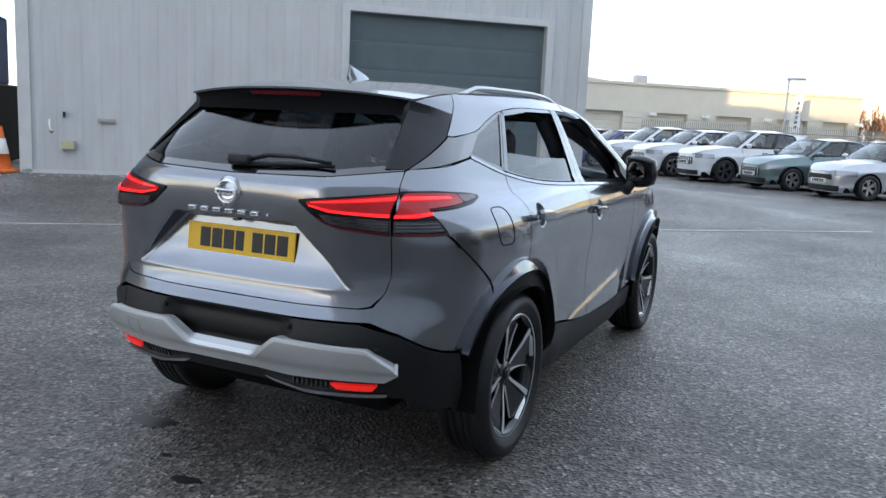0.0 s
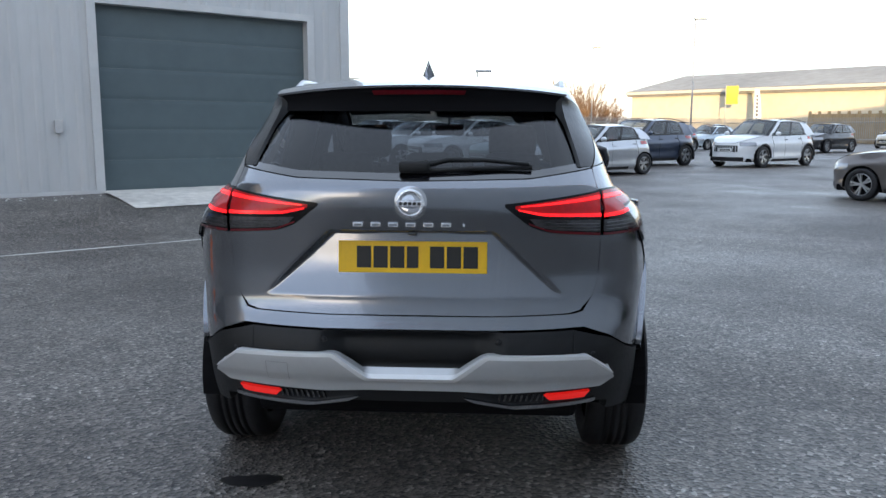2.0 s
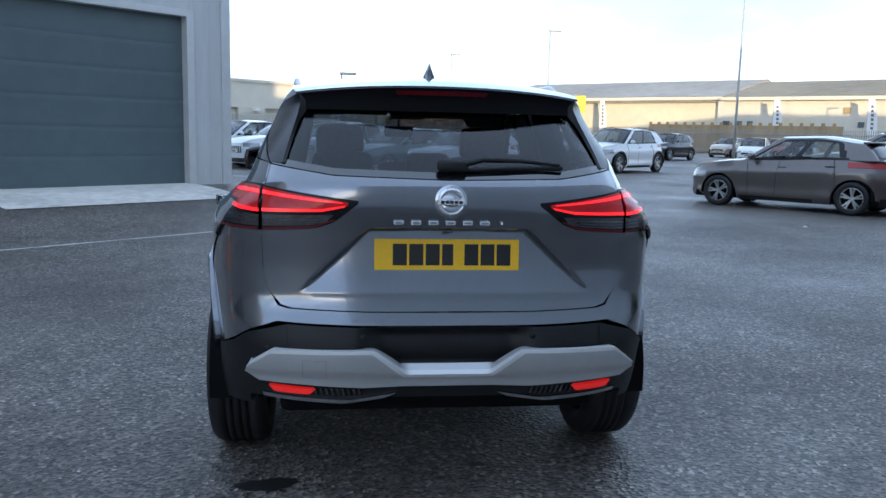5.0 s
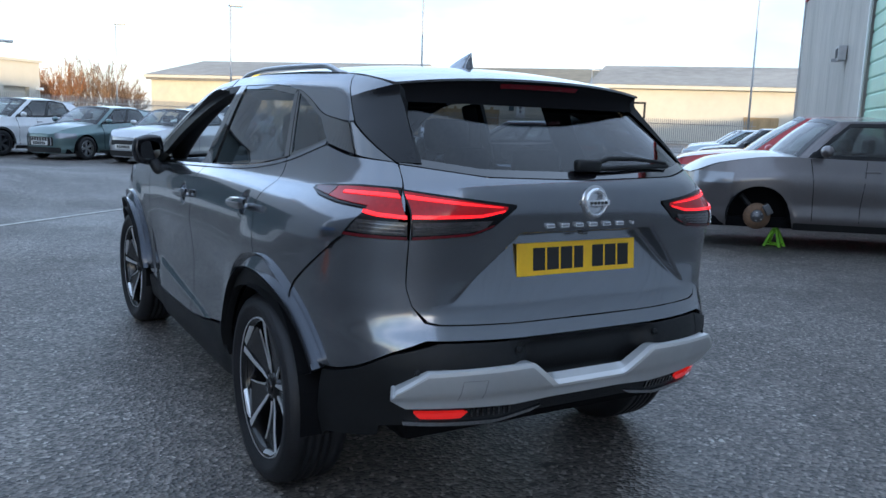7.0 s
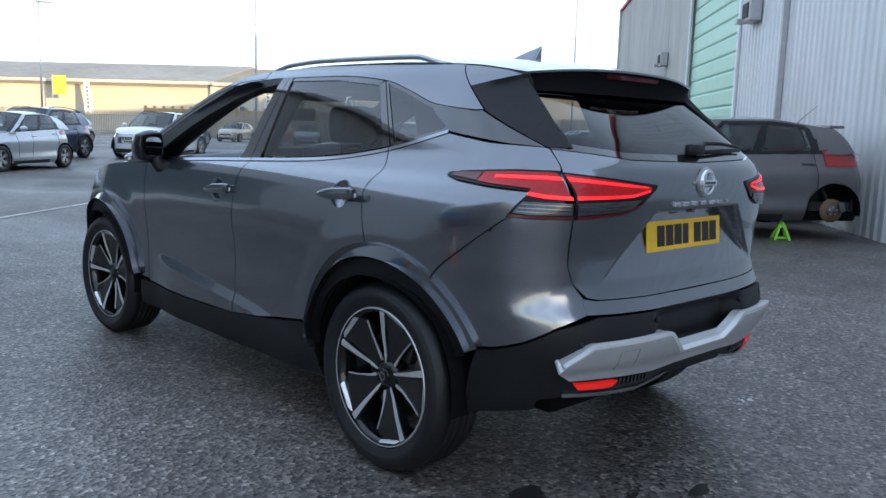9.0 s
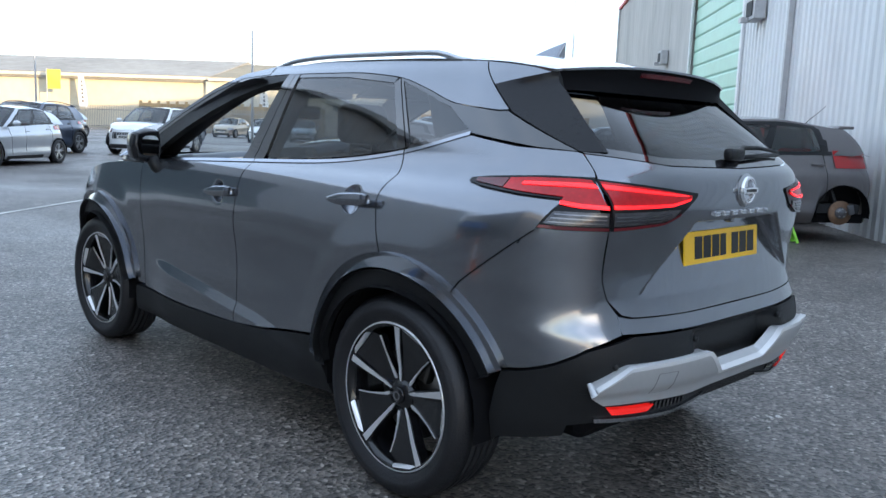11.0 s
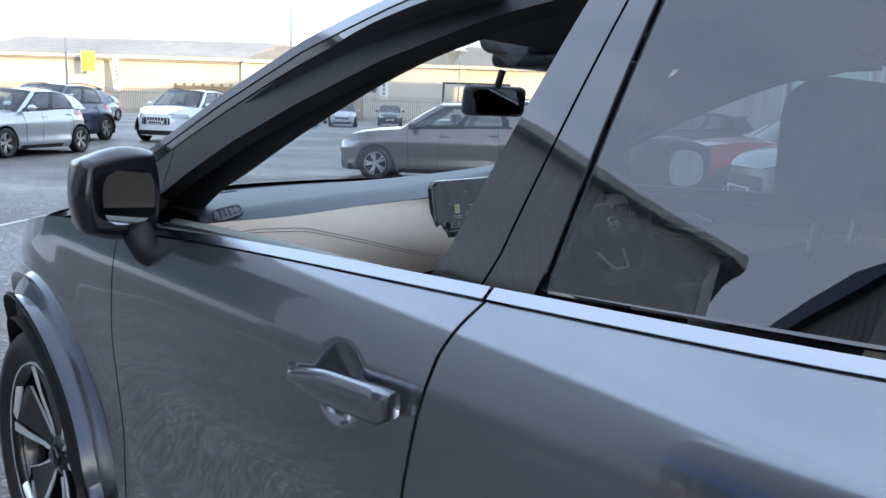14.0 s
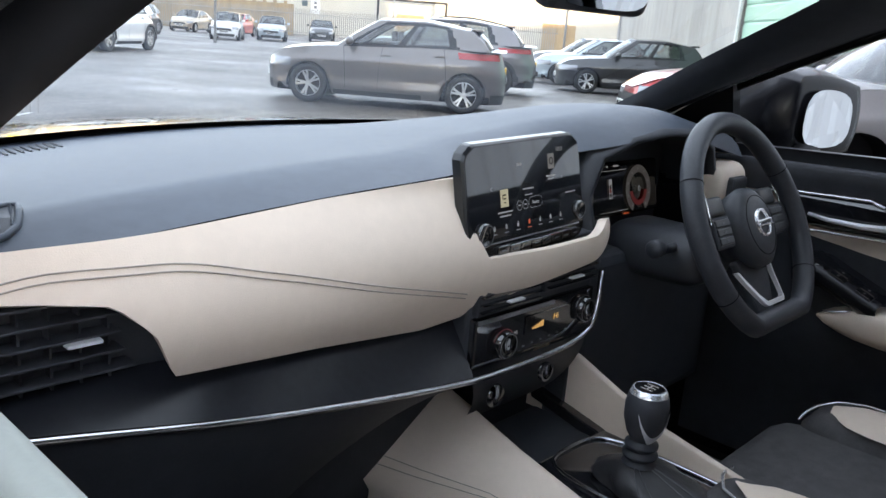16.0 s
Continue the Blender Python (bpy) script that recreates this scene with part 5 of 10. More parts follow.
# rear lamps
lamps = [mesh("tail_lamp", *((V, F) if s > 0 else mirrored(V, F)), M_BEZEL, CAR, "slim boomerang tail lamp, lit red", True)
         for V, F in [skin(coons([(0.318, 1.114), (0.40, 1.050), (0.46, 1.028), (0.647, 1.012)], [(0.318, 1.124), (0.647, 1.162)], nu=16, nv=6), tail_p, 0.006, 0.012)] for s in (1, -1)]
tail_pair("red_lens", [(0.352, 1.108), (0.43, 1.090), (0.643, 1.078)], [(0.352, 1.118), (0.643, 1.154)], nu=14, nv=4, material=M_LAMPRED, out=0.009, thick=0.004, parents=lamps, label="lit red lens")
tail_pair("light_bar", [(0.365, 1.102), (0.44, 1.086), (0.643, 1.076)], [(0.36, 1.108), (0.44, 1.094), (0.643, 1.087)], nu=14, nv=1, material=M_LAMPGLOW, out=0.013, thick=0.004, parents=lamps, label="glowing red light bar")
tail_pair("light_bar", [(0.37, 1.1145), (0.45, 1.118), (0.643, 1.131)], [(0.37, 1.1175), (0.45, 1.125), (0.643, 1.143)], nu=14, nv=1, material=M_LAMPGLOW, out=0.012, thick=0.002, parents=lamps)
tail_pair("clear_lens", [(0.425, 1.050), (0.48, 1.038), (0.643, 1.027)], [(0.400, 1.076), (0.46, 1.074), (0.643, 1.067)], nu=14, nv=3, material=M_LAMPCLR, out=0.009, thick=0.004, parents=lamps, label="smoked clear lens")
tail_pair("lower_red_strip", [(0.40, 1.056), (0.47, 1.030), (0.643, 1.0145)], [(0.395, 1.064), (0.465, 1.038), (0.643, 1.0235)], nu=14, nv=1, material=M_LAMPDARK, out=0.0115, thick=0.004, parents=lamps)
for k in range(3):
    z0 = 1.041 + 0.010 * k
    tail_pair("lamp_rib", [(0.470 - 0.012 * k, z0), (0.638, z0 - 0.008)], [(0.468 - 0.012 * k, z0 + 0.004), (0.638, z0 - 0.004)], nu=8, nv=1, material=M_LAMPRIB, out=0.0115, thick=0.003, parents=lamps)
for s, lp in ((1, lamps[0]), (-1, lamps[1])):
    # the outer half, with its long wing along the flank
    side_panel("lamp_body", [Xz(0.652, 1.012), Yz(-0.60, 1.012), Yz(-0.538, 1.015)], [Xz(0.652, 1.163), Yz(-0.63, 1.166), Yz(-0.592, 1.166)], None, [Yz(-0.538, 1.015), Yz(-0.562, 1.055), Yz(-0.588, 1.096), Yz(-0.592, 1.166)],
               nu=14, nv=8, material=M_BEZEL, out=0.006, thick=0.012, parent=lp, sides=(s,))
    side_panel("lamp_wing", [Yz(-0.594, 1.098), Yz(-0.45, 1.106), Yz(-0.30, 1.119), Yz(-0.235, 1.131)], [Yz(-0.594, 1.166), Yz(-0.50, 1.165), Yz(-0.40, 1.158), Yz(-0.30, 1.150), Yz(-0.235, 1.141)], nu=24, nv=5, material=M_BEZEL, out=0.006, thick=0.012, parent=lp, sides=(s,))
    side_panel("red_lens", [Xz(0.656, 1.078), Yz(-0.60, 1.086), Yz(-0.585, 1.090)], [Xz(0.656, 1.156), Yz(-0.60, 1.158), Yz(-0.57, 1.158)], nu=10, nv=4, material=M_LAMPRED, out=0.009, thick=0.004, parent=lp, label="lit red lens", sides=(s,))
    side_panel("red_lens", [Yz(-0.585, 1.104), Yz(-0.45, 1.112), Yz(-0.385, 1.118)], [Yz(-0.57, 1.158), Yz(-0.45, 1.154), Yz(-0.385, 1.148)], nu=12, nv=3, material=M_LAMPRED, out=0.009, thick=0.004, parent=lp, sides=(s,))
    side_panel("light_bar", [Xz(0.656, 1.074), Yz(-0.63, 1.076), Yz(-0.585, 1.083)], [Xz(0.656, 1.085), Yz(-0.63, 1.087), Yz(-0.582, 1.093)], nu=8, nv=1, material=M_LAMPGLOW, out=0.013, thick=0.004, parent=lp, label="glowing red light bar", sides=(s,))
    side_panel("light_bar", [Xz(0.656, 1.131), Yz(-0.60, 1.132), Yz(-0.50, 1.131), Yz(-0.44, 1.130)], [Xz(0.656, 1.143), Yz(-0.60, 1.144), Yz(-0.50, 1.141), Yz(-0.44, 1.138)], nu=14, nv=1, material=M_LAMPGLOW, out=0.012, thick=0.002, parent=lp, sides=(s,))
    side_panel("clear_lens", [Xz(0.656, 1.027), Yz(-0.60, 1.027), Yz(-0.556, 1.030)], [Xz(0.656, 1.066), Yz(-0.60, 1.066), Yz(-0.578, 1.066)], nu=8, nv=3, material=M_LAMPCLR, out=0.009, thick=0.004, parent=lp, label="smoked clear lens", sides=(s,))
    for k in range(3):
        z0 = 1.033 + 0.011 * k
        side_panel("lamp_rib", [Xz(0.664, z0), Yz(-0.60, z0), Yz(-0.566 - 0.006 * k, z0)], [Xz(0.664, z0 + 0.004), Yz(-0.60, z0 + 0.004), Yz(-0.568 - 0.006 * k, z0 + 0.004)], nu=6, nv=1, material=M_LAMPRIB, out=0.0115, thick=0.003, parent=lp, sides=(s,))
    side_panel("lower_red_strip", [Xz(0.656, 1.0145), Yz(-0.60, 1.0145), Yz(-0.543, 1.017)], [Xz(0.656, 1.0235), Yz(-0.60, 1.0235), Yz(-0.548, 1.026)], nu=8, nv=1, material=M_LAMPDARK, out=0.0115, thick=0.004, parent=lp, sides=(s,))
    side_panel("dark_lens", [Yz(-0.381, 1.119), Yz(-0.262, 1.130)], [Yz(-0.381, 1.147), Yz(-0.262, 1.141)], nu=8, nv=2, material=M_LAMPDARK, out=0.009, thick=0.004, parent=lp, sides=(s,))

# badge, lettering bars, number plate
BZ = 1.126
q = tail_p(0, BZ)
V, F = lathe([(0.006, 0.0), (-0.004, 0.0), (-0.004, 0.044), (0.006, 0.058)], 40, 'y')
badge = mesh("round_badge", [(v[0], v[1] + q.y - 0.004, v[2] + q.z) for v in V], F, M_CHROMEDK, CAR, "round chrome badge with a plain bar", True)
V, F = lathe([(-0.004, 0.036), (-0.010, 0.037), (-0.013, 0.041), (-0.010, 0.047), (-0.002, 0.049)], 44, 'y')
mesh("badge_ring", [(v[0], v[1] + q.y - 0.004, v[2] + q.z) for v in V], F, M_BADGE, badge, "bright chrome ring", True)
bb = part("badge_bar", box_bm(-0.050, q.y - 0.022, BZ - 0.0105, 0.050, q.y - 0.010, BZ + 0.0105, 0.003), M_BADGE, badge)
for k in range(5):
    part("badge_print", box_bm(-0.037 + 0.0155 * k, q.y - 0.0230, BZ - 0.0050, -0.026 + 0.0155 * k, q.y - 0.0222, BZ + 0.0050), M_PRINT, bb)
for k in range(7):
    x = -0.180 + 0.060 * k
    qq = gate_p(x, 1.052)
    w, h = (0.017, 0.0075) if k < 6 else (0.004, 0.0050)
    bm = box_bm(x - w, qq.y - 0.010, 1.052 - h, x + w, qq.y + 0.004, 1.052 + h, 0.002)
    lb = part("letter_bar", bm, M_BADGE, CAR, "small plain chrome bar in place of a letter" if k == 0 else "")
    if k < 6:
        part("letter_inset", box_bm(x - w + 0.0045, qq.y - 0.0107, 1.052 - h + 0.0040, x + w - 0.0045, qq.y - 0.0102, 1.052 + h - 0.0040), M_PAINT, lb)
plate = part("number_plate", box_bm(-0.26, -0.003, -0.0555, 0.26, 0.003, 0.0555, 0.002), M_PLATE, CAR, "yellow rear number plate with plain black bars")
plate.matrix_world = Matrix.Translation((0, -0.721, 0.931)) @ Matrix.Rotation(radians(-5), 4, 'X')
xs = -0.195
for k in range(7):
    w = 0.050
    if k == 4:
        xs += 0.022
    o = part("plate_bar", box_bm(xs, -0.0045, -0.038, xs + w * (0.8 if k == 3 else 1), -0.0034, 0.038), M_PRINT, plate)
    xs += w + 0.0085
part("plate_lamp_housing", box_bm(-0.19, -0.735, 1.022, 0.19, -0.69, 1.036, 0.005), M_GLOSSBLK, CAR)
part("camera_pod", box_bm(-0.014, -0.752, 1.012, 0.014, -0.725, 1.026, 0.004), M_GLOSSBLK, CAR)
# rear wiper
V, F = tube([p + Vector((0, -0.022, 0.006)) for p in (tail_p(-0.01, 1.236), tail_p(0.02, 1.238), tail_p(0.12, 1.262), tail_p(0.25, 1.262), tail_p(0.40, 1.248))], 0.012, 8, True, 0.006)
wip = mesh("rear_wiper", V, F, M_CLADDING, CAR, "black rear wiper", True)
V, F = tube([p + Vector((0, -0.014, 0.0)) for p in (tail_p(0.02, 1.232), tail_p(0.2, 1.240), tail_p(0.41, 1.243))], 0.009, 6)
mesh("wiper_blade", V, F, M_CLADDING, wip, "", True)
q = tail_p(0.0, 1.236)
part("wiper_hub", box_bm(q.x - 0.045, q.y - 0.035, q.z - 0.012, q.x + 0.06, q.y + 0.0, q.z + 0.030, 0.012), M_CLADDING, wip, "", True)


# wheels
def build_wheel(name, label, spokes='cut'):
    """A wheel round the x axis, its outside towards +x."""
    w = empty(name, label=label)
    half = 0.115
    prof = [(-half * 0.75, 0.255), (-half, 0.285), (-half * 1.02, 0.315), (-half * 0.93, 0.345), (-half * 0.72, 0.358)]
    for k, g in enumerate((-0.045, -0.016, 0.016, 0.045)):
        prof += [(g - 0.006, 0.360), (g - 0.005, 0.351), (g + 0.005, 0.351), (g + 0.006, 0.360)]
    prof += [(half * 0.72, 0.358), (half * 0.93, 0.345), (half * 0.99, 0.335), (half * 1.0, 0.327), (half * 1.025, 0.325), (half * 1.03, 0.300), (half * 1.01, 0.298), (half, 0.285), (half * 0.80, 0.262)]
    V, F = lathe(prof, 72)
    lug = []
    for v in V:
        v = Vector(v)
        q = math.hypot(v.y, v.z)
        if 0.80 * half < abs(v.x) < 0.96 * half and q > 0.34 and round(math.atan2(v.z, v.y) * 72 / (2 * math.pi)) % 2:
            v = Vector((v.x * 0.985, v.y * 0.986, v.z * 0.986))
        lug.append(v)
    mesh("tyre", lug, F, M_TYRE, w, "black road tyre", True)
    V, F = lathe([(-half * 0.8, 0.25), (half * 0.55, 0.245), (half * 0.74, 0.256), (half * 0.82, 0.266), (half * 0.86, 0.266), (half * 0.86, 0.256), (half * 0.7, 0.246)], 72)
    mesh("rim_barrel", V, F, M_RIMBLK, w, "", True)
    V, F = lathe([(half * 0.84, 0.267), (half * 0.90, 0.2645), (half * 0.885, 0.2605)], 72)
    mesh("rim_lip", V, F, M_RIMSIL, w, "machined silver rim edge", True)
    V, F = lathe([(-0.02, 0.04), (-0.02, 0.17), (0.0, 0.17), (0.0, 0.04)], 40)
    mesh("brake_disc", V, F, M_DISC, w, "", True)
    V, F = lathe([(0.035, 0.0), (0.040, 0.022), (0.072, 0.030), (0.075, 0.026), (0.078, 0.0)], 28)
    V2, F2 = lathe([(0.02, 0.062), (0.06, 0.060), (0.066, 0.030)], 28)
    mesh("centre_cap", V, F, M_RIMBLK, w, "", True)
    mesh("hub_disc", V2, F2, M_RIMBLK, w, "", True)
    V2, F2 = lathe([(0.0795, 0.012), (0.0795, 0.017)], 24)
    mesh("cap_ring", V2, F2, M_CHROMEDK, w)
    # pinwheel of five bright tapered spokes, each with a broad black blade beside it
    def sheet(rows, thick):
        """A solid from rows of (radius, angle from, angle to, depth from, depth to)."""
        vv = []
        for r, ta, tb, xa, xb in rows:
            for t_, x_ in ((ta, xa), (tb, xb)):
                vv.append((x_, r * math.cos(t_), r * math.sin(t_)))
            for t_, x_ in ((tb, xb - thick), (ta, xa - thick)):
                vv.append((x_, r * math.cos(t_), r * math.sin(t_)))
        ff = [(3, 2, 1, 0)]
        for i in range(len(rows) - 1):
            for k_ in range(4):
                ff.append((i * 4 + k_, i * 4 + (k_ + 1) % 4, (i + 1) * 4 + (k_ + 1) % 4, (i + 1) * 4 + k_))
        e = 4 * (len(rows) - 1)
        ff.append((e, e + 1, e + 2, e + 3))
        return vv, ff

    def arm(t, rows, x_of, thick):
        """rows: radius, half width in metres, lean in radians."""
        return sheet([(r, t + d - h / r, t + d + h / r, x_of(r), x_of(r)) for r, h, d in rows], thick)

    def face_x(r):
        return 0.062 + 0.034 * sstep(0.03, 0.262, r)

    for k in range(5):
        t = 2 * math.pi * k / 5 + math.pi / 2
        mesh("spoke", *arm(t, [(0.034, 0.013, -0.05), (0.10, 0.012, 0.0), (0.18, 0.015, 0.0), (0.258, 0.021, 0.0)], lambda r: face_x(r) - 0.003, 0.038), M_RIMBLK, w)
        mesh("machined_face", *arm(t, [(0.050, 0.0030, 0.03), (0.085, 0.0075, 0.01), (0.088, 0.0055, 0.0), (0.16, 0.0085, 0.0), (0.262, 0.0135, 0.0)], face_x, 0.004), M_RIMSIL, w)
        mesh("blade", *sheet([(0.036, t - 0.75, t - 0.10, 0.052, 0.060), (0.10, t - 0.66, t - 0.13, 0.056, 0.064), (0.17, t - 0.70, t - 0.11, 0.064, 0.076), (0.222, t - 0.73, t - 0.10, 0.072, 0.086), (0.258, t - 0.56, t - 0.09, 0.078, 0.090)], 0.03), M_RIMBLK, w)
        mesh("machined_edge", *sheet([(0.048, t - 0.80, t - 0.72, 0.056, 0.056), (0.075, t - 0.80, t - 0.64, 0.059, 0.059), (0.105, t - 0.72, t - 0.655, 0.0605, 0.0605), (0.17, t - 0.715, t - 0.695, 0.068, 0.068), (0.222, t - 0.742, t - 0.726, 0.0755, 0.0755)], 0.006), M_RIMSIL, w)
        mesh("rim_facet", *sheet([(0.250, t - 0.06, t - 0.62, 0.088, 0.084), (0.263, t - 0.06, t - 0.66, 0.098, 0.098)], 0.004), M_RIMSIL, w)
        tt = t + 0.63
        v3, f3 = lathe([(0.055, 0.0), (0.062, 0.006), (0.062, 0.0)], 8)
        mesh("wheel_bolt", [(v[0], v[1] + 0.045 * math.cos(tt), v[2] + 0.045 * math.sin(tt)) for v in v3], f3, M_CHROMEDK, w)
    part("brake_caliper", box_bm(-0.03, 0.08, -0.075, 0.035, 0.19, 0.075, 0.015), M_DISC, w)
    return w


def child_wheel(src, m, parent):
    c = copy_thing(src, m)
    c.parent = parent
    return c


W0 = build_wheel("wheel", "black alloy wheel with machined silver spokes")
W0.parent = CAR
W0.matrix_basis = pose(0.79, HUBS[0], HUB_Z, 20, 0, 0)
child_wheel(W0, pose(0.79, HUBS[1], HUB_Z, 50, 0, 0), CAR)
child_wheel(W0, pose(-0.79, HUBS[0], HUB_Z, 70, 0, 180), CAR)
child_wheel(W0, pose(-0.79, HUBS[1], HUB_Z, 15, 0, 183), CAR)

# door handles over their cups
for s in (1, -1):
    for k_h, (y, z) in enumerate(HANDLES):
        V, F = [], []
        n = 25
        slope = -0.02
        for i in range(n):
            t = i / (n - 1)
            yy = y - 0.125 + (0.25 if k_h else 0.27) * t
            zz = z + 0.004 + slope * (t - 0.5)
            p = car_p(ay(yy, 1.06), 0.93)
            q = car_p(ay(yy, zz), zz + (0.10 if abs(yy - y) < 0.08 else 0.0))
            base = max(car_p(ay(yy, 0.88), 0.88).x * 0.992, 0.0)
            hh = 0.0235 * (0.22 + 0.78 * sstep(1.0, 0.45, t)) * (0.70 + 0.30 * sstep(0.0, 0.05, t))
            lift = 0.026 * (0.55 + 0.45 * sstep(0, 0.05, t)) * sstep(1, 0.80, t) + 0.004
            for k in range(10):
                a = 2 * math.pi * k / 10
                c, d = math.cos(a), math.sin(a)
                V.append((s * (base + lift + 0.010 * abs(c) ** 0.6 * (1 if c > 0 else -1)), yy, zz + hh * abs(d) ** 0.7 * (1 if d > 0 else -1)))
        for i in range(n - 1):
            for k in range(10):
                F.append((i * 10 + k, i * 10 + (k + 1) % 10, (i + 1) * 10 + (k + 1) % 10, (i + 1) * 10 + k))
        F += [tuple(range(10)), tuple((n - 1) * 10 + k for k in range(10))]
        dh = mesh("door_handle", V, F, M_PAINT, CAR, "grey door handle", True)
        yq = y - 0.062
        V, F = tube([(s * (base + 0.033 * math.cos(a)), yq, z + 0.006 + 0.0195 * math.sin(a)) for a in [radians(-90 + 15 * i) for i in range(13)]], 0.0016, 5, False)
        mesh("handle_joint", V, F, M_SEAM, dh)

# door mirrors
M_MIRCAP = mat("satin_black_mirror_cap", (0.008, 0.008, 0.010), 0.22, spec=0.5)
for s in (1, -1):
    bm = bmesh.new()
    bmesh.ops.create_cube(bm, size=1)
    bmesh.ops.subdivide_edges(bm, edges=bm.edges[:], cuts=9, use_grid_fill=True)
    for v in bm.verts:
        c = v.co * 2
        n = Vector((c.x, c.y, c.z)).normalized()
        k = max(abs(c.x), abs(c.y), abs(c.z))
        c = c.lerp(n * 1.22, 0.55)
        face = 1 if c.y > 0 else 0
        x = 0.919 + 0.082 * c.x
        y = 1.94 + 0.085 * c.y * (1.0 if face else 0.50) - 0.034 * c.x
        z = 1.158 + 0.077 * c.z * (1 - 0.10 * c.x)
        v.co = Vector((s * x, y, z))
        if s > 0:
            v.co = Vector((0.946, 1.958, 1.171)) + (v.co - Vector((0.919, 1.94, 1.158))) * 1.17
    if s < 0:
        bmesh.ops.reverse_faces(bm, faces=bm.faces[:])
    mh = part("door_mirror", bm, M_MIRCAP, CAR, "satin black door mirror", True)
    V, F = tube([(s * 0.845, 1.91, 1.030), (s * 0.875, 1.915, 1.050), (s * 0.900, 1.925, 1.105)], 0.030, 10)
    mesh("mirror_foot", V, F, M_CLADDING, mh, "", True)
    V, F = [], []
    for i in range(24):
        t = 2 * math.pi * i / 24
        c, d = math.cos(t), math.sin(t)
        r = 1 / (abs(c) ** 3.2 + abs(d) ** 3.2) ** (1 / 3.2)
        if s > 0:
            V.append((0.924 + 0.057 * r * c * (1 - 0.06 * d), 1.9005 - 0.027 * r * c, 1.171 + 0.060 * r * d * (1 - 0.10 * max(0, c))))
        else:
            V.append((s * (0.917 + 0.056 * r * c), 1.884 - 0.024 * r * c, 1.158 + 0.050 * r * d))
    mesh("mirror_glass", V, [tuple(range(24)) if s > 0 else tuple(range(24))[::-1]], M_MIRROR, mh, "mirror glass")
# fuel flap outline on the right flank
fl = []
for i in range(29):
    t = 2 * math.pi * i / 28
    c, d = math.cos(t), math.sin(t)
    r = 1 / (abs(c) ** 4 + abs(d) ** 4) ** 0.25
    y, z = -0.165 + 0.075 * r * c - 0.02 * d, 1.02 + 0.075 * r * d
    fl.append(car_p(ay(y, z), z) + Vector((0.0005, 0, 0)))
V, F = tube(fl, 0.0022, 5, False)
mesh("fuel_flap_gap", V, F, M_SEAM, CAR)

# ---- parked cars ----
M_BLKPL = mat("black_plastic", (0.012, 0.012, 0.013), 0.55)
M_PILLAR = mat("black_window_pillar", (0.012, 0.012, 0.014), 0.25, spec=0.4)
M_CARSEAT = mat("dark_seat_cloth", (0.020, 0.020, 0.022), 0.9, noise_scale=60, vary=0.3)
M_CARGLASS = glass_mat("car_window_glass", (0.60, 0.64, 0.62), base=0.075)
M_CARGLASSD = glass_mat("car_rear_glass", (0.22, 0.24, 0.25), base=0.075)
M_HEADL = mat("clear_headlamp", (0.28, 0.29, 0.31), 0.15, 0.4, coat=1.0)
M_TAILR = mat("red_tail_lens", (0.42, 0.010, 0.012), 0.2, coat=0.4)
M_PLATEW = mat("white_plate", (0.75, 0.75, 0.72), 0.4)
M_ALLOY = mat("silver_alloy", (0.55, 0.56, 0.57), 0.3, 0.85)
M_ALLOYDK = mat("dark_alloy", (0.16, 0.16, 0.17), 0.35, 0.8)
M_RUSTDISC = mat("rusty_disc", (0.20, 0.12, 0.075), 0.6, 0.4, noise_scale=40, vary=0.4)


def paint(name, c, metal=0.6, rough=0.28):
    return mat(name, c, rough, metal, coat=1.0, noise_scale=50, vary=0.05)


P_SILVER = paint("silver_paint", (0.50, 0.52, 0.55), 0.7)
P_WHITE = paint("white_paint", (0.72, 0.73, 0.74), 0.0)
P_GREEN = paint("teal_green_paint", (0.13, 0.20, 0.20), 0.6)
P_NAVY = paint("navy_paint", (0.035, 0.05, 0.085), 0.5)
P_BLUE = paint("blue_paint", (0.03, 0.07, 0.25), 0.5)
P_RED = paint("red_paint", (0.42, 0.015, 0.02), 0.3)
P_MAROON = paint("maroon_paint", (0.20, 0.02, 0.035), 0.4)
P_BLACK = paint("black_paint", (0.012, 0.012, 0.014), 0.3)
P_UMBER = paint("warm_grey_paint", (0.135, 0.118, 0.112), 0.6)
P_TAUPE = paint("taupe_grey_paint", (0.165, 0.150, 0.150), 0.75)
P_GREY = paint("mid_grey_paint", (0.13, 0.13, 0.135), 0.7)
P_ICE = paint("ice_blue_paint", (0.40, 0.47, 0.52), 0.6)
P_LILAC = paint("lilac_silver_paint", (0.42, 0.38, 0.42), 0.7)
P_BEIGE = paint("beige_paint", (0.42, 0.36, 0.27), 0.4)


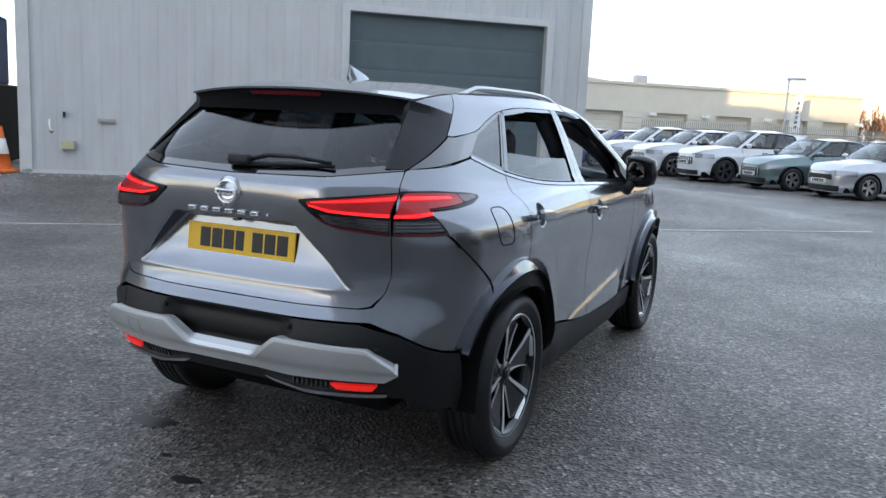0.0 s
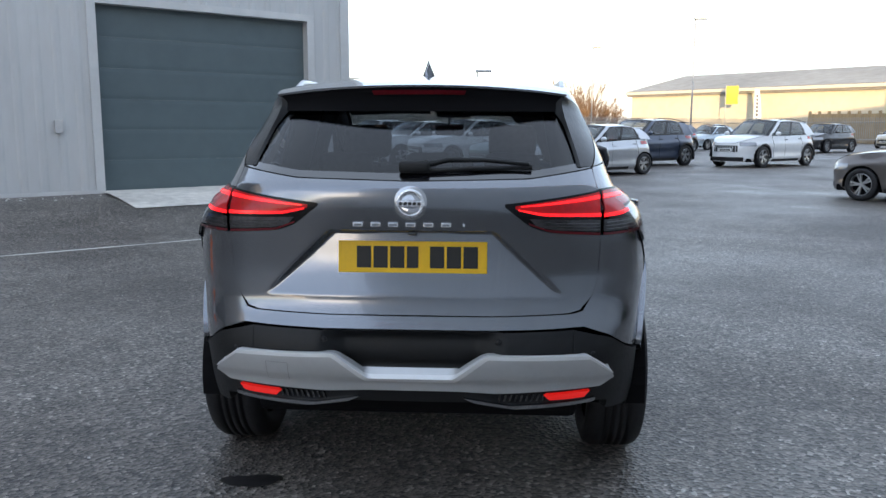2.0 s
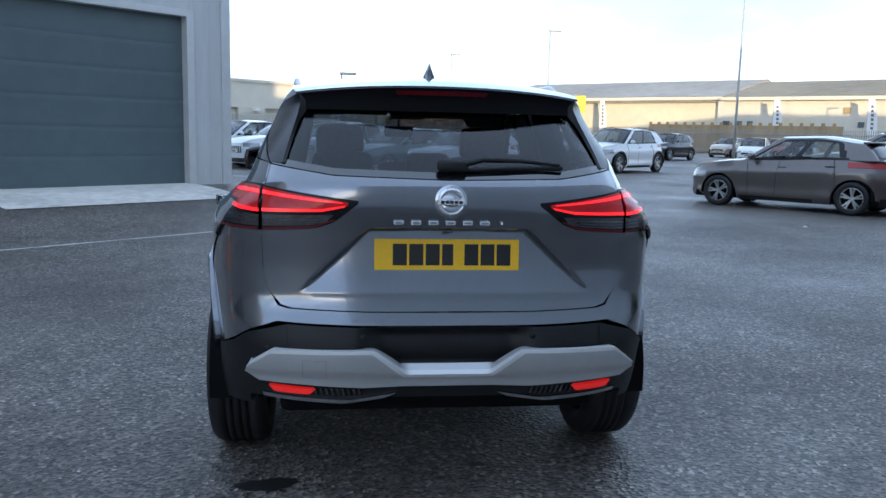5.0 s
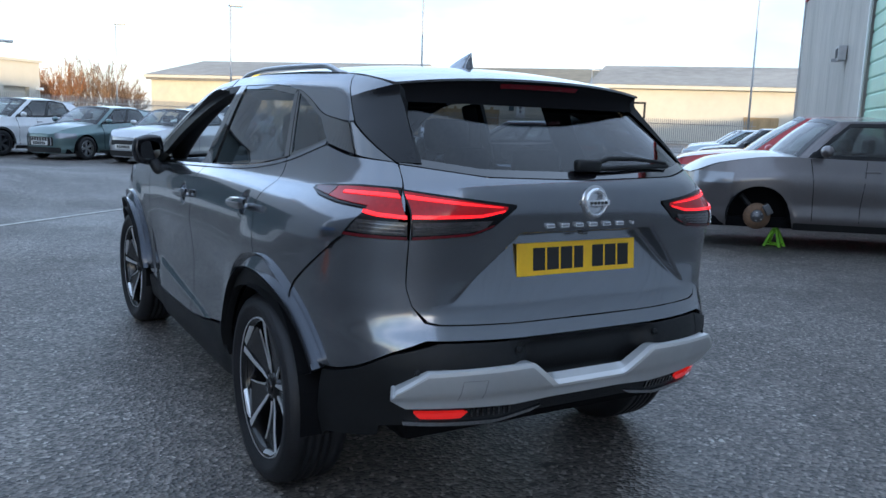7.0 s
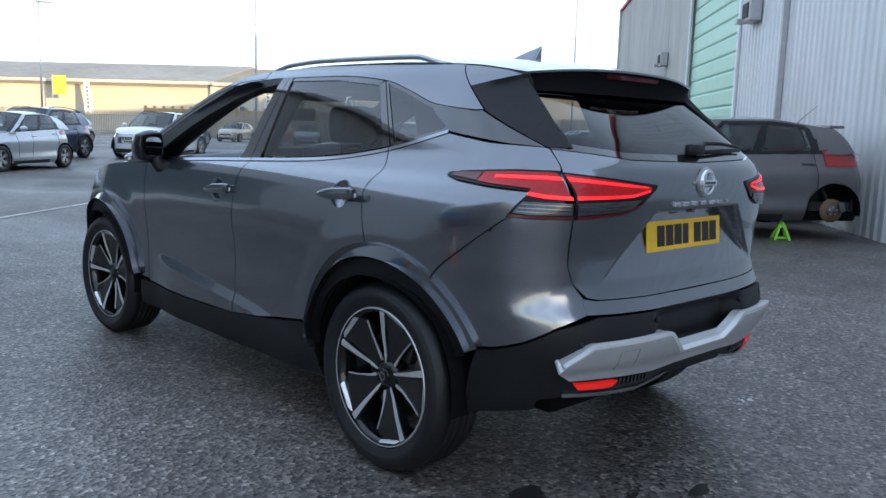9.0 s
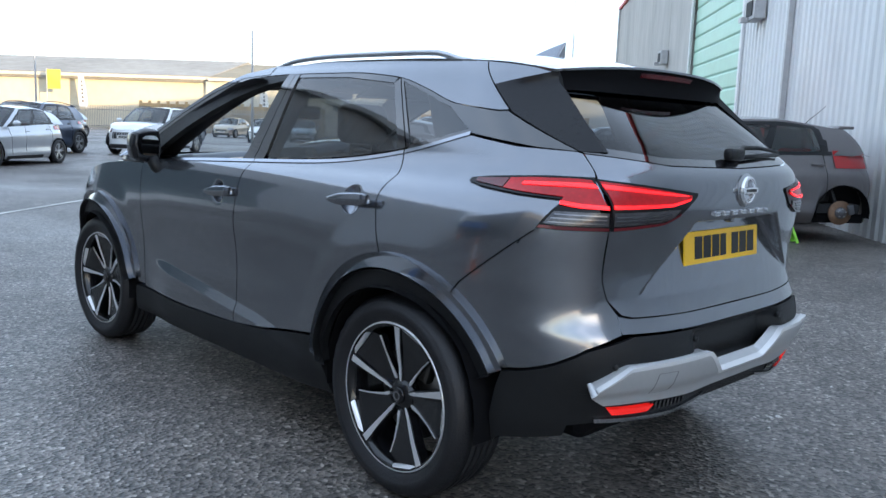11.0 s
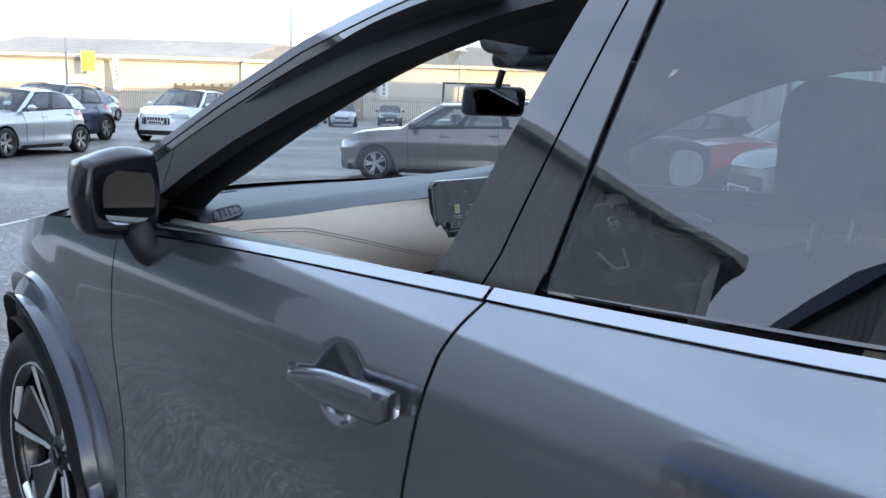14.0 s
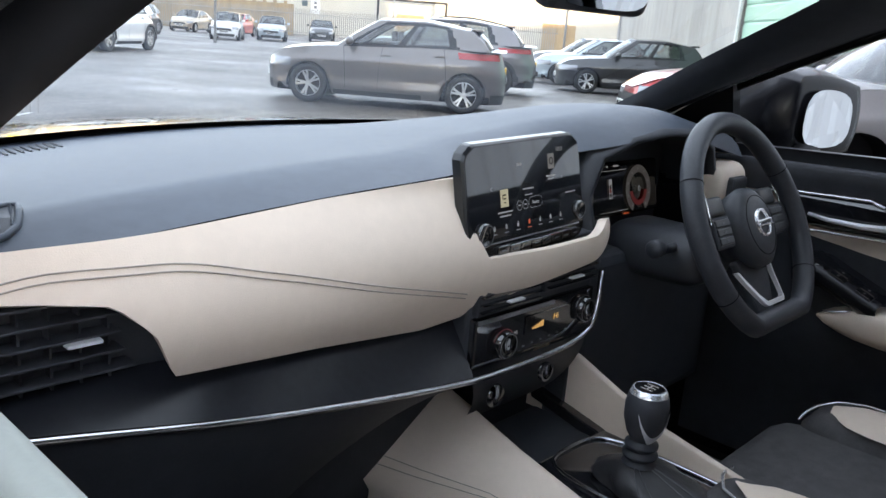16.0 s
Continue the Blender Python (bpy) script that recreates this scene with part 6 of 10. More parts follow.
def simple_wheel(r, w, alloy, spokes=5, off=False):
    """Wheel round the x axis, its outside towards +x."""
    o = empty("wheel")
    if off:
        V, F = lathe([(0.0, 0.05), (0.0, 0.155), (0.022, 0.155), (0.022, 0.05)], 32)
        mesh("brake_disc", V, F, M_RUSTDISC, o, "bare rusty brake disc", True)
        V, F = lathe([(0.022, 0.075), (0.055, 0.07), (0.06, 0.03), (0.07, 0.0)], 24)
        mesh("wheel_hub", V, F, M_ALLOYDK, o, "", True)
        for k in range(5):
            t = 2 * math.pi * k / 5
            V, F = tube([(0.05, 0.052 * math.cos(t), 0.052 * math.sin(t)), (0.075, 0.052 * math.cos(t), 0.052 * math.sin(t))], 0.008, 6)
            mesh("wheel_stud", V, F, M_ALLOY, o)
        part("brake_caliper", box_bm(-0.03, 0.10, -0.06, 0.05, 0.18, 0.07, 0.012), M_ALLOYDK, o)
        V, F = tube([(-0.06, 0.02, 0.0), (-0.06, -0.02, 0.30)], 0.028, 8)
        mesh("damper_strut", V, F, M_BLKPL, o, "", True)
        return o
    h = w / 2
    rr = r * 0.68
    V, F = lathe([(-h, rr), (-h, r * 0.90), (-h * 0.8, r), (h * 0.8, r), (h, r * 0.92), (h * 0.98, rr * 1.06), (h * 0.85, rr)], 40)
    mesh("tyre", V, F, M_TYRE, o, "", True)
    V, F = lathe([(-h * 0.6, rr), (h * 0.5, rr * 0.95), (h * 0.88, rr * 1.0), (h * 0.9, rr * 0.95)], 40)
    mesh("rim", V, F, alloy, o, "", True)
    V, F = lathe([(h * 0.15, 0.0), (h * 0.15, rr * 0.93)], 24)
    mesh("rim_back", V, F, M_SEAM, o)
    parts = [lathe([(h * 0.3, rr * 0.24), (h * 0.62, rr * 0.22), (h * 0.66, 0.0)], 16)]
    for k in range(spokes):
        t = 2 * math.pi * k / spokes
        for dt, wd in ((-0.17, 0.055), (0.17, 0.055)):
            c, s = math.cos(t + dt), math.sin(t + dt)
            c0, s0 = math.cos(t + dt * 0.3), math.sin(t + dt * 0.3)
            vv = []
            for rad, cc, ss, xx in ((rr * 0.15, c0, s0, h * 0.62), (rr * 0.97, c, s, h * 0.80)):
                for d, dx in ((-wd * r * 0.9, 0), (wd * r * 0.9, 0), (wd * r * 0.9, -h * 0.4), (-wd * r * 0.9, -h * 0.4)):
                    vv.append((xx + dx, rad * cc - d * ss, rad * ss + d * cc))
            parts.append((vv, [(0, 3, 2, 1), (4, 5, 6, 7), (0, 1, 5, 4), (1, 2, 6, 5), (2, 3, 7, 6), (3, 0, 4, 7)]))
    mesh("spoke_star", *merge(*parts), alloy, o)
    return o


def parked_car(name, label, m, paint_m, L=4.05, W=1.73, H=1.46, wb=2.58, fo=0.80, clear=0.17, belt=(0.93, 1.02), hood=(0.70, 0.95), ws=(0.95, 0.12), roof_end=-1.35, rear=(-1.72, 0.02),
               r=0.31, alloy=None, suv=False, group="parked cars", off=(), rails=False, spokes=5, grille='bar', tail_z=0.86, tail_tall=0.10, boot=0.0, antenna=False):
    """A car standing round the origin, nose towards +y. ws: where the windscreen meets bonnet and roof; rear: where the rear window meets body, and its lean."""
    car = empty(name, m, label, "car", group)
    alloy = alloy or M_ALLOY
    yf, yr = wb / 2 + fo, wb / 2 + fo - L
    axles = (-wb / 2, wb / 2)
    arch = r + 0.045
    half = W / 2
    yc = (yf + yr) / 2

    def top_z(y):
        return spline([(yr, belt[1] - 0.02 + boot), (yr * 0.6, belt[1]), (0.0, (belt[0] + belt[1]) / 2), (ws[0], hood[1]), (yf - 0.35, hood[0] + (hood[1] - hood[0]) * 0.62), (yf - 0.02, hood[0])], y)

    def width(z, y):
        k = (z - clear) / max(0.3, top_z(y) - clear)
        return half * spline([(0, 0.92), (0.10, 0.975), (0.17, 0.992), (0.24, 0.985), (0.32, 0.972), (0.56, 0.995), (0.70, 1.0), (0.745, 0.988), (0.78, 0.970), (1.0, 0.905)], k)

    p = 3.6

    def outline(t, z):
        """t: 0 tail middle, pi/2 right flank, pi nose, 3pi/2 left."""
        s, c = math.sin(t), -math.cos(t)
        rad = 1 / (abs(s) ** p + abs(c) ** p) ** (1 / p)
        k = (z - clear) / 0.8
        lf = (yf - yc) * (1 - 0.07 * max(0, k - 0.50) ** 1.4 - 0.05 * max(0, 0.25 - k))
        lr = (yc - yr) * (1 - 0.13 * max(0, k - 0.62) - 0.06 * max(0, 0.28 - k))
        y = yc + rad * c * (lf if c > 0 else lr)
        return Vector((width(z, y) * rad * s, y, z))

    # parameters spaced evenly round the plan
    raw = [outline(2 * math.pi * i / 720, 0.6) for i in range(721)]
    acc = [0]
    for a, b in zip(raw[:-1], raw[1:]):
        acc.append(acc[-1] + (b - a).length)
    n = 220
    T, i = [], 0
    for k in range(n):
        d = acc[-1] * k / n
        while acc[i + 1] < d:
            i += 1
        T.append(2 * math.pi * (i + (d - acc[i]) / (acc[i + 1] - acc[i])) / 720)

    def low(y, x):
        z = clear
        if abs(x) > half * 0.6:
            for a in axles:
                d = abs(y - a)
                if d < arch:
                    z = max(z, r + math.sqrt(arch * arch - d * d))
        return z

    def col_z(t, k, k1=1.0, k0=0.0):
        q = outline(t, 0.6)
        lo, hi = low(q.y, q.x), top_z(q.y)
        return lo + (hi - lo) * (k0 + (k1 - k0) * k)

    rows = 19
    V, F = [], []
    for t in T:
        for j in range(rows):
            V.append(outline(t, col_z(t, j / (rows - 1))))
    for a in range(n):
        b = (a + 1) % n
        for j in range(rows - 1):
            F.append((a * rows + j, b * rows + j, b * rows + j + 1, a * rows + j + 1))
    # bonnet and deck: strips across
    o = len(V)
    m2 = 11
    ys = [yr + 0.03 + (yf - yr - 0.06) * i / 40 for i in range(41)]
    for y in ys:
        z = top_z(y)
        c = (y - yc) / ((yf - yc) if y > yc else (yc - yr))
        w = width(z, y) * max(0.02, 1 - abs(c) ** p) ** (1 / p)
        for k in range(m2):
            s = -1 + 2 * k / (m2 - 1)
            V.append((s * w, y, z + 0.05 * (1 - s * s) * sstep(yf, yf - 0.3, y)))
    for i in range(40):
        if rear[0] + 0.12 < ys[i] and ys[i + 1] < ws[0] - 0.25:
            continue                              # open under the cabin
        for k in range(m2 - 1):
            F.append((o + i * m2 + k, o + i * m2 + k + 1, o + (i + 1) * m2 + k + 1, o + (i + 1) * m2 + k))
    body = mesh("body", V, F, paint_m, car, "", True)
    part("cabin_floor", box_bm(-half * 0.86, rear[0] + 0.1, clear + 0.13, half * 0.86, ws[0] - 0.2, clear + 0.25), M_CARSEAT, car)

    # greenhouse: base loop and roof loop
    rt, re = ws[1], roof_end
    half_t = half * 0.70
    half_b = half * 0.895
    NS, NA = 16, 8
    base, top = [], []

    def crown(y):
        return H - 0.05 * sstep(-0.3, 1.0, abs(y - (rt + re) / 2) / (rt - re)) - 0.075 * sstep(rt - 0.7, re, y)
    for i in range(NA + 1):                       # windscreen, left to right
        s = -1 + 2 * i / NA
        y = ws[0] - 0.16 * s * s
        base.append(Vector((s * half_b * 0.97, y, top_z(y) - 0.02)))
        yy = rt - 0.07 * s * s
        top.append(Vector((s * half_t, yy, crown(yy) - 0.045 * s * s)))
    for i in range(1, NS):                        # right flank to the back
        k = i / NS
        y = ws[0] - 0.16 + (rear[0] + 0.10 - ws[0] + 0.16) * k
        base.append(Vector((half_b * (1 - 0.05 * sstep(0.6, 1, k)), y, top_z(y) - 0.01)))
        yy = rt - 0.07 + (re + 0.07 - rt + 0.07) * k
        top.append(Vector((half_t * (1 - 0.06 * sstep(0.6, 1, k)), yy, crown(yy) - 0.045)))
    for i in range(NA + 1):
        s = 1 - 2 * i / NA
        y = rear[0] + 0.10 * s * s
        base.append(Vector((s * half_b * 0.95, y, top_z(y) + rear[1])))
        yy = re + 0.07 * s * s
        top.append(Vector((s * half_t * 0.94, yy, crown(yy) - 0.045 * s * s)))
    for i in range(1, NS):
        k = 1 - i / NS
        y = ws[0] - 0.16 + (rear[0] + 0.10 - ws[0] + 0.16) * k
        base.append(Vector((-half_b * (1 - 0.05 * sstep(0.6, 1, k)), y, top_z(y) - 0.01)))
        yy = rt - 0.07 + (re + 0.07 - rt + 0.07) * k
        top.append(Vector((-half_t * (1 - 0.06 * sstep(0.6, 1, k)), yy, crown(yy) - 0.045)))
    cnt = len(base)

    def gh(i, k, out=0.0):
        i0 = int(math.floor(i)) % cnt
        f = i - math.floor(i)
        b = base[i0].lerp(base[(i0 + 1) % cnt], f)
        t = top[i0].lerp(top[(i0 + 1) % cnt], f)
        q = b.lerp(t, k)
        c = Vector((0, max(min(q.y, 0.2), -0.6), 0.9))
        d = (q - c).normalized()
        return q + d * (0.030 * math.sin(math.pi * k) + out)
    # the openings: from column, to column, from height, to height, and how far both ends lean
    r0, b0, l0 = NA, NA + NS, 2 * NA + NS
    PANES = [("windscreen", 0.35, NA - 0.35, 0.03, 0.93, 0.0, 0.0), ("side_window", r0 + 1.0, r0 + 6.6, 0.06, 0.88, 0.6, 0.0), ("side_window", r0 + 6.95, r0 + 12.2, 0.06, 0.88, 0.0, -0.6),
             ("rear_window", b0 + 0.9, b0 + NA - 0.9, 0.10, 0.92, 0.0, 0.0), ("side_window", l0 + NS - 12.2, l0 + NS - 6.95, 0.06, 0.88, 0.6, 0.0), ("side_window", l0 + NS - 6.6, l0 + NS - 1.0, 0.06, 0.88, 0.0, -0.6)]
    BANDS = [(r0 + 0.7, r0 + 12.9, 0.02, 0.93, 0.7, -0.8), (l0 + NS - 12.9, l0 + NS - 0.7, 0.02, 0.93, 0.8, -0.7)]

    def inside(i, k, i0, i1, k0, k1, s0, s1):
        f = (k - k0) / (k1 - k0)
        return 0 < f < 1 and i0 + s0 * f < i < i1 + s1 * f
    R, SUB = 16, 3
    V, F, FM = [], [], []
    nc = cnt * SUB
    for i in range(nc):
        for j in range(R + 1):
            V.append(gh(i / SUB, j / R))
    for i in range(nc):
        b = (i + 1) % nc
        for j in range(R):
            ci, ck = (i + 0.5) / SUB, (j + 0.5) / R
            if any(inside(ci, ck, *p[1:]) for p in PANES):
                continue
            F.append((i * (R + 1) + j, i * (R + 1) + j + 1, b * (R + 1) + j + 1, b * (R + 1) + j))
            FM.append(1 if any(inside(ci, ck, *p) for p in BANDS) else 0)
    o = len(V)
    for i in range(13):                           # roof skin
        y = rt + (re - rt) * i / 12
        k = i / 12
        for j in range(9):
            s = -1 + 2 * j / 8
            yy = y + (0.07 * s * s * (1 if k > 0.5 else -1)) * (abs(k - 0.5) * 2) ** 4
            V.append((s * half_t * (1 - 0.06 * sstep(0.6, 1, k)), yy, crown(yy) - 0.045 * s * s + 0.002))
    for i in range(12):
        for j in range(8):
            F.append((o + i * 9 + j, o + (i + 1) * 9 + j, o + (i + 1) * 9 + j + 1, o + i * 9 + j + 1))
            FM.append(0)
    mesh("cabin", V, F, paint_m, car, "", True, [paint_m, M_PILLAR], FM)

    for nm, i0, i1, k0, k1, s0, s1 in PANES:
        def at_pane(fi, fk, out, grow=0.0):
            k = k0 + (k1 - k0) * fk
            ia, ib = i0 + s0 * fk, i1 + s1 * fk
            return gh((ia + (ib - ia) * fi) % cnt, k, out)
        V, F = [], []
        a = 14
        for i in range(a + 1):
            for j in range(6):
                V.append(at_pane(i / a, j / 5, 0.004))
        for i in range(a):
            for j in range(5):
                F.append((i * 6 + j, i * 6 + j + 1, (i + 1) * 6 + j + 1, (i + 1) * 6 + j))
        pn = mesh(nm, V, F, M_CARGLASS if nm != "rear_window" else M_CARGLASSD, car, "", True)
        # black rubber round the pane
        loop = [(i / a, 0.0) for i in range(a)] + [(1.0, j / 6) for j in range(6)] + [(1 - i / a, 1.0) for i in range(a)] + [(0.0, 1 - j / 6) for j in range(6)]
        V, F = [], []
        wi, wk = 0.26 / (i1 - i0), 0.055 / (k1 - k0)
        for fi, fk in loop:
            for w_ in (-1.0, 1.0):
                V.append(at_pane(fi + w_ * wi * (fi * 2 - 1) * (1 if fi in (0.0, 1.0) else 0.6), fk + w_ * wk * (fk * 2 - 1) * (1 if fk in (0.0, 1.0) else 0.6), 0.007))
        m_ = len(loop)
        F = [(2 * q, 2 * q + 1, (2 * q + 3) % (2 * m_), (2 * q + 2) % (2 * m_)) for q in range(m_)]
        mesh("window_rubber", V, F, M_PILLAR, pn)
    # seats and dashboard, seen through the glass
    for s in (1, -1):
        st = part("front_seat", box_bm(s * half * 0.42 - 0.22, 0.02 - 0.10, clear + 0.25, s * half * 0.42 + 0.22, 0.02 + 0.06, min(H - 0.42, 1.06), 0.05, 2), M_CARSEAT, car, "", True)
        part("headrest", box_bm(s * half * 0.42 - 0.12, -0.10, min(H - 0.40, 1.08), s * half * 0.42 + 0.12, -0.01, min(H - 0.40, 1.08) + 0.17, 0.035, 2), M_CARSEAT, st, "", True)
    part("rear_bench", box_bm(-half * 0.72, rear[0] + 0.42, clear + 0.25, half * 0.72, rear[0] + 0.58, belt[1] - 0.03, 0.05, 2), M_CARSEAT, car, "", True)
    part("dashboard", box_bm(-half * 0.80, ws[0] - 0.62, belt[0] - 0.40, half * 0.80, ws[0] - 0.22, belt[0] - 0.03, 0.05, 2), M_CARSEAT, car, "", True)

    # skin patches on the lower body
    def patch(nm, t0, t1, k0, k1, material, out=0.008, lab="", na=16, nr=4, abs_z=None):
        V, F = [], []
        for i in range(na + 1):
            t = t0 + (t1 - t0) * i / na
            for j in range(nr + 1):
                if abs_z:
                    z = abs_z[0] + (abs_z[1] - abs_z[0]) * j / nr
                else:
                    z = col_z(t, k0 + (k1 - k0) * j / nr)
                q = outline(t, z)
                d = Vector((q.x, q.y - min(max(q.y, yr + half), yf - half), 0)).normalized()
                V.append(q + d * out)
        for i in range(na):
            for j in range(nr):
                F.append((i * (nr + 1) + j, (i + 1) * (nr + 1) + j, (i + 1) * (nr + 1) + j + 1, i * (nr + 1) + j + 1))
        return mesh(nm, V, F, material, car, lab, True)

    nose, pi = math.pi, math.pi
    for s in (1, -1):
        patch("headlamp", nose - s * 0.52, nose - s * 0.86, 0, 0, M_HEADL, 0.010, "", 12, 3, (hood[0] - 0.10, hood[0] + 0.03))
        patch("tail_lamp", s * 0.50, s * 0.98, 0, 0, M_TAILR, 0.010, "red tail lamp", 10, 3, (tail_z + 0.02, tail_z + 0.02 + tail_tall))
        patch("side_sill", s * 1.25, s * 1.95, 0.0, 0.10, M_BLKPL, 0.004, "", 30, 2)
    gz = (hood[0] - 0.30, hood[0] - 0.08) if grille == 'big' else (hood[0] - 0.20, hood[0] - 0.07)
    patch("grille", nose - 0.46, nose + 0.46, 0, 0, M_BLKPL, 0.008, "black front grille", 14, 3, gz)
    if grille == 'big':
        for k in range(9):
            t = nose - 0.40 + 0.1 * k
            patch("grille_bar", t - 0.012, t + 0.012, 0, 0, M_ALLOY, 0.014, "", 1, 3, (gz[0] + 0.01, gz[1] - 0.01))
    patch("lower_intake", nose - 0.62, nose + 0.62, 0, 0, M_BLKPL, 0.006, "", 16, 2, (clear + 0.02, clear + 0.16))
    patch("rear_apron", -0.7, 0.7, 0, 0, M_BLKPL, 0.006, "", 16, 2, (clear + 0.0, clear + 0.16))
    if suv:
        for a in axles:
            for s in (1, -1):
                V, F = [], []
                for i in range(21):
                    t = radians(-4 + 188 * i / 20)
                    for rad, xo in ((arch - 0.005, 0.012), (arch + 0.055, 0.010), (arch - 0.005, -0.05)):
                        V.append((s * (half * 0.985 + xo), a + rad * math.cos(t), r + rad * math.sin(t)))
                for i in range(20):
                    F += [(3 * i, 3 * i + 3, 3 * i + 4, 3 * i + 1), (3 * i, 3 * i + 2, 3 * i + 5, 3 * i + 3)]
                mesh("arch_trim", V, F, M_BLKPL, car)
    q = outline(nose, hood[0] - 0.24)
    pl = part("front_plate", box_bm(-0.26, q.y - 0.005, hood[0] - 0.29, 0.26, q.y + 0.022, hood[0] - 0.18, 0.004), M_PLATEW, car, "white number plate with plain bars")
    for k in range(7):
        x = -0.205 + 0.06 * k
        part("plate_bar", box_bm(x, q.y + 0.0225, hood[0] - 0.272, x + 0.045, q.y + 0.0235, hood[0] - 0.198), M_PRINT, pl)
    q = outline(0, 0.75)
    pl = part("rear_plate", box_bm(-0.26, q.y - 0.022, 0.66, 0.26, q.y + 0.01, 0.77, 0.004), M_PLATE, car, "yellow number plate with plain bars")
    for k in range(7):
        x = -0.205 + 0.06 * k
        part("plate_bar", box_bm(x, q.y - 0.0235, 0.678, x + 0.045, q.y - 0.0225, 0.752), M_PRINT, pl)
    for s in (1, -1):
        y = ws[0] - 0.42
        bm = bmesh.new()
        bmesh.ops.create_uvsphere(bm, u_segments=14, v_segments=8, radius=1)
        for v in bm.verts:
            v.co = Vector((s * (half + 0.075 + v.co.x * 0.10), y + v.co.y * 0.07, top_z(y) + 0.085 + v.co.z * 0.07))
        part("door_mirror", bm, paint_m, car, "", True)
        for yy in (0.02, -0.86):
            z = top_z(yy) - 0.13
            q = width(z, yy)
            part("door_handle", box_bm(s * q - 0.012, yy - 0.09, z - 0.012, s * q + 0.020, yy + 0.09, z + 0.014, 0.006), paint_m if not suv else M_BLKPL, car)
        # door shut lines as fine dark beads
        for ya, yb in ((ws[0] - 0.35, ws[0] - 0.30), (0.13, 0.08), (-0.98, -0.92)):
            pts = []
            for k in range(9):
                y = ya + (yb - ya) * (k / 8) ** 2
                z0 = max(low(y, half) + 0.03, clear + 0.12)
                z = z0 + (top_z(y) - 0.01 - z0) * k / 8
                pts.append((s * (width(z, y) + 0.0005), y, z))
            V, F = tube(pts, 0.004, 4, False)
            mesh("door_gap", V, F, M_SEAM, car)
        if rails:
            pts = [(s * half_t * 0.97, rt - 0.15 + (re + 0.25 - rt) * k / 10, crown(rt - 0.15 + (re + 0.25 - rt) * k / 10) - 0.02 + 0.035 * sstep(0, 1.5, min(k, 10 - k))) for k in range(11)]
            V, F = tube(pts, 0.014, 6)
            mesh("roof_rail", V, F, M_BLKPL, car, "", True)
        for ai, a in enumerate(axles):
            V, F = [], []
            for i in range(15):
                t = radians(-10 + 200 * i / 14)
                for x in (half - 0.30, half - 0.03):
                    V.append((s * x, a + (arch + 0.004) * math.cos(t), r + (arch + 0.004) * math.sin(t)))
            F = [(2 * i, 2 * i + 1, 2 * i + 3, 2 * i + 2) for i in range(14)] + [tuple(2 * i for i in range(15))]
            mesh("wheel_well", V, F, M_SEAM, car)
            w = simple_wheel(r, 0.20, alloy, spokes, (s, ai) in off)
            w.parent = car
            w.matrix_basis = pose(s * (half - 0.115), a, r, 17 * (ai + 1), 0, 0 if s > 0 else 180)
    part("underbody", box_bm(-half * 0.8, yr + 0.25, clear + 0.0, half * 0.8, yf - 0.25, clear + 0.12, 0.02), M_SEAM, car)
    # small rear spoiler over the glass
    z = crown(re)
    part("roof_spoiler", box_bm(-half_t * 0.86, re - 0.10, z - 0.035, half_t * 0.86, re + 0.10, z + 0.004, 0.012), paint_m, car, "", True)
    V, F = tube([(0.16, rear[0] - 0.02 + 0.02, top_z(rear[0]) + rear[1] + 0.03), (-0.30, rear[0] + 0.03, top_z(rear[0]) + rear[1] + 0.06)], 0.010, 5)
    mesh("rear_wiper", V, F, M_BLKPL, car, "", True)
    if antenna:
        V, F = tube([(0, re + 0.3, crown(re + 0.3)), (0, re + 0.02, crown(re) + 0.27)], 0.006, 5, True, 0.003)
        mesh("roof_aerial", V, F, M_BLKPL, car, "thin black whip aerial")
    return car


def stand(lf, heading, wb, W):
    """The pose of a car from where its left front wheel stands and the way it looks."""
    h = Vector((heading[0], heading[1], 0)).normalized()
    right = Vector((h.y, -h.x, 0))
    c = Vector((lf[0], lf[1], 0)) - h * (wb / 2) + right * (W / 2 - 0.10)
    return Matrix.Translation((c.x, c.y, ground_z(c.x, c.y))) @ Matrix.Rotation(math.atan2(-h.x, h.y), 4, 'Z')


HU, HN = (-0.77, -0.64), (-0.64, 0.77)
HATCH = dict(L=4.05, W=1.73, H=1.47, wb=2.58, fo=0.80, hood=(0.67, 0.93), belt=(0.92, 1.03), ws=(1.02, 0.20), roof_end=-1.42, rear=(-1.74, 0.0))
SUVK = dict(L=4.45, W=1.84, H=1.63, wb=2.67, fo=0.90, clear=0.19, belt=(1.02, 1.10), hood=(0.82, 1.06), ws=(1.10, 0.25), roof_end=-1.55, rear=(-1.92, 0.02), r=0.35, suv=True, tail_z=0.92)
BIG = dict(L=4.70, W=1.89, H=1.68, wb=2.80, fo=0.92, clear=0.20, belt=(1.05, 1.12), hood=(0.84, 1.08), ws=(1.18, 0.30), roof_end=-1.70, rear=(-2.02, 0.02), r=0.365, suv=True, rails=True, tail_z=0.95)


def put(name, label, lf, heading, paint_m, kind, **kw):
    d = dict(kind)
    d.update(kw)
    return parked_car(name, label, stand(lf, heading, d["wb"], d["W"]), paint_m, **d)


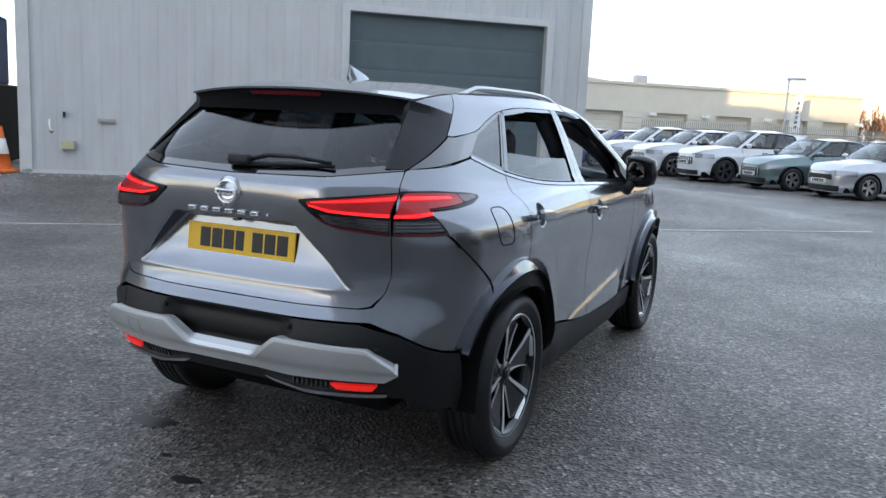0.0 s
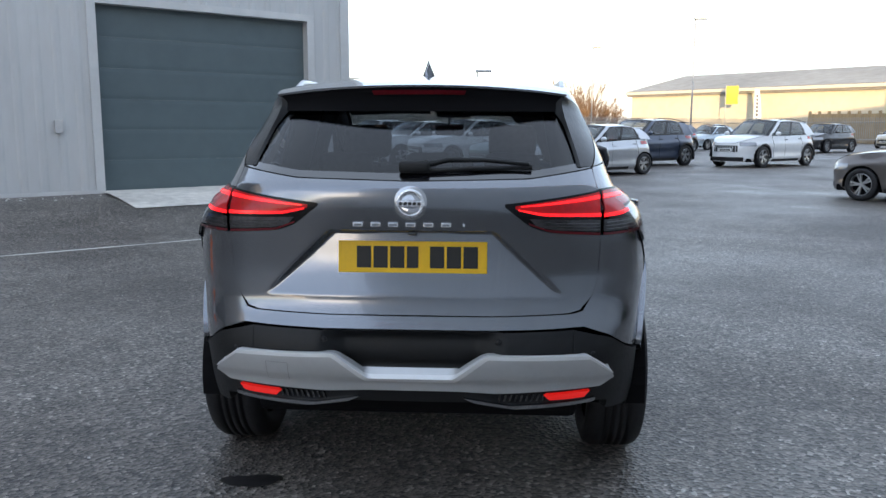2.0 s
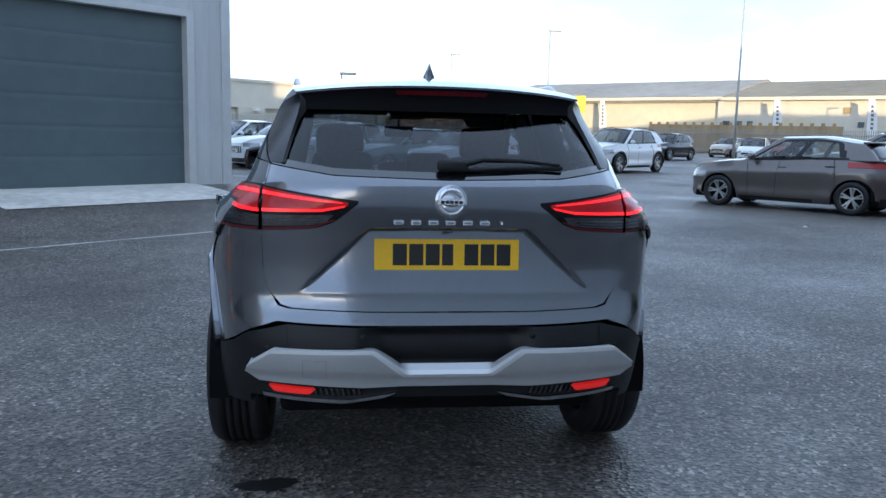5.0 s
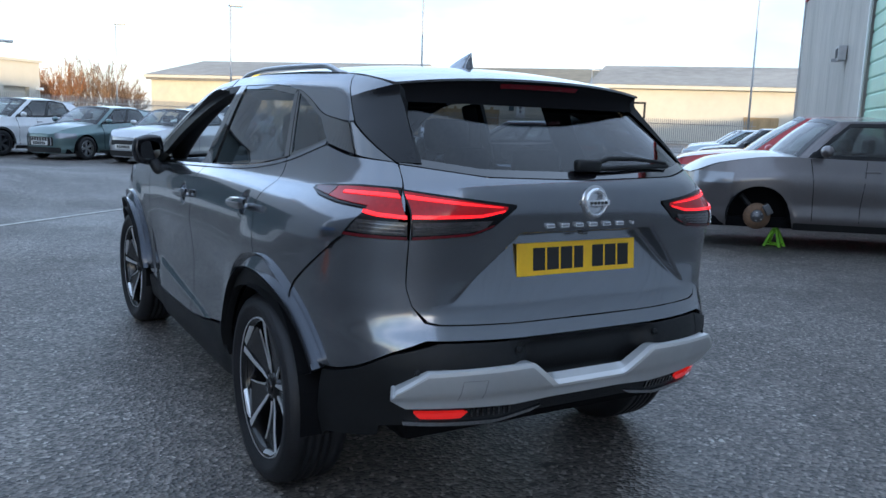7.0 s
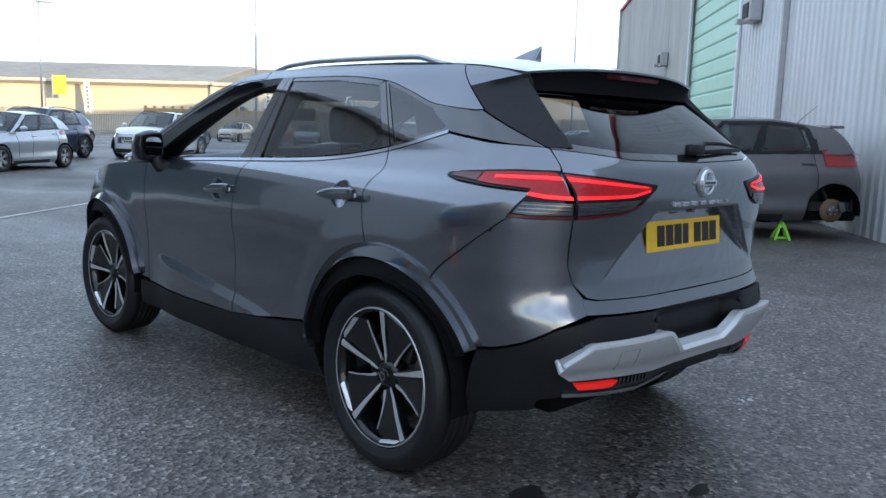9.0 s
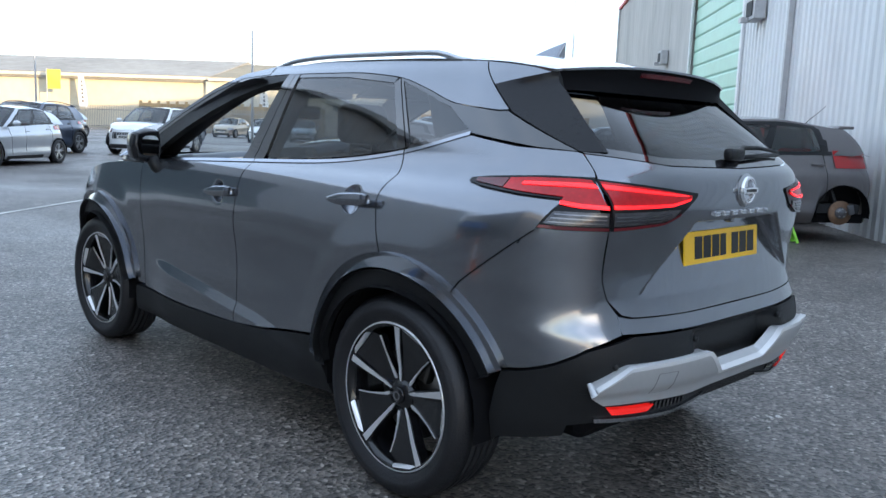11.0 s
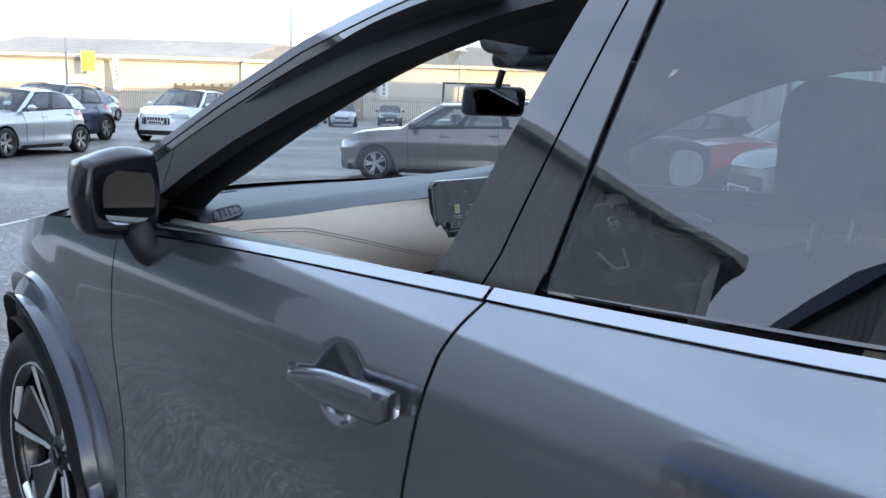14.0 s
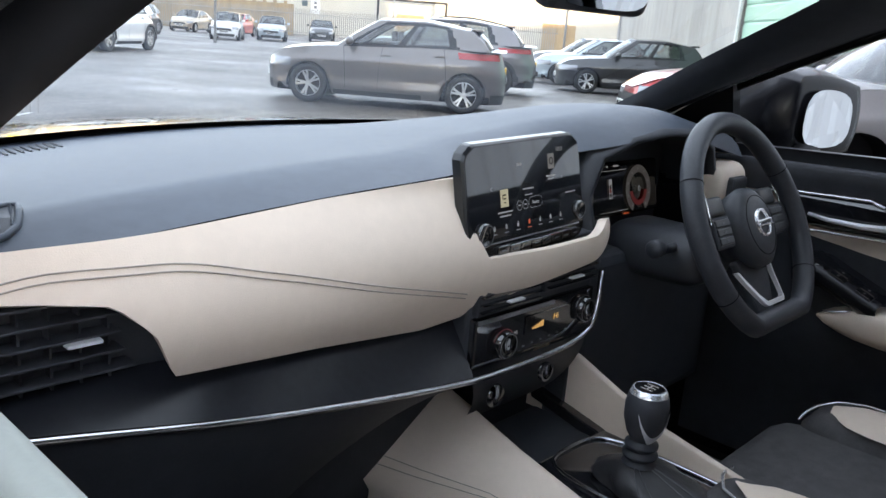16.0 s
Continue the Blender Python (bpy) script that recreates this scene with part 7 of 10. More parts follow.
put("silver_hatchback", "silver five-door hatchback parked on the open tarmac", (2.80, 19.05), HU, P_SILVER, HATCH)
put("green_hatchback", "teal green hatchback parked in the front row", (1.00, 20.75), HU, P_GREEN, HATCH, grille='big')
put("white_crossover", "white crossover with dark side glass in the front row", (-0.95, 22.4), HU, P_WHITE, SUVK, alloy=M_ALLOYDK, grille='big')
put("white_compact_suv", "small white crossover with round lamps in the front row", (-2.75, 24.0), HU, P_WHITE, SUVK, L=4.2, H=1.58, wb=2.62, grille='big')
put("white_suv", "white family crossover in the front row", (-4.5, 25.7), HU, P_WHITE, SUVK, grille='big')
put("blue_hatchback", "deep blue hatchback in the front row", (-6.3, 27.4), HU, P_BLUE, HATCH)
put("red_hatchback", "dark red hatchback at the end of the front row", (-8.1, 29.1), HU, P_MAROON, HATCH)
put("navy_suv", "dark navy seven-seat crossover with roof rails", (5.2, 24.7), HU, P_NAVY, BIG)
put("white_premium_suv", "white crossover with a tall barred grille", (9.67, 25.13), HU, P_WHITE, BIG, grille='big')
put("black_hatchback", "black hatchback in the second row", (2.6, 28.6), HU, P_BLACK, HATCH)
put("dark_hatchback", "dark navy hatchback in the second row", (-1.2, 31.2), HU, P_NAVY, HATCH)
put("dark_hatchback", "dark grey hatchback in the second row", (-4.6, 34.0), HU, P_GREY, HATCH)
put("dark_crossover", "dark navy crossover parked far back", (9.4, 40.4), HU, P_NAVY, SUVK)
put("silver_saloon", "pale silver car parked far back", (13.4, 46.5), HU, P_ICE, HATCH)
put("black_crossover", "gloss black crossover parked far back", (18.7, 42.2), HU, P_BLACK, SUVK)
put("white_city_car", "little white city car parked far back", (23.6, 40.4), (-0.60, -0.80), P_WHITE, HATCH, L=3.65, wb=2.40, W=1.62, H=1.48)
put("beige_hatchback", "beige hatchback parked by the far fence", (27.5, 52.0), HU, P_BEIGE, HATCH)
put("red_city_car", "bright red hatchback parked by the far fence", (28.5, 48.0), HU, P_RED, HATCH)
put("silver_city_car", "pale silver hatchback parked far back", (28.0, 42.5), (-0.60, -0.80), P_ICE, HATCH)
put("black_city_car", "black hatchback parked far back", (34.0, 45.5), (-0.60, -0.80), P_BLACK, HATCH)
put("brown_crossover", "dark brown crossover by the far fence", (17.0, 60.0), HU, P_TAUPE, SUVK)
put("taupe_hatchback", "taupe grey five-door hatchback parked alone", (7.39, 12.37), (-0.637, 0.77), P_UMBER, HATCH, spokes=5)
put("taupe_crossover", "taupe grey coupe crossover with roof bars", (11.55, 15.35), HN, P_TAUPE, SUVK, rails=True)
put("black_electric_hatchback", "black hatchback with bright alloys", (17.45, 13.75), HN, P_BLACK, HATCH, H=1.53, L=4.35, wb=2.68)
put("ice_blue_hatchback", "ice blue hatchback in the row by the workshop", (19.6, 16.2), HN, P_ICE, HATCH)
put("grey_hatchback", "grey hatchback in the row by the workshop", (22.0, 18.4), HN, P_GREY, HATCH)
put("red_crossover", "bright red crossover parked beside the raised hatchback", (8.06, 5.60), HN, P_RED, SUVK, H=1.68)
put("lilac_silver_hatchback", "pale lilac silver hatchback in the row by the workshop", (10.2, 7.1), HN, P_LILAC, HATCH, H=1.46)
sw = put("grey_hatchback_on_stands", "brownish grey hatchback with its wheels off, raised on axle stands", (6.25, 3.45), (-0.78, 0.625), P_TAUPE, HATCH, tail_tall=0.22, L=3.88, W=1.735, H=1.52, wb=2.48, fo=0.78,
         off=((-1, 0), (-1, 1), (1, 0), (1, 1)), antenna=True, roof_end=-1.36, rear=(-1.60, 0.02), ws=(1.0, 0.45), hood=(0.78, 1.02), belt=(0.97, 1.05))
sw.matrix_world = Matrix.Translation((0, 0, 0.09)) @ sw.matrix_world
M_STAND = mat("lime_green_steel", (0.30, 0.72, 0.06), 0.5, noise_scale=30, vary=0.15)


def axle_stand(x, y, rot):
    o = empty("axle_stand", pose(x, y, ground_z(x, y), 0, 0, rot), "lime green steel axle stand under the raised hatchback", "axle stand", "axle stands")
    for k in range(4):
        a = radians(45 + 90 * k)
        V, F = tube([(0.13 * math.cos(a), 0.13 * math.sin(a), 0.0), (0.035 * math.cos(a), 0.035 * math.sin(a), 0.20)], 0.022, 4)
        mesh("leg", V, F, M_STAND, o)
    for k in range(4):
        a, b = radians(45 + 90 * k), radians(135 + 90 * k)
        V, F = tube([(0.115 * math.cos(a), 0.115 * math.sin(a), 0.03), (0.115 * math.cos(b), 0.115 * math.sin(b), 0.03)], 0.010, 4)
        mesh("foot_brace", V, F, M_STAND, o)
    V, F = lathe([(0.16, 0.04), (0.24, 0.035), (0.24, 0.02)], 12, 'z')
    mesh("collar", V, F, M_STAND, o)
    V, F = tube([(0, 0, 0.2), (0, 0, 0.30)], 0.016, 8)
    mesh("ratchet_post", V, F, M_ALLOY, o)
    part("saddle", box_bm(-0.05, -0.03, 0.29, 0.05, 0.03, 0.325, 0.006), M_STAND, o)


axle_stand(6.75, 3.55, 20)
axle_stand(7.72, 2.33, 40)

# ---- inside the crossover ----
M_DASH = mat("soft_blue_grey_dash", (0.046, 0.058, 0.078), 0.5, noise_scale=500, vary=0.12, bump=0.12, bump_scale=1400)
M_CREAML = mat("cream_leather", (0.72, 0.60, 0.50), 0.5, noise_scale=60, vary=0.04, bump=0.08, bump_scale=700)
M_SATIN = mat("satin_silver_trim", (0.74, 0.74, 0.76), 0.38, 0.35)
M_STITCH = mat("grey_stitching", (0.30, 0.26, 0.22), 0.8)
M_BLKSOFT = mat("black_soft_trim", (0.034, 0.037, 0.044), 0.48, spec=0.4, noise_scale=300, vary=0.2, bump=0.1, bump_scale=900)
M_PIANO = mat("piano_black", (0.008, 0.008, 0.010), 0.08, coat=1.0)
M_SCREEN = mat("display_glass", (0.012, 0.013, 0.016), 0.06, coat=1.0)
M_SHELF = mat("satin_black_shelf", (0.012, 0.013, 0.016), 0.25, spec=0.3, noise_scale=90, vary=0.15)
M_SILLTOP = mat("grey_green_door_top", (0.24, 0.26, 0.235), 0.58, noise_scale=200, vary=0.06, bump=0.05, bump_scale=900)
M_UI = mat("display_white_print", (0.20, 0.21, 0.22), 0.5, emit=0.10)
M_UIO = mat("display_orange_print", (0.50, 0.09, 0.03), 0.5, emit=0.08)
M_UIY = mat("display_amber_print", (0.6, 0.36, 0.12), 0.5, emit=0.12)
M_UIY2 = mat("display_pale_icon", (0.34, 0.32, 0.22), 0.5, emit=0.10)
M_DIAL = mat("dial_red_glow", (0.12, 0.008, 0.007), 0.5, emit=0.05)
M_DIALGREY = mat("dial_grey_band", (0.085, 0.082, 0.078), 0.5, emit=0.05)
M_STRIP = mat("grey_satin_strip", (0.30, 0.30, 0.31), 0.35, 0.7)
M_SCRFRAME = mat("gloss_screen_frame", (0.011, 0.012, 0.014), 0.20, spec=0.5)
M_KEY = mat("dark_satin_key", (0.030, 0.031, 0.034), 0.38, spec=0.5)
M_GAITER = mat("black_gaiter_leather", (0.022, 0.022, 0.024), 0.40, spec=0.5, noise_scale=120, vary=0.2, bump=0.15, bump_scale=500)
M_KEYPRINT = mat("faint_key_print", (0.085, 0.088, 0.092), 0.5)
M_UIG = mat("display_green_print", (0.10, 0.45, 0.30), 0.5, emit=0.12)
M_PAD = mat("black_padded_trim", (0.012, 0.013, 0.017), 0.55, spec=0.35, noise_scale=300, vary=0.15)
M_RUBBERLIP = mat("black_rubber_lip", (0.020, 0.021, 0.024), 0.34, spec=0.5)
M_LINING = mat("dark_headlining", (0.032, 0.035, 0.042), 0.85, noise_scale=400, vary=0.15)
M_CLOTH = mat("black_seat_cloth", (0.060, 0.058, 0.060), 0.8, noise_scale=400, vary=0.3, bump=0.2, bump_scale=800)


def grid_mesh(name, fn, us, vs, material, parent, label="", thick=0.0):
    V, F = [], []
    for v in vs:
        for u in us:
            V.append(fn(u, v))
    w = len(us)
    for j in range(len(vs) - 1):
        for i in range(w - 1):
            F.append((j * w + i, j * w + i + 1, (j + 1) * w + i + 1, (j + 1) * w + i))
    return mesh(name, V, F, material, parent, label, True)


def lin(a, b, n):
    return [a + (b - a) * i / n for i in range(n + 1)]


DASH = mesh("dashboard", *skin(coons([(-0.70, 0.40), (0.70, 0.40)], [(-0.70, 0.90), (0.70, 0.90)], nu=30, nv=10), lambda x, z: Vector((x, 2.06 + 0.12 * (0.9 - z), z)), 0, 0), M_BLKSOFT, CAR, "two-tone dashboard, blue-grey top over cream leather", True)


def dash_top(x, v):
    """v: 0 at the seam towards the seats, 1 at the windscreen."""
    yf = 1.995 + 0.035 * sstep(-0.12, 0.0, x) - 0.05 * sstep(0.16, 0.30, x)
    hood = math.exp(-((x - 0.40) / 0.22) ** 2)
    yb = 2.675 - 0.34 * (x / 0.72) ** 2
    y = yf + (yb - yf) * v
    z = 1.083 + 0.030 * sstep(-0.75, -0.10, x) * (1 - v) ** 1.5 + 0.010 * v + 0.010 * math.sin(math.pi * min(1, v * 1.2)) + 0.048 * hood * sstep(0.95, 0.2, v) + 0.012 * sstep(-0.2, 0.1, x) * sstep(1, 0.3, v)
    z -= 0.012 * (abs(x) / 0.7) ** 6 * (1 - v)
    z += (0.022 * min(1.0, v / 0.12)) * (1 - v) - 0.006 - 0.02 * sstep(-0.05, 0.2, x) * sstep(0.06, 0.0, v)
    return Vector((x, y, z))


grid_mesh("dash_top", dash_top, lin(-0.72, 0.72, 60), lin(0, 1, 24), M_DASH, DASH, "soft blue-grey dash top")


def face_y(x, z):
    """The dashboard's face on the passenger side and below the screen."""
    return 1.990 - 0.048 * math.sin(math.pi * min(1, max(0, (z - 0.90) / 0.20))) + 0.03 * sstep(-0.5, -0.7, x) - 0.02 * sstep(-0.2, 0.05, x) + 0.03 * sstep(0.14, 0.24, x)


def face_p(x, z):
    return Vector((x, face_y(x, z), z))


V, F = skin(coons([(-0.72, 1.050), (-0.62, 1.040), (-0.570, 1.033), (-0.538, 1.003), (-0.516, 0.953), (-0.34, 0.937), (-0.165, 0.915), (-0.105, 0.925)],
                  [(-0.72, 1.079), (-0.57, 1.085), (-0.46, 1.091), (-0.33, 1.099), (-0.20, 1.105), (-0.122, 1.108), (-0.085, 1.108)], None, [(-0.105, 0.925), (-0.078, 0.96), (-0.086, 1.0), (-0.112, 1.05), (-0.122, 1.076), (-0.105, 1.087), (-0.085, 1.108)], nu=50, nv=18), face_p, 0.0, 0.012)
mesh("cream_panel", V, F, M_CREAML, DASH, "padded cream leather dashboard panel", True)
V, F = skin(coons([(-0.105, 0.925), (-0.07, 0.940), (0.0, 0.954), (0.14, 0.972), (0.196, 0.986)], [(-0.088, 1.010), (0.05, 1.011), (0.14, 1.014), (0.186, 1.030)], None, [(0.196, 0.986), (0.210, 1.0), (0.208, 1.03), (0.186, 1.030)], nu=24, nv=8), face_p, -0.002, 0.014)
mesh("cream_surround", V, F, M_CREAML, DASH, "cream leather below the display", True)
for dz in (0.0, -0.0065):
    pts = [face_p(x, z + dz) + Vector((0, -0.0012, 0)) for x, z in [(-0.72 + 0.6 * i / 40, spline([(-0.72, 1.046), (-0.60, 1.064), (-0.52, 1.063), (-0.40, 1.040), (-0.25, 1.002), (-0.10, 0.966)], -0.72 + 0.62 * i / 40)) for i in range(41)]]
    V, F = tube(pts, 0.0008, 4, False)
    mesh("stitching", V, F, M_STITCH, DASH)
part("display_ledge", box_bm(-0.10, 1.962, 0.992, 0.185, 2.045, 1.008, 0.003), M_BLKSOFT, DASH)
# side air vent
vent = part("side_air_vent", box_bm(-0.715, 2.006, 0.920, -0.495, 2.03, 1.045, 0.006), M_BLKSOFT, DASH, "black side air vent")
for k in range(5):
    z = 0.962 + 0.018 * k
    part("vent_slat", box_bm(-0.712, 1.982, z - 0.0015, -0.552 + 0.6 * max(0.0, 0.985 - z), 2.006, z + 0.0015, 0.001), M_BLKSOFT, vent)
for k in range(6):
    x = -0.69 + 0.026 * k
    part("vent_slat", box_bm(x - 0.001, 1.992, 0.952, x + 0.001, 2.006, 1.034), M_BLKSOFT, vent)
part("vent_tab", box_bm(-0.604, 1.974, 0.9935, -0.572, 1.986, 0.9975, 0.0015), M_SATIN, vent, "satin silver vent tab")
# small demister vent on the dash top
dv = []
for i in range(20):
    t = 2 * math.pi * i / 20
    c, d = math.cos(t), math.sin(t)
    rr = 1 / (abs(c) ** 5 + abs(d) ** 5) ** (1 / 5)
    p = dash_top(-0.648 + 0.036 * rr * c + 0.010 * rr * d, 0.115 + 0.062 * rr * d + 0.012 * rr * c)
    dv.append(p + Vector((0, 0, 0.003)))
dm = mesh("demister_vent", dv, [tuple(range(20))], M_BLKSOFT, DASH, "slotted demister vent")
V, F = tube(dv + [dv[0]], 0.0034, 6, False)
mesh("vent_rim", V, F, M_DASH, dm, "", True)
for k in range(6):
    a, b = dash_top(-0.684 + 0.012 * k, 0.066 + 0.004 * k), dash_top(-0.672 + 0.012 * k, 0.158 + 0.004 * k)
    V, F = tube([a + Vector((0, 0, 0.004)), b + Vector((0, 0, 0.004))], 0.0016, 4)
    mesh("vent_slat", V, F, M_DASH, dm)
for k in range(16):
    x = -0.60 + 0.012 * k
    a, b = dash_top(x, 0.80), dash_top(x + 0.006, 0.90)
    V, F = tube([a + Vector((0, 0, 0.001)), b + Vector((0, 0, 0.001))], 0.0015, 4)
    mesh("screen_vent_slot", V, F, M_BLKSOFT, DASH)
# gloss shelf, bright trim line, glovebox
TRIM = [(-0.70, 0.940), (-0.55, 0.915), (-0.35, 0.880), (-0.20, 0.858), (-0.08, 0.846), (0.04, 0.845), (0.10, 0.848), (0.135, 0.854), (0.162, 0.866)]


def trim_z(x):
    return spline(TRIM, x)


def shelf_p(x, v):
    zt = spline([(-0.72, 0.958), (-0.52, 0.955), (-0.34, 0.939), (-0.165, 0.917), (-0.06, 0.930), (0.2, 0.955)], x)
    z = trim_z(x) + (zt - trim_z(x)) * v
    return Vector((x, 1.935 + 0.055 * v + 0.02 * sstep(-0.45, -0.7, x), z))


grid_mesh("gloss_shelf", shelf_p, lin(-0.72, -0.10, 30), lin(0, 1, 5), M_SHELF, DASH, "black dash shelf")
V, F = tube([(x, 1.930 + 0.02 * sstep(-0.45, -0.7, x), trim_z(x)) for x in lin(-0.70, 0.16, 36)] + [(0.174, 1.933, 0.882), (0.181, 1.935, 0.91), (0.183, 1.938, 0.95)], 0.0042, 6)
mesh("bright_trim", V, F, M_CHROMEDK, DASH, "satin chrome trim line", True)
grid_mesh("glovebox", lambda x, v: Vector((x, 1.938 + 0.09 * v + 0.02 * sstep(-0.45, -0.7, x), trim_z(x) - 0.006 - (trim_z(x) - 0.006 - spline([(-0.72, 0.57), (-0.45, 0.655), (-0.25, 0.745), (-0.03, 0.800)], x)) * v)), lin(-0.72, -0.03, 24), lin(0, 1, 8), M_BLKSOFT, DASH, "black glovebox")
# centre stack: vents, climate panel, lower panel
part("centre_stack", box_bm(-0.100, 1.954, 0.846, 0.186, 2.05, 0.978, 0.006), M_BLKSOFT, DASH, "black centre stack")
grid_mesh("lower_stack_panel", lambda u, v: Vector(((-0.095 + 0.113 * v) * (1 - u) + (0.178 + 0.050 * v) * u, 1.950 + 0.010 * v + 0.095 * v ** 1.6, 0.846 - 0.150 * v)), lin(0, 1, 10), lin(0, 1, 10), M_BLKSOFT, DASH, "black panel above the storage tray")
for a, b, dz in ((-0.094, 0.040, 0.0), (0.050, 0.176, 0.010)):
    v = part("centre_air_vent", box_bm(a, 1.944, 0.926 + dz, b, 1.962, 0.962 + dz, 0.003), M_BLKSOFT, DASH, "black centre air vent")
    for k in range(3):
        z = 0.934 + dz + 0.010 * k
        part("vent_slat", box_bm(a + 0.004, 1.938, z - 0.001, b - 0.004, 1.947, z + 0.001), M_PIANO, v)
    part("vent_tab", box_bm((a + b) / 2 - 0.016, 1.931, 0.9415 + dz, (a + b) / 2 + 0.016, 1.94, 0.9445 + dz, 0.001), M_SATIN, v, "satin silver vent tab")
cp = part("climate_panel", box_bm(-0.096, 1.944, 0.852, 0.180, 1.962, 0.924, 0.004), M_PIANO, DASH, "gloss black climate control panel")
part("panel_strip", box_bm(-0.092, 1.941, 0.9165, 0.074, 1.946, 0.9215), M_STRIP, cp)
KNOBS = ((-0.038, 0.879), (0.150, 0.893))
for x, z in KNOBS:
    V, F = lathe([(0.0, 0.0), (-0.013, 0.0), (-0.013, 0.0165), (-0.011, 0.0195), (0.0, 0.0205)], 24, 'y')
    k = mesh("temperature_knob", [(p[0] + x, p[1] + 1.944, p[2] + z) for p in V], F, M_PIANO, cp, "", True)
    V, F = lathe([(-0.0135, 0.0168), (-0.0135, 0.0178)], 24, 'y')
    mesh("knob_ring", [(p[0] + x, p[1] + 1.944, p[2] + z) for p in V], F, M_STRIP, k)
part("panel_display", box_bm(0.010, 1.9425, 0.882, 0.118, 1.9438, 0.908), M_PIANO, cp, "dark climate display")
for k in range(6):                          # stepped amber bars of the fan speed
    part("fan_bar", box_bm(0.026 + 0.0045 * k, 1.9412, 0.887, 0.029 + 0.0045 * k, 1.9418, 0.8895 + 0.0014 * k), M_UIY, cp)


def lettering(name, text, size, material, parent, x, y, z, lean=0.0):
    """Raised writing that faces the seats."""
    cu = bpy.data.curves.new(name, 'FONT')
    cu.body, cu.size, cu.align_x, cu.extrude = text, size, 'CENTER', 0.0002
    cu.materials.append(material)
    ob = new(name, cu)
    ob.parent = parent
    ob.matrix_basis = Matrix.Translation((x, y, z)) @ Matrix.Rotation(radians(90 - lean), 4, 'X')
    return ob


lettering("panel_writing", "Hi", 0.0135, M_UIY, cp, 0.081, 1.9415, 0.892)
lettering("panel_writing", "Hi", 0.0090, M_UI, cp, -0.010, 1.9430, 0.886)
for (x, z0), m_ in zip(KNOBS, (M_DIAL, M_KEYPRINT)):
    V, F = [], []
    for i in range(13):
        t = radians(20 + 140 * i / 12)
        for rad in (0.0212, 0.0225):
            V.append((x + rad * math.cos(t), 1.9405, z0 + rad * math.sin(t)))
    mesh("knob_scale", V, [(2 * i, 2 * i + 1, 2 * i + 3, 2 * i + 2) for i in range(12)], m_, cp)
for k in range(7):
    part("panel_print", box_bm(-0.012 + 0.020 * k, 1.9425, 0.862 + 0.001 * k, -0.007 + 0.020 * k, 1.9435, 0.864 + 0.001 * k), M_KEYPRINT, cp)
V, F = lathe([(0.0, 0.0), (-0.008, 0.0), (-0.008, 0.010), (0.0, 0.012)], 24, 'y')
sb = mesh("start_button", [(p[0] * 1.2 + 0.092, p[1] + 1.961, p[2] * 1.2 + 0.799) for p in V], F, M_PIANO, DASH, "round start button", True)
V, F = lathe([(-0.0085, 0.0095), (-0.0085, 0.0125), (-0.004, 0.013)], 24, 'y')
mesh("button_ring", [(p[0] * 1.2 + 0.092, p[1] + 1.961, p[2] * 1.2 + 0.799) for p in V], F, M_CHROME, sb)
V, F = lathe([(0.0, 0.0), (-0.004, 0.0), (-0.004, 0.016), (0.0, 0.018)], 24, 'y')
mesh("power_socket", [(p[0] - 0.018, p[1] + 1.962, p[2] + 0.788) for p in V], F, M_PIANO, DASH, "", True)

# touch screen
def tablet(name, x0, x1, z0, z1, y0, y1, depth, material, parent, label):
    bm = box_bm(x0, -depth, z0, x1, 0, z1, 0.008, 3)
    for v in bm.verts:
        k = (v.co.z - z0) / (z1 - z0)
        v.co.y += y0 + (y1 - y0) * k
    return part(name, bm, material, parent, label)


def screen_y(z):
    return 1.962 + 0.030 * (z - 1.004) / 0.15


SCR = [(-0.128, 1.052), (-0.127, 1.134), (-0.122, 1.142), (-0.108, 1.151), (-0.101, 1.153), (0.134, 1.157), (0.143, 1.155), (0.156, 1.146), (0.160, 1.138), (0.164, 1.030), (0.160, 1.014), (0.150, 1.006), (0.134, 1.002), (-0.030, 0.998), (-0.074, 0.999), (-0.104, 1.010), (-0.120, 1.026), (-0.127, 1.040)]
V, F = [], []
for off, dy in ((0.003, -0.016), (0.0, -0.013), (0.0, 0.0)):
    for x, z in SCR:
        k = off
        xx, zz = x + (0.018 - x) / 0.146 * k, z + (1.08 - z) / 0.077 * k
        V.append((xx, screen_y(zz) + dy, zz))
m = len(SCR)
F = [tuple(range(m))] + [(r_ * m + i, (r_ + 1) * m + i, (r_ + 1) * m + (i + 1) % m, r_ * m + (i + 1) % m) for r_ in range(2) for i in range(m)]
scr = mesh("touch_screen", V, F, M_SCRFRAME, DASH, "upright touch screen, switched on")


def on_screen(name, x0, x1, z0, z1, material, lift=0.0005):
    ya = 1.962 + 0.030 * (z0 - 1.004) / 0.15 - 0.016
    yb = 1.962 + 0.030 * (z1 - 1.004) / 0.15 - 0.016
    V = [(x0, ya - lift, z0), (x1, ya - lift, z0), (x1, yb - lift, z1), (x0, yb - lift, z1)]
    return mesh(name, V, [(0, 1, 2, 3)], material, scr)


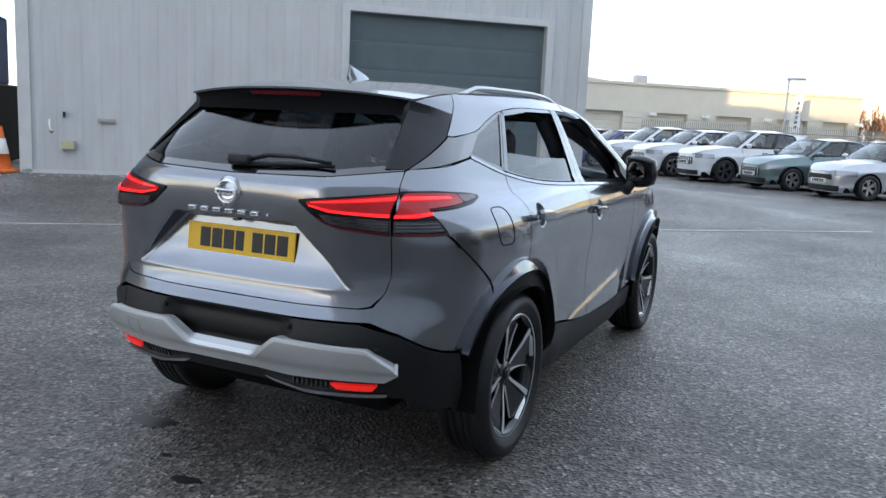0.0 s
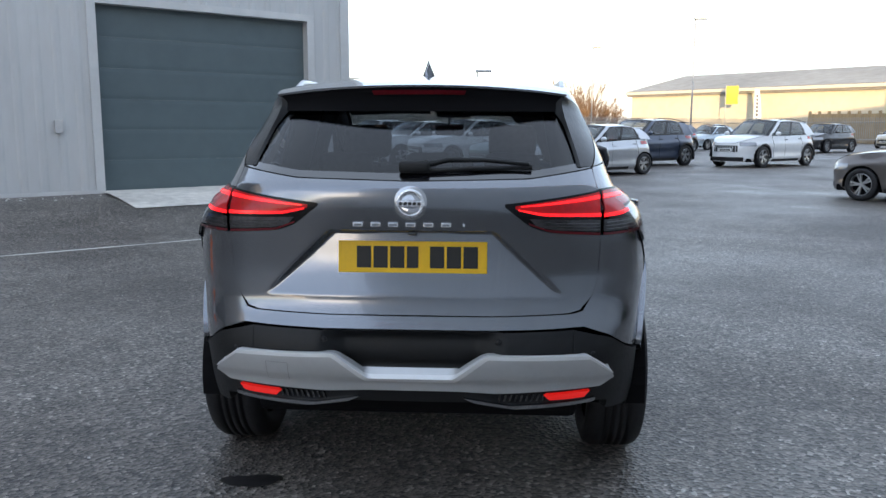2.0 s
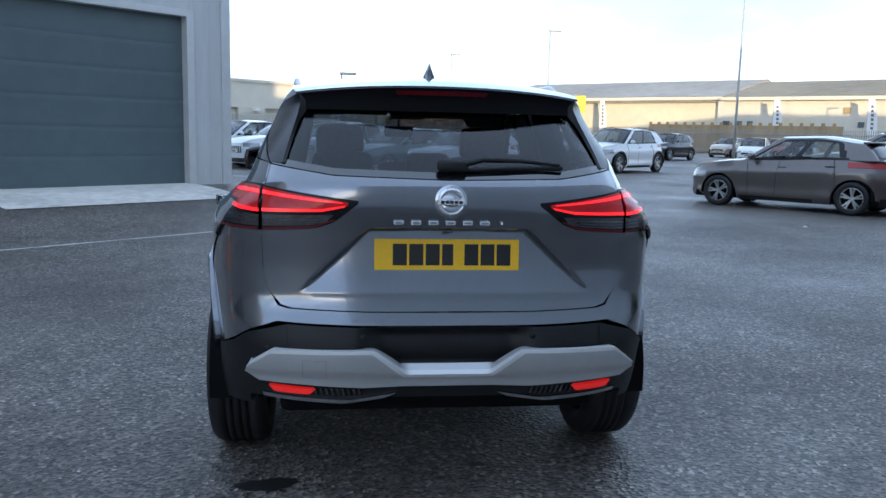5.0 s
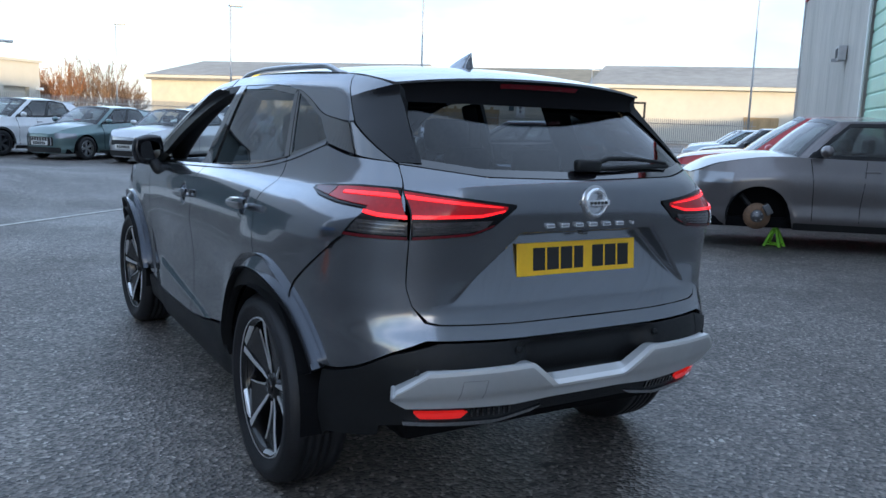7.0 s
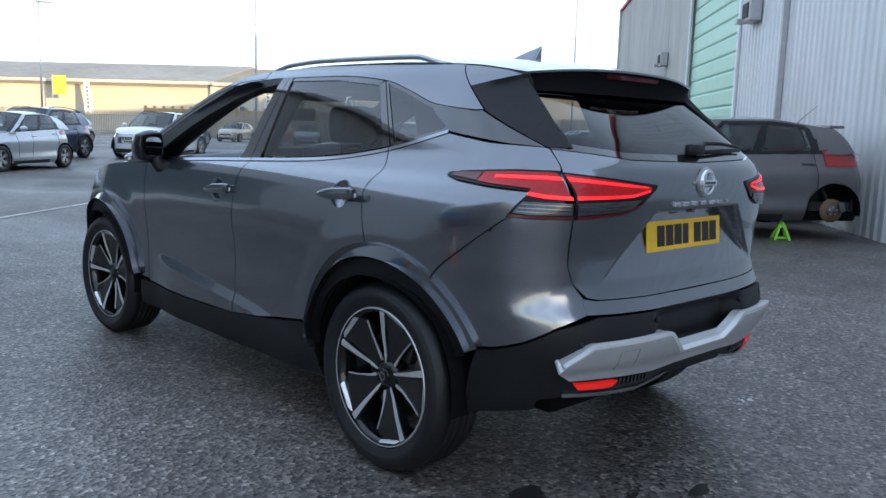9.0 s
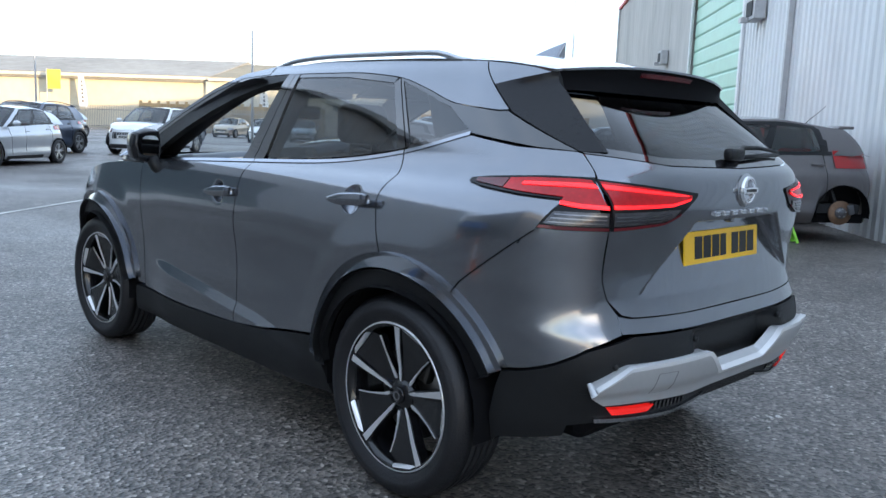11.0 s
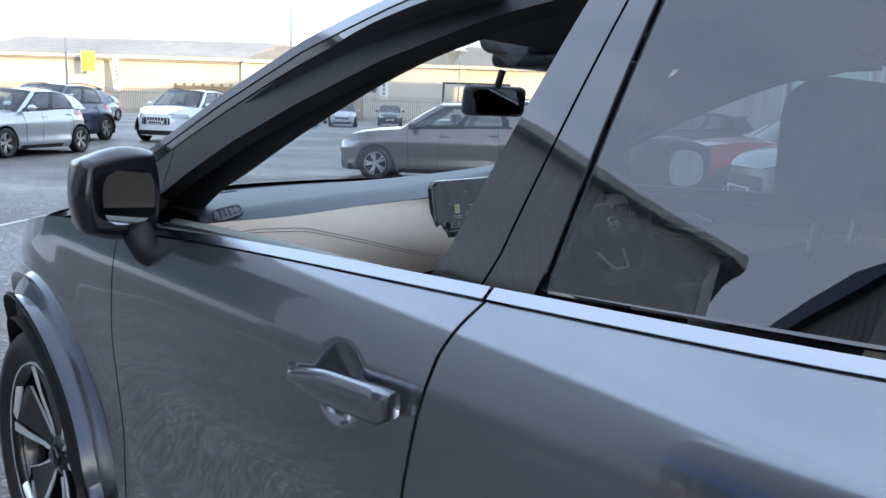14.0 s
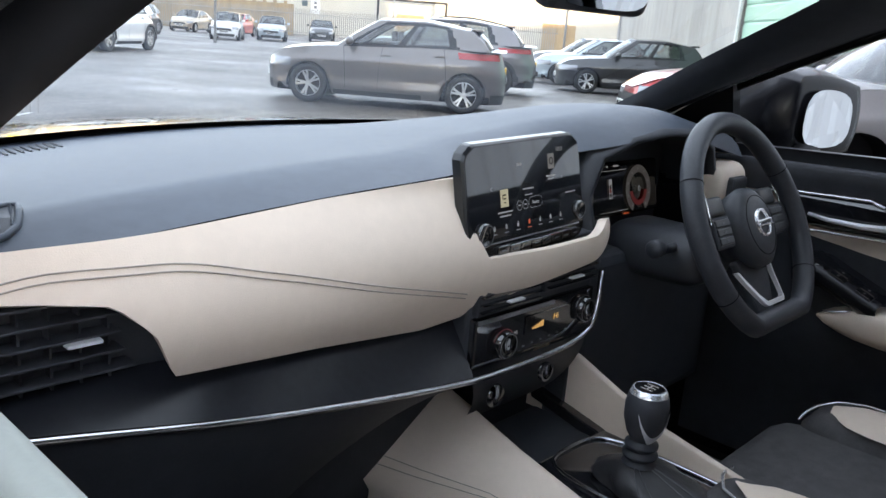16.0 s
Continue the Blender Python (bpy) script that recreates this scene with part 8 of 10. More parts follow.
V, F = [], []
for x, z in ((-0.122, 1.058), (-0.122, 1.132), (-0.118, 1.139), (-0.105, 1.147), (-0.099, 1.149), (0.133, 1.153), (0.141, 1.151), (0.152, 1.143), (0.156, 1.136), (0.158, 1.036), (0.150, 1.031), (-0.105, 1.031)):
    V.append((x, screen_y(z) - 0.0166, z))
mesh("display", V, [tuple(range(12))], M_SCREEN, scr, "dark display glass")
for a, b, c, d in ((-0.060, -0.026, 1.0615, 1.0635), (-0.056, -0.030, 1.0565, 1.0585), (0.002, 0.028, 1.0870, 1.0890), (0.006, 0.024, 1.0790, 1.0805), (0.062, 0.086, 1.0995, 1.1013), (0.066, 0.082, 1.0955, 1.0970), (0.112, 0.140, 1.072, 1.074)):
    on_screen("display_text_bar", a, b, c, d, M_UI, 0.001)


def on_glass(text, size, x, z, material):
    lettering("display_writing", text, size, material, scr, x, screen_y(z) - 0.0172, z, 11.3)


on_glass("10:11", 0.0085, 0.100, 1.1335, M_UI)
on_glass("DAB", 0.0065, -0.005, 1.1195, M_UI)
on_glass("Source", 0.0062, 0.031, 1.0665, M_UI)
on_glass("<", 0.0110, -0.072, 1.0905, M_UI)
on_glass(">", 0.0100, 0.104, 1.0930, M_UI)
V = []
for r_ in (0.0072, 0.0077):
    for i in range(32):
        t = 2 * math.pi * i / 32
        z = 1.0688 + r_ * math.sin(t)
        V.append((0.031 + (0.0095 if math.cos(t) > 0 else -0.0095) + r_ * math.cos(t), screen_y(z) - 0.0172, z))
mesh("button_outline", V, [(i, (i + 1) % 32, 32 + (i + 1) % 32, 32 + i) for i in range(32)], M_UI, scr)
for x in (-0.009, 0.0055):
    V = []
    for i in range(25):
        t = 2 * math.pi * i / 24
        for rad in (0.0061, 0.0067):
            z = 1.0675 + rad * math.sin(t)
            V.append((x + rad * math.cos(t), screen_y(z) - 0.0172, z))
    mesh("button_outline", V, [(2 * i, 2 * i + 1, 2 * i + 3, 2 * i + 2) for i in range(24)], M_UI, scr)
    on_screen("display_icon", x - 0.003, x + 0.003, 1.0667, 1.0683, M_UI, 0.001)
on_screen("display_icon", -0.052, -0.034, 1.069, 1.092, M_UIY2, 0.001)
for a, b, c, d in ((-0.047, -0.039, 1.084, 1.0855), (-0.048, -0.0465, 1.079, 1.0855), (-0.046, -0.040, 1.079, 1.0805), (-0.045, -0.041, 1.074, 1.0755)):
    on_screen("display_icon", a, b, c, d, M_SCREEN, 0.0014)
on_screen("display_icon", 0.068, 0.085, 1.110, 1.131, M_STITCH, 0.001)
V = []
for i in range(21):
    t = 2 * math.pi * i / 20
    for rad in (0.0036, 0.0052):
        z = 1.121 + rad * math.sin(t)
        V.append((0.0765 + rad * math.cos(t), screen_y(z) - 0.0176, z))
mesh("display_icon", V, [(2 * i, 2 * i + 1, 2 * i + 3, 2 * i + 2) for i in range(20)], M_SCREEN, scr)
for k in range(7):
    x = -0.070 + 0.0275 * k
    m_ = M_UIO if k == 3 else M_UI
    on_screen("display_icon", x - 0.0022, x + 0.0022, 1.0405, 1.0425 + (0.0035 if k % 2 else 0.0020), m_, 0.001)
    on_screen("display_icon", x - 0.0009, x + 0.0009, 1.0440, 1.0475, m_, 0.0012)
    on_screen("display_text_bar", x - 0.0050, x + 0.0050, 1.0355, 1.0367, m_, 0.001)
for x, z, f in ((-0.092, 1.038, 1.3), (0.148, 1.044, 1.15)):
    y = screen_y(z) - 0.016
    V, F = lathe([(-0.003, 0.0), (-0.003, 0.0095 * f), (-0.005, 0.0108 * f), (-0.004, 0.0122 * f), (0.0, 0.0126 * f)], 26, 'y')
    k = mesh("screen_knob", [(p[0] + x, p[1] + y, p[2] + z) for p in V], F, M_SCREEN, scr, "", True)
    V, F = lathe([(-0.0054, 0.0106 * f), (-0.0054, 0.0113 * f)], 26, 'y')
    mesh("knob_ring", [(p[0] + x, p[1] + y, p[2] + z) for p in V], F, M_STRIP, k)
on_screen("trim_line", -0.086, 0.146, 1.0242, 1.0262, M_STRIP, 0.001)
for k in range(8):
    x = -0.068 + 0.0262 * k
    z = 1.0078 if k > 0 else 1.009
    y = screen_y(z) - 0.0165
    part("screen_button", box_bm(x, y - 0.003, z, x + 0.0246, y + 0.004, z + 0.0122, 0.0012), M_PIANO, scr)
    part("button_print", box_bm(x + 0.006, y - 0.0035, z + 0.0048, x + 0.018, y - 0.0031, z + 0.0068), M_KEYPRINT, scr)
scr.matrix_basis = Matrix.Translation((-0.13, 1.96, 0)) @ Matrix.Rotation(radians(5.0), 4, "Z") @ Matrix.Translation((0.13, -1.968, 0))
V, F = skin(coons([(-0.16, 1.00), (-0.07, 0.985)], [(-0.165, 1.09), (-0.11, 1.10)], nu=6, nv=4), lambda x, z: Vector((x, 2.005, z)), 0, 0.0)
mesh("screen_recess", V, F, M_BLKSOFT, DASH)

# instrument cluster under its hood
clu = tablet("instrument_cluster", 0.225, 0.500, 1.010, 1.105, 2.035, 2.055, 0.01, M_PIANO, DASH, "digital instrument cluster, lit")


def on_cluster(x0, x1, z0, z1, m_, lift=0.001):
    V = [(x0, 2.0245 + 0.2 * (z0 - 1.01) - lift, z0), (x1, 2.0245 + 0.2 * (z0 - 1.01) - lift, z0), (x1, 2.0245 + 0.2 * (z1 - 1.01) - lift, z1), (x0, 2.0245 + 0.2 * (z1 - 1.01) - lift, z1)]
    mesh("cluster_graphic", V, [(0, 1, 2, 3)], m_, clu)


for cx in (0.234, 0.425):
    V, F = [], []
    for i in range(49):
        t = radians(-60 + 300 * i / 48)
        for rad in (0.030, 0.0435):
            z = 1.053 + rad * math.sin(t)
            V.append((cx + rad * math.cos(t), 2.0222 + 0.2 * (z - 1.01), z))
    mesh("dial_ring", V, [(2 * i, 2 * i + 1, 2 * i + 3, 2 * i + 2) for i in range(48)], M_DIALGREY, clu)
    V, F = [], []
    for i in range(33):
        t = radians(185 + 170 * i / 32)
        for rad in (0.020, 0.0295):
            z = 1.053 + rad * math.sin(t)
            V.append((cx + rad * math.cos(t), 2.0217 + 0.2 * (z - 1.01), z))
    mesh("dial_glow", V, [(2 * i, 2 * i + 1, 2 * i + 3, 2 * i + 2) for i in range(32)], M_DIAL, clu)
    for k in range(9):
        t = radians(-50 + 35 * k)
        z = 1.053 + 0.037 * math.sin(t)
        on_cluster(cx + 0.037 * math.cos(t) - 0.0014, cx + 0.037 * math.cos(t) + 0.0014, z - 0.0014, z + 0.0014, M_UI, 0.003)
lettering("dial_writing", "0", 0.016, M_UI, clu, 0.425, 2.0280, 1.049, 11.3)
for a, b, c, d in ((0.272, 0.388, 1.0905, 1.0915), (0.300, 0.390, 1.0185, 1.0195)):
    on_cluster(a, b, c, d, M_UI)
for a, b, c, d, m_ in ((0.294, 0.304, 1.097, 1.100, M_UIG), (0.322, 0.328, 1.097, 1.100, M_UI), (0.345, 0.362, 1.097, 1.100, M_UI), (0.329, 0.339, 1.066, 1.076, M_UI), (0.329, 0.331, 1.042, 1.066, M_UI), (0.337, 0.339, 1.042, 1.066, M_UI), (0.331, 0.337, 1.042, 1.044, M_UI), (0.331, 0.337, 1.052, 1.060, M_DIAL), (0.372, 0.392, 1.011, 1.0135, M_UIO)):
    on_cluster(a, b, c, d, m_)
clu.matrix_basis = Matrix.Translation((0.040, 0.025, -0.020))
# cowl round the cluster
V, F = skin(coons([(0.205, 0.93), (0.60, 0.93)], [(0.205, 1.125), (0.60, 1.125)], nu=12, nv=8), lambda x, z: Vector((x, 2.092, z)), 0, 0)
mesh("cluster_back", V, F, M_BLKSOFT, DASH)
HOOD = [(0.218, 1.965, 0.95), (0.215, 1.995, 1.05), (0.235, 1.990, 1.112), (0.31, 1.978, 1.138), (0.40, 1.972, 1.147), (0.50, 1.972, 1.143), (0.575, 1.975, 1.115), (0.62, 1.98, 1.04)]
V, F = [], []
for x, y, z in HOOD:
    k = Vector((x - 0.41, 0, z - 1.02)).normalized()
    V += [Vector((x, y + 0.13, z)) + k * 0.02, Vector((x, y + 0.03, z)) + k * 0.012, Vector((x, y, z)) + k * 0.006, Vector((x, y, z)) - k * 0.004, Vector((x, y + 0.03, z)) - k * 0.008, Vector((x, y + 0.10, z)) - k * 0.012]
for i in range(len(HOOD) - 1):
    for k in range(5):
        F.append((i * 6 + k, i * 6 + k + 1, i * 6 + k + 7, i * 6 + k + 6))
mesh("cluster_hood", V, F, M_BLKSOFT, DASH, "", True)
part("column_shroud", box_bm(0.335, 1.85, 0.905, 0.475, 2.05, 0.995, 0.04, 5), M_BLKSOFT, DASH, "", True)
part("knee_panel", box_bm(0.22, 1.985, 0.62, 0.70, 2.06, 0.95, 0.02), M_BLKSOFT, DASH)
part("driver_vent_panel", box_bm(0.600, 1.955, 0.985, 0.715, 2.04, 1.085, 0.03, 5), M_CREAML, DASH, "cream leather beside the driver's vent", True)
part("driver_air_vent", box_bm(0.620, 1.945, 1.000, 0.685, 1.965, 1.060, 0.006), M_BLKSOFT, DASH)
V, F = tube([(0.36, 1.91, 0.972), (0.31, 1.90, 0.976), (0.272, 1.895, 0.984)], 0.008, 8)
mesh("column_stalk", V, F, M_BLKSOFT, DASH, "", True)
V, F = lathe([(0.0, 0.010), (0.010, 0.0145), (0.024, 0.0145), (0.027, 0.012), (0.027, 0.0)], 18)
mesh("stalk_knob", [(0.276 - p[0], p[1] + 1.893, p[2] + 0.985) for p in V], F, M_BLKSOFT, DASH, "", True)

# steering wheel
ST = empty("steering_wheel", label="flat-bottomed black leather steering wheel")
ST.parent = CAR
ST.matrix_basis = Matrix.Translation((0.402, 1.822, 1.018)) @ Matrix.Rotation(radians(-27), 4, 'X') @ Matrix.Scale(0.95, 4)
rim = []
for i in range(48):
    t = 2 * math.pi * i / 48
    x, z = 0.184 * math.cos(t), 0.182 * math.sin(t)
    z = max(z, -0.158 - 0.008 * math.cos(t * 2) * 0)
    rim.append((x, -0.016, z))
V, F = [], []
for i in range(48):
    p = Vector(rim[i])
    d = (Vector(rim[(i + 1) % 48]) - Vector(rim[i - 1])).normalized()
    n = Vector((d.z, 0, -d.x))
    for k in range(10):
        a = 2 * math.pi * k / 10
        V.append(p + n * 0.018 * math.cos(a) + Vector((0, 0.0185 * math.sin(a), 0)))
for i in range(48):
    for k in range(10):
        F.append((i * 10 + k, i * 10 + (k + 1) % 10, ((i + 1) % 48) * 10 + (k + 1) % 10, ((i + 1) % 48) * 10 + k))
mesh("wheel_rim", V, F, M_BLKSOFT, ST, "black leather rim", True)
V, F = lathe([(0.03, 0.0), (0.03, 0.052), (-0.010, 0.066), (-0.024, 0.063), (-0.032, 0.052), (-0.0350, 0.030), (-0.0355, 0.0)], 36, 'y')
hub = mesh("wheel_boss", [(p[0], p[1], p[2] * (1.0 if p[2] > 0 else 1.12)) for p in V], F, M_BLKSOFT, ST, "soft black airbag boss", True)
V, F = lathe([(-0.0355, 0.0185), (-0.0385, 0.0195), (-0.0395, 0.0215), (-0.0385, 0.0240), (-0.0345, 0.0250)], 32, 'y')
mesh("wheel_badge", V, F, M_BADGE, hub, "round chrome badge with a plain bar", True)
bb = part("badge_bar", box_bm(-0.027, -0.0415, -0.0055, 0.027, -0.0365, 0.0055, 0.001), M_BADGE, hub)
for k in range(5):
    part("badge_print", box_bm(-0.019 + 0.008 * k, -0.0420, -0.0026, -0.0135 + 0.008 * k, -0.0416, 0.0026), M_PRINT, bb)
V, F = tube([(0.048 * math.cos(t), -0.0325, 0.048 * math.sin(t) * (1.0 if math.sin(t) > 0 else 1.12)) for t in [2 * math.pi * i / 40 for i in range(41)]], 0.0008, 5, False)
mesh("boss_seam", V, F, M_SEAM, hub)
for s in (1, -1):
    part("spoke", box_bm(s * 0.112 - 0.062, -0.010, -0.026, s * 0.112 + 0.062, 0.014, 0.030, 0.010, 3), M_BLKSOFT, ST, "", True)
    pad = part("switch_pad", box_bm(s * 0.104 - 0.030, -0.017, -0.026, s * 0.104 + 0.030, -0.008, 0.026, 0.005, 3), M_BLKSOFT, ST)
    for k in range(3):
        sw_ = part("switch_key", box_bm(s * 0.104 - 0.024, -0.0195, -0.020 + 0.0145 * k, s * 0.104 + 0.024, -0.0165, -0.0075 + 0.0145 * k, 0.002), M_KEY, pad)
        part("switch_print", box_bm(s * 0.104 - 0.004, -0.0201, -0.0155 + 0.0145 * k, s * 0.104 + 0.004, -0.0196, -0.0120 + 0.0145 * k), M_KEYPRINT, sw_)
    part("gloss_spoke_inlay", box_bm(s * 0.100 - 0.030, -0.013, 0.028, s * 0.100 + 0.030, 0.006, 0.060, 0.006, 3), M_KEY, ST, "gloss black spoke inlay", True)
    V, F = tube([(s * 0.128, -0.014, 0.062), (s * 0.134, -0.016, 0.040), (s * 0.134, -0.016, 0.016)], 0.0016, 5)
    mesh("inlay_edge", V, F, M_BADGE, ST)
V, F = [], []
for x, y, z in ((-0.066, 0.000, -0.070), (-0.056, -0.006, -0.092), (-0.045, -0.014, -0.116), (-0.038, -0.019, -0.130), (-0.030, -0.0205, -0.1355), (0.030, -0.0205, -0.1355), (0.038, -0.019, -0.130), (0.045, -0.014, -0.116), (0.056, -0.006, -0.092), (0.066, 0.000, -0.070)):
    d = Vector((x, 0, z + 0.06)).normalized() * (0.0075 if z < -0.125 else 0.0055)
    p = Vector((x, y, z))
    V += [p, p - d, p - d + Vector((0, 0.008, 0)), p + Vector((0, 0.008, 0))]
for i in range(9):
    for k in range(4):
        F.append((i * 4 + k, i * 4 + (k + 1) % 4, (i + 1) * 4 + (k + 1) % 4, (i + 1) * 4 + k))
F += [(0, 1, 2, 3), (36, 39, 38, 37)]
mesh("spoke_edge", V, F, M_SATIN, ST, "satin silver edge of the lower spoke")
bm = box_bm(-0.058, 0.0, -0.150, 0.058, 0.016, -0.050, 0.006)
for v in bm.verts:
    v.co.x *= 1 - 0.45 * sstep(-0.07, -0.14, v.co.z)
part("lower_spoke", bm, M_BLKSOFT, ST)
for t in (radians(28), radians(152), radians(-33), radians(213)):      # seams of the leather
    V, F = [], []
    cx, cz = 0.184 * math.cos(t), max(0.182 * math.sin(t), -0.158)
    d = Vector((cx, 0, cz)).normalized()
    ring = [Vector((cx, -0.016, cz)) + d * 0.0184 * math.cos(a) + Vector((0, 0.0189 * math.sin(a), 0)) for a in [2 * math.pi * i / 20 for i in range(21)]]
    V, F = tube(ring, 0.0007, 4, False)
    mesh("leather_seam", V, F, M_SEAM, ST)

# centre console: cream cheeks, tray, gear lever
CON = part("centre_console", box_bm(0.015, 1.05, 0.36, 0.235, 2.02, 0.655, 0.015), M_BLKSOFT, CAR, "black centre console with cream padded cheeks")


def cheek(name, rows, seam_k):
    """rows: y, inner x, inner foot z, crest z, outer x, outer foot z."""
    V, F = [], []
    for y, xi, zi, zc, xo, zo in rows:
        d = xo - xi
        V += [(xi, y, zi), (xi, y, zc - 0.008), (xi + d * 0.06, y, zc), (xi + d * 0.20, y, zc - 0.004), (xi + d * 0.6, y, zc + (zo - zc) * 0.52), (xo, y, zo), (xo * 0.9 + xi * 0.1, y, zo - 0.025), (xo * 0.8 + xi * 0.2, y, 0.40)]
    for i in range(len(rows) - 1):
        for k in range(7):
            F.append((i * 8 + k, i * 8 + k + 1, (i + 1) * 8 + k + 1, (i + 1) * 8 + k))
    ch = mesh(name, V, F, M_CREAML, CON, "cream padded console cheek", True)
    for off in (0.0, 0.07):
        k = seam_k + off
        pts = [(xi + (xo - xi) * k, y, zc + (zo - zc) * (0.52 * (k - 0.2) / 0.4 if k < 0.6 else 0.52 + 0.48 * (k - 0.6) / 0.4) + 0.0015) for y, xi, zi, zc, xo, zo in rows]
        V, F = tube(pts, 0.0008, 4, False)
        mesh("stitching", V, F, M_STITCH, ch)


cheek("console_cheek", [(2.10, 0.018, 0.66, 0.757, -0.150, 0.640), (2.03, 0.018, 0.66, 0.738, -0.120, 0.640), (1.93, 0.018, 0.66, 0.706, -0.066, 0.640), (1.82, 0.018, 0.655, 0.680, -0.045, 0.632), (1.70, 0.018, 0.65, 0.670, -0.040, 0.625), (1.40, 0.018, 0.64, 0.665, -0.040, 0.62), (1.10, 0.018, 0.64, 0.665, -0.040, 0.62)], 0.80)
cheek("console_cheek", [(2.08, 0.222, 0.66, 0.822, 0.300, 0.74), (2.007, 0.222, 0.66, 0.793, 0.290, 0.72), (1.90, 0.222, 0.66, 0.750, 0.285, 0.70), (1.813, 0.222, 0.66, 0.719, 0.280, 0.68), (1.637, 0.222, 0.655, 0.686, 0.275, 0.65), (1.40, 0.222, 0.65, 0.672, 0.275, 0.63), (1.10, 0.222, 0.64, 0.668, 0.275, 0.62)], 0.80)
part("storage_tray", box_bm(0.022, 1.92, 0.655, 0.222, 2.06, 0.664, 0.004), M_BLKSOFT, CON)
for x0, x1 in ((0.018, 0.030), (0.204, 0.226)):
    bm = box_bm(x0, 1.915, 0.655, x1, 2.06, 0.676, 0.003)
    for v in bm.verts:
        v.co.z += 0.030 * sstep(1.92, 2.06, v.co.y)
    part("tray_border", bm, M_PIANO, CON, "gloss black border of the tray")
part("gloss_surround", box_bm(0.022, 1.50, 0.655, 0.224, 1.922, 0.676, 0.006), M_PIANO, CON, "gloss black lever surround")
ring = [(0.125 + 0.082 * (1 / (abs(math.cos(t)) ** 4 + abs(math.sin(t)) ** 4) ** 0.25) * math.cos(t), 1.775 + 0.140 * (1 / (abs(math.cos(t)) ** 4 + abs(math.sin(t)) ** 4) ** 0.25) * math.sin(t), 0.678) for t in [2 * math.pi * i / 40 for i in range(41)]]
V, F = tube(ring, 0.0035, 6, False)
mesh("lever_trim", V, F, M_CHROME, CON, "chrome lever surround", True)
GX, GY = 0.112, 1.792
V, F = [], []
for j in range(13):
    k = j / 12
    for i in range(49):
        t = 2 * math.pi * i / 48
        rr = (0.046 * max(0.0, 1 - k ** 1.7) ** 0.75 + 0.0205) * (1 + (0.12 * math.sin(4 * t + 1.2 * k) + 0.08 * math.sin(9 * t + 3 * k)) * (1 - k) * min(1, 3 * k + 0.3))
        V.append((0.125 + (GX - 0.125) * k + rr * math.cos(t), 1.765 + (GY - 1.765) * k + rr * 1.45 * math.sin(t) * (1 - 0.31 * k), 0.677 + 0.036 * k))
for j in range(12):
    for i in range(48):
        F.append((j * 49 + i, j * 49 + i + 1, (j + 1) * 49 + i + 1, (j + 1) * 49 + i))
gl = mesh("gear_lever_gaiter", V, F, M_GAITER, CON, "soft black leather gear lever gaiter", True)
for i in (27, 35):                      # stitched seams of the leather
    for o in (-1, 1):
        V2, F = tube([Vector(V[j * 49 + i + o]) + Vector((0, 0, 0.0012)) for j in range(13)], 0.0006, 4, False)
        mesh("gaiter_stitching", V2, F, M_KEYPRINT, gl)
V, F = lathe([(0.7080, 0.022), (0.7110, 0.0245), (0.7150, 0.0245), (0.7190, 0.019), (0.7210, 0.0185), (0.7235, 0.0245), (0.7290, 0.0255), (0.7325, 0.0190), (0.7365, 0.0185), (0.7390, 0.0240), (0.7440, 0.0240), (0.7480, 0.0165), (0.7500, 0.0165), (0.7610, 0.024), (0.7810, 0.030), (0.8040, 0.031), (0.8180, 0.028), (0.8260, 0.020), (0.8280, 0.0)], 24, 'z')
kn = mesh("gear_knob", [(p[0] + GX, p[1] + GY, p[2]) for p in V], F, M_BLKSOFT, CON, "black gear knob with chrome cap", True)
V, F = lathe([(0.8205, 0.0275), (0.8270, 0.0245), (0.8290, 0.0225), (0.8275, 0.0205)], 28, 'z')
mesh("knob_ring", [(p[0] + GX, p[1] + GY, p[2]) for p in V], F, M_BADGE, kn, "chrome ring", True)
V, F = lathe([(0.8284, 0.0), (0.8284, 0.0208)], 24, 'z')
mesh("knob_cap", [(p[0] + GX, p[1] + GY, p[2]) for p in V], F, M_SCREEN, kn, "gloss black cap")
for k in range(3):
    part("knob_print", box_bm(GX - 0.010 + 0.009 * k, GY - 0.009, 0.8288, GX - 0.0085 + 0.009 * k, GY + 0.009, 0.8293), M_UI, kn)
part("knob_print", box_bm(GX - 0.010, GY - 0.0008, 0.8288, GX + 0.0095, GY + 0.0008, 0.8293), M_UI, kn)
V, F = [], []
for i in range(17):                         # bright crescent on the knob's near side
    f = i / 16
    a = radians(190 + 110 * f)
    z = 0.800 - 0.036 * math.sin(math.pi * min(1, f * 1.15)) ** 0.8
    w_ = 0.004 + 0.012 * math.sin(math.pi * f)
    for dz, rr in ((0.0, 0.0), (-w_, 0.0)):
        zz = max(z + dz, 0.750)
        r_ = spline([(0.749, 0.0165), (0.761, 0.0245), (0.781, 0.0305), (0.804, 0.0315), (0.818, 0.0285)], zz) + 0.0008
        V.append((GX + r_ * math.cos(a), GY + r_ * math.sin(a), zz))
for i in range(16):
    F.append((2 * i, 2 * i + 1, 2 * i + 3, 2 * i + 2))
mesh("knob_accent", V, F, M_SATIN, kn, "satin silver crescent", True)


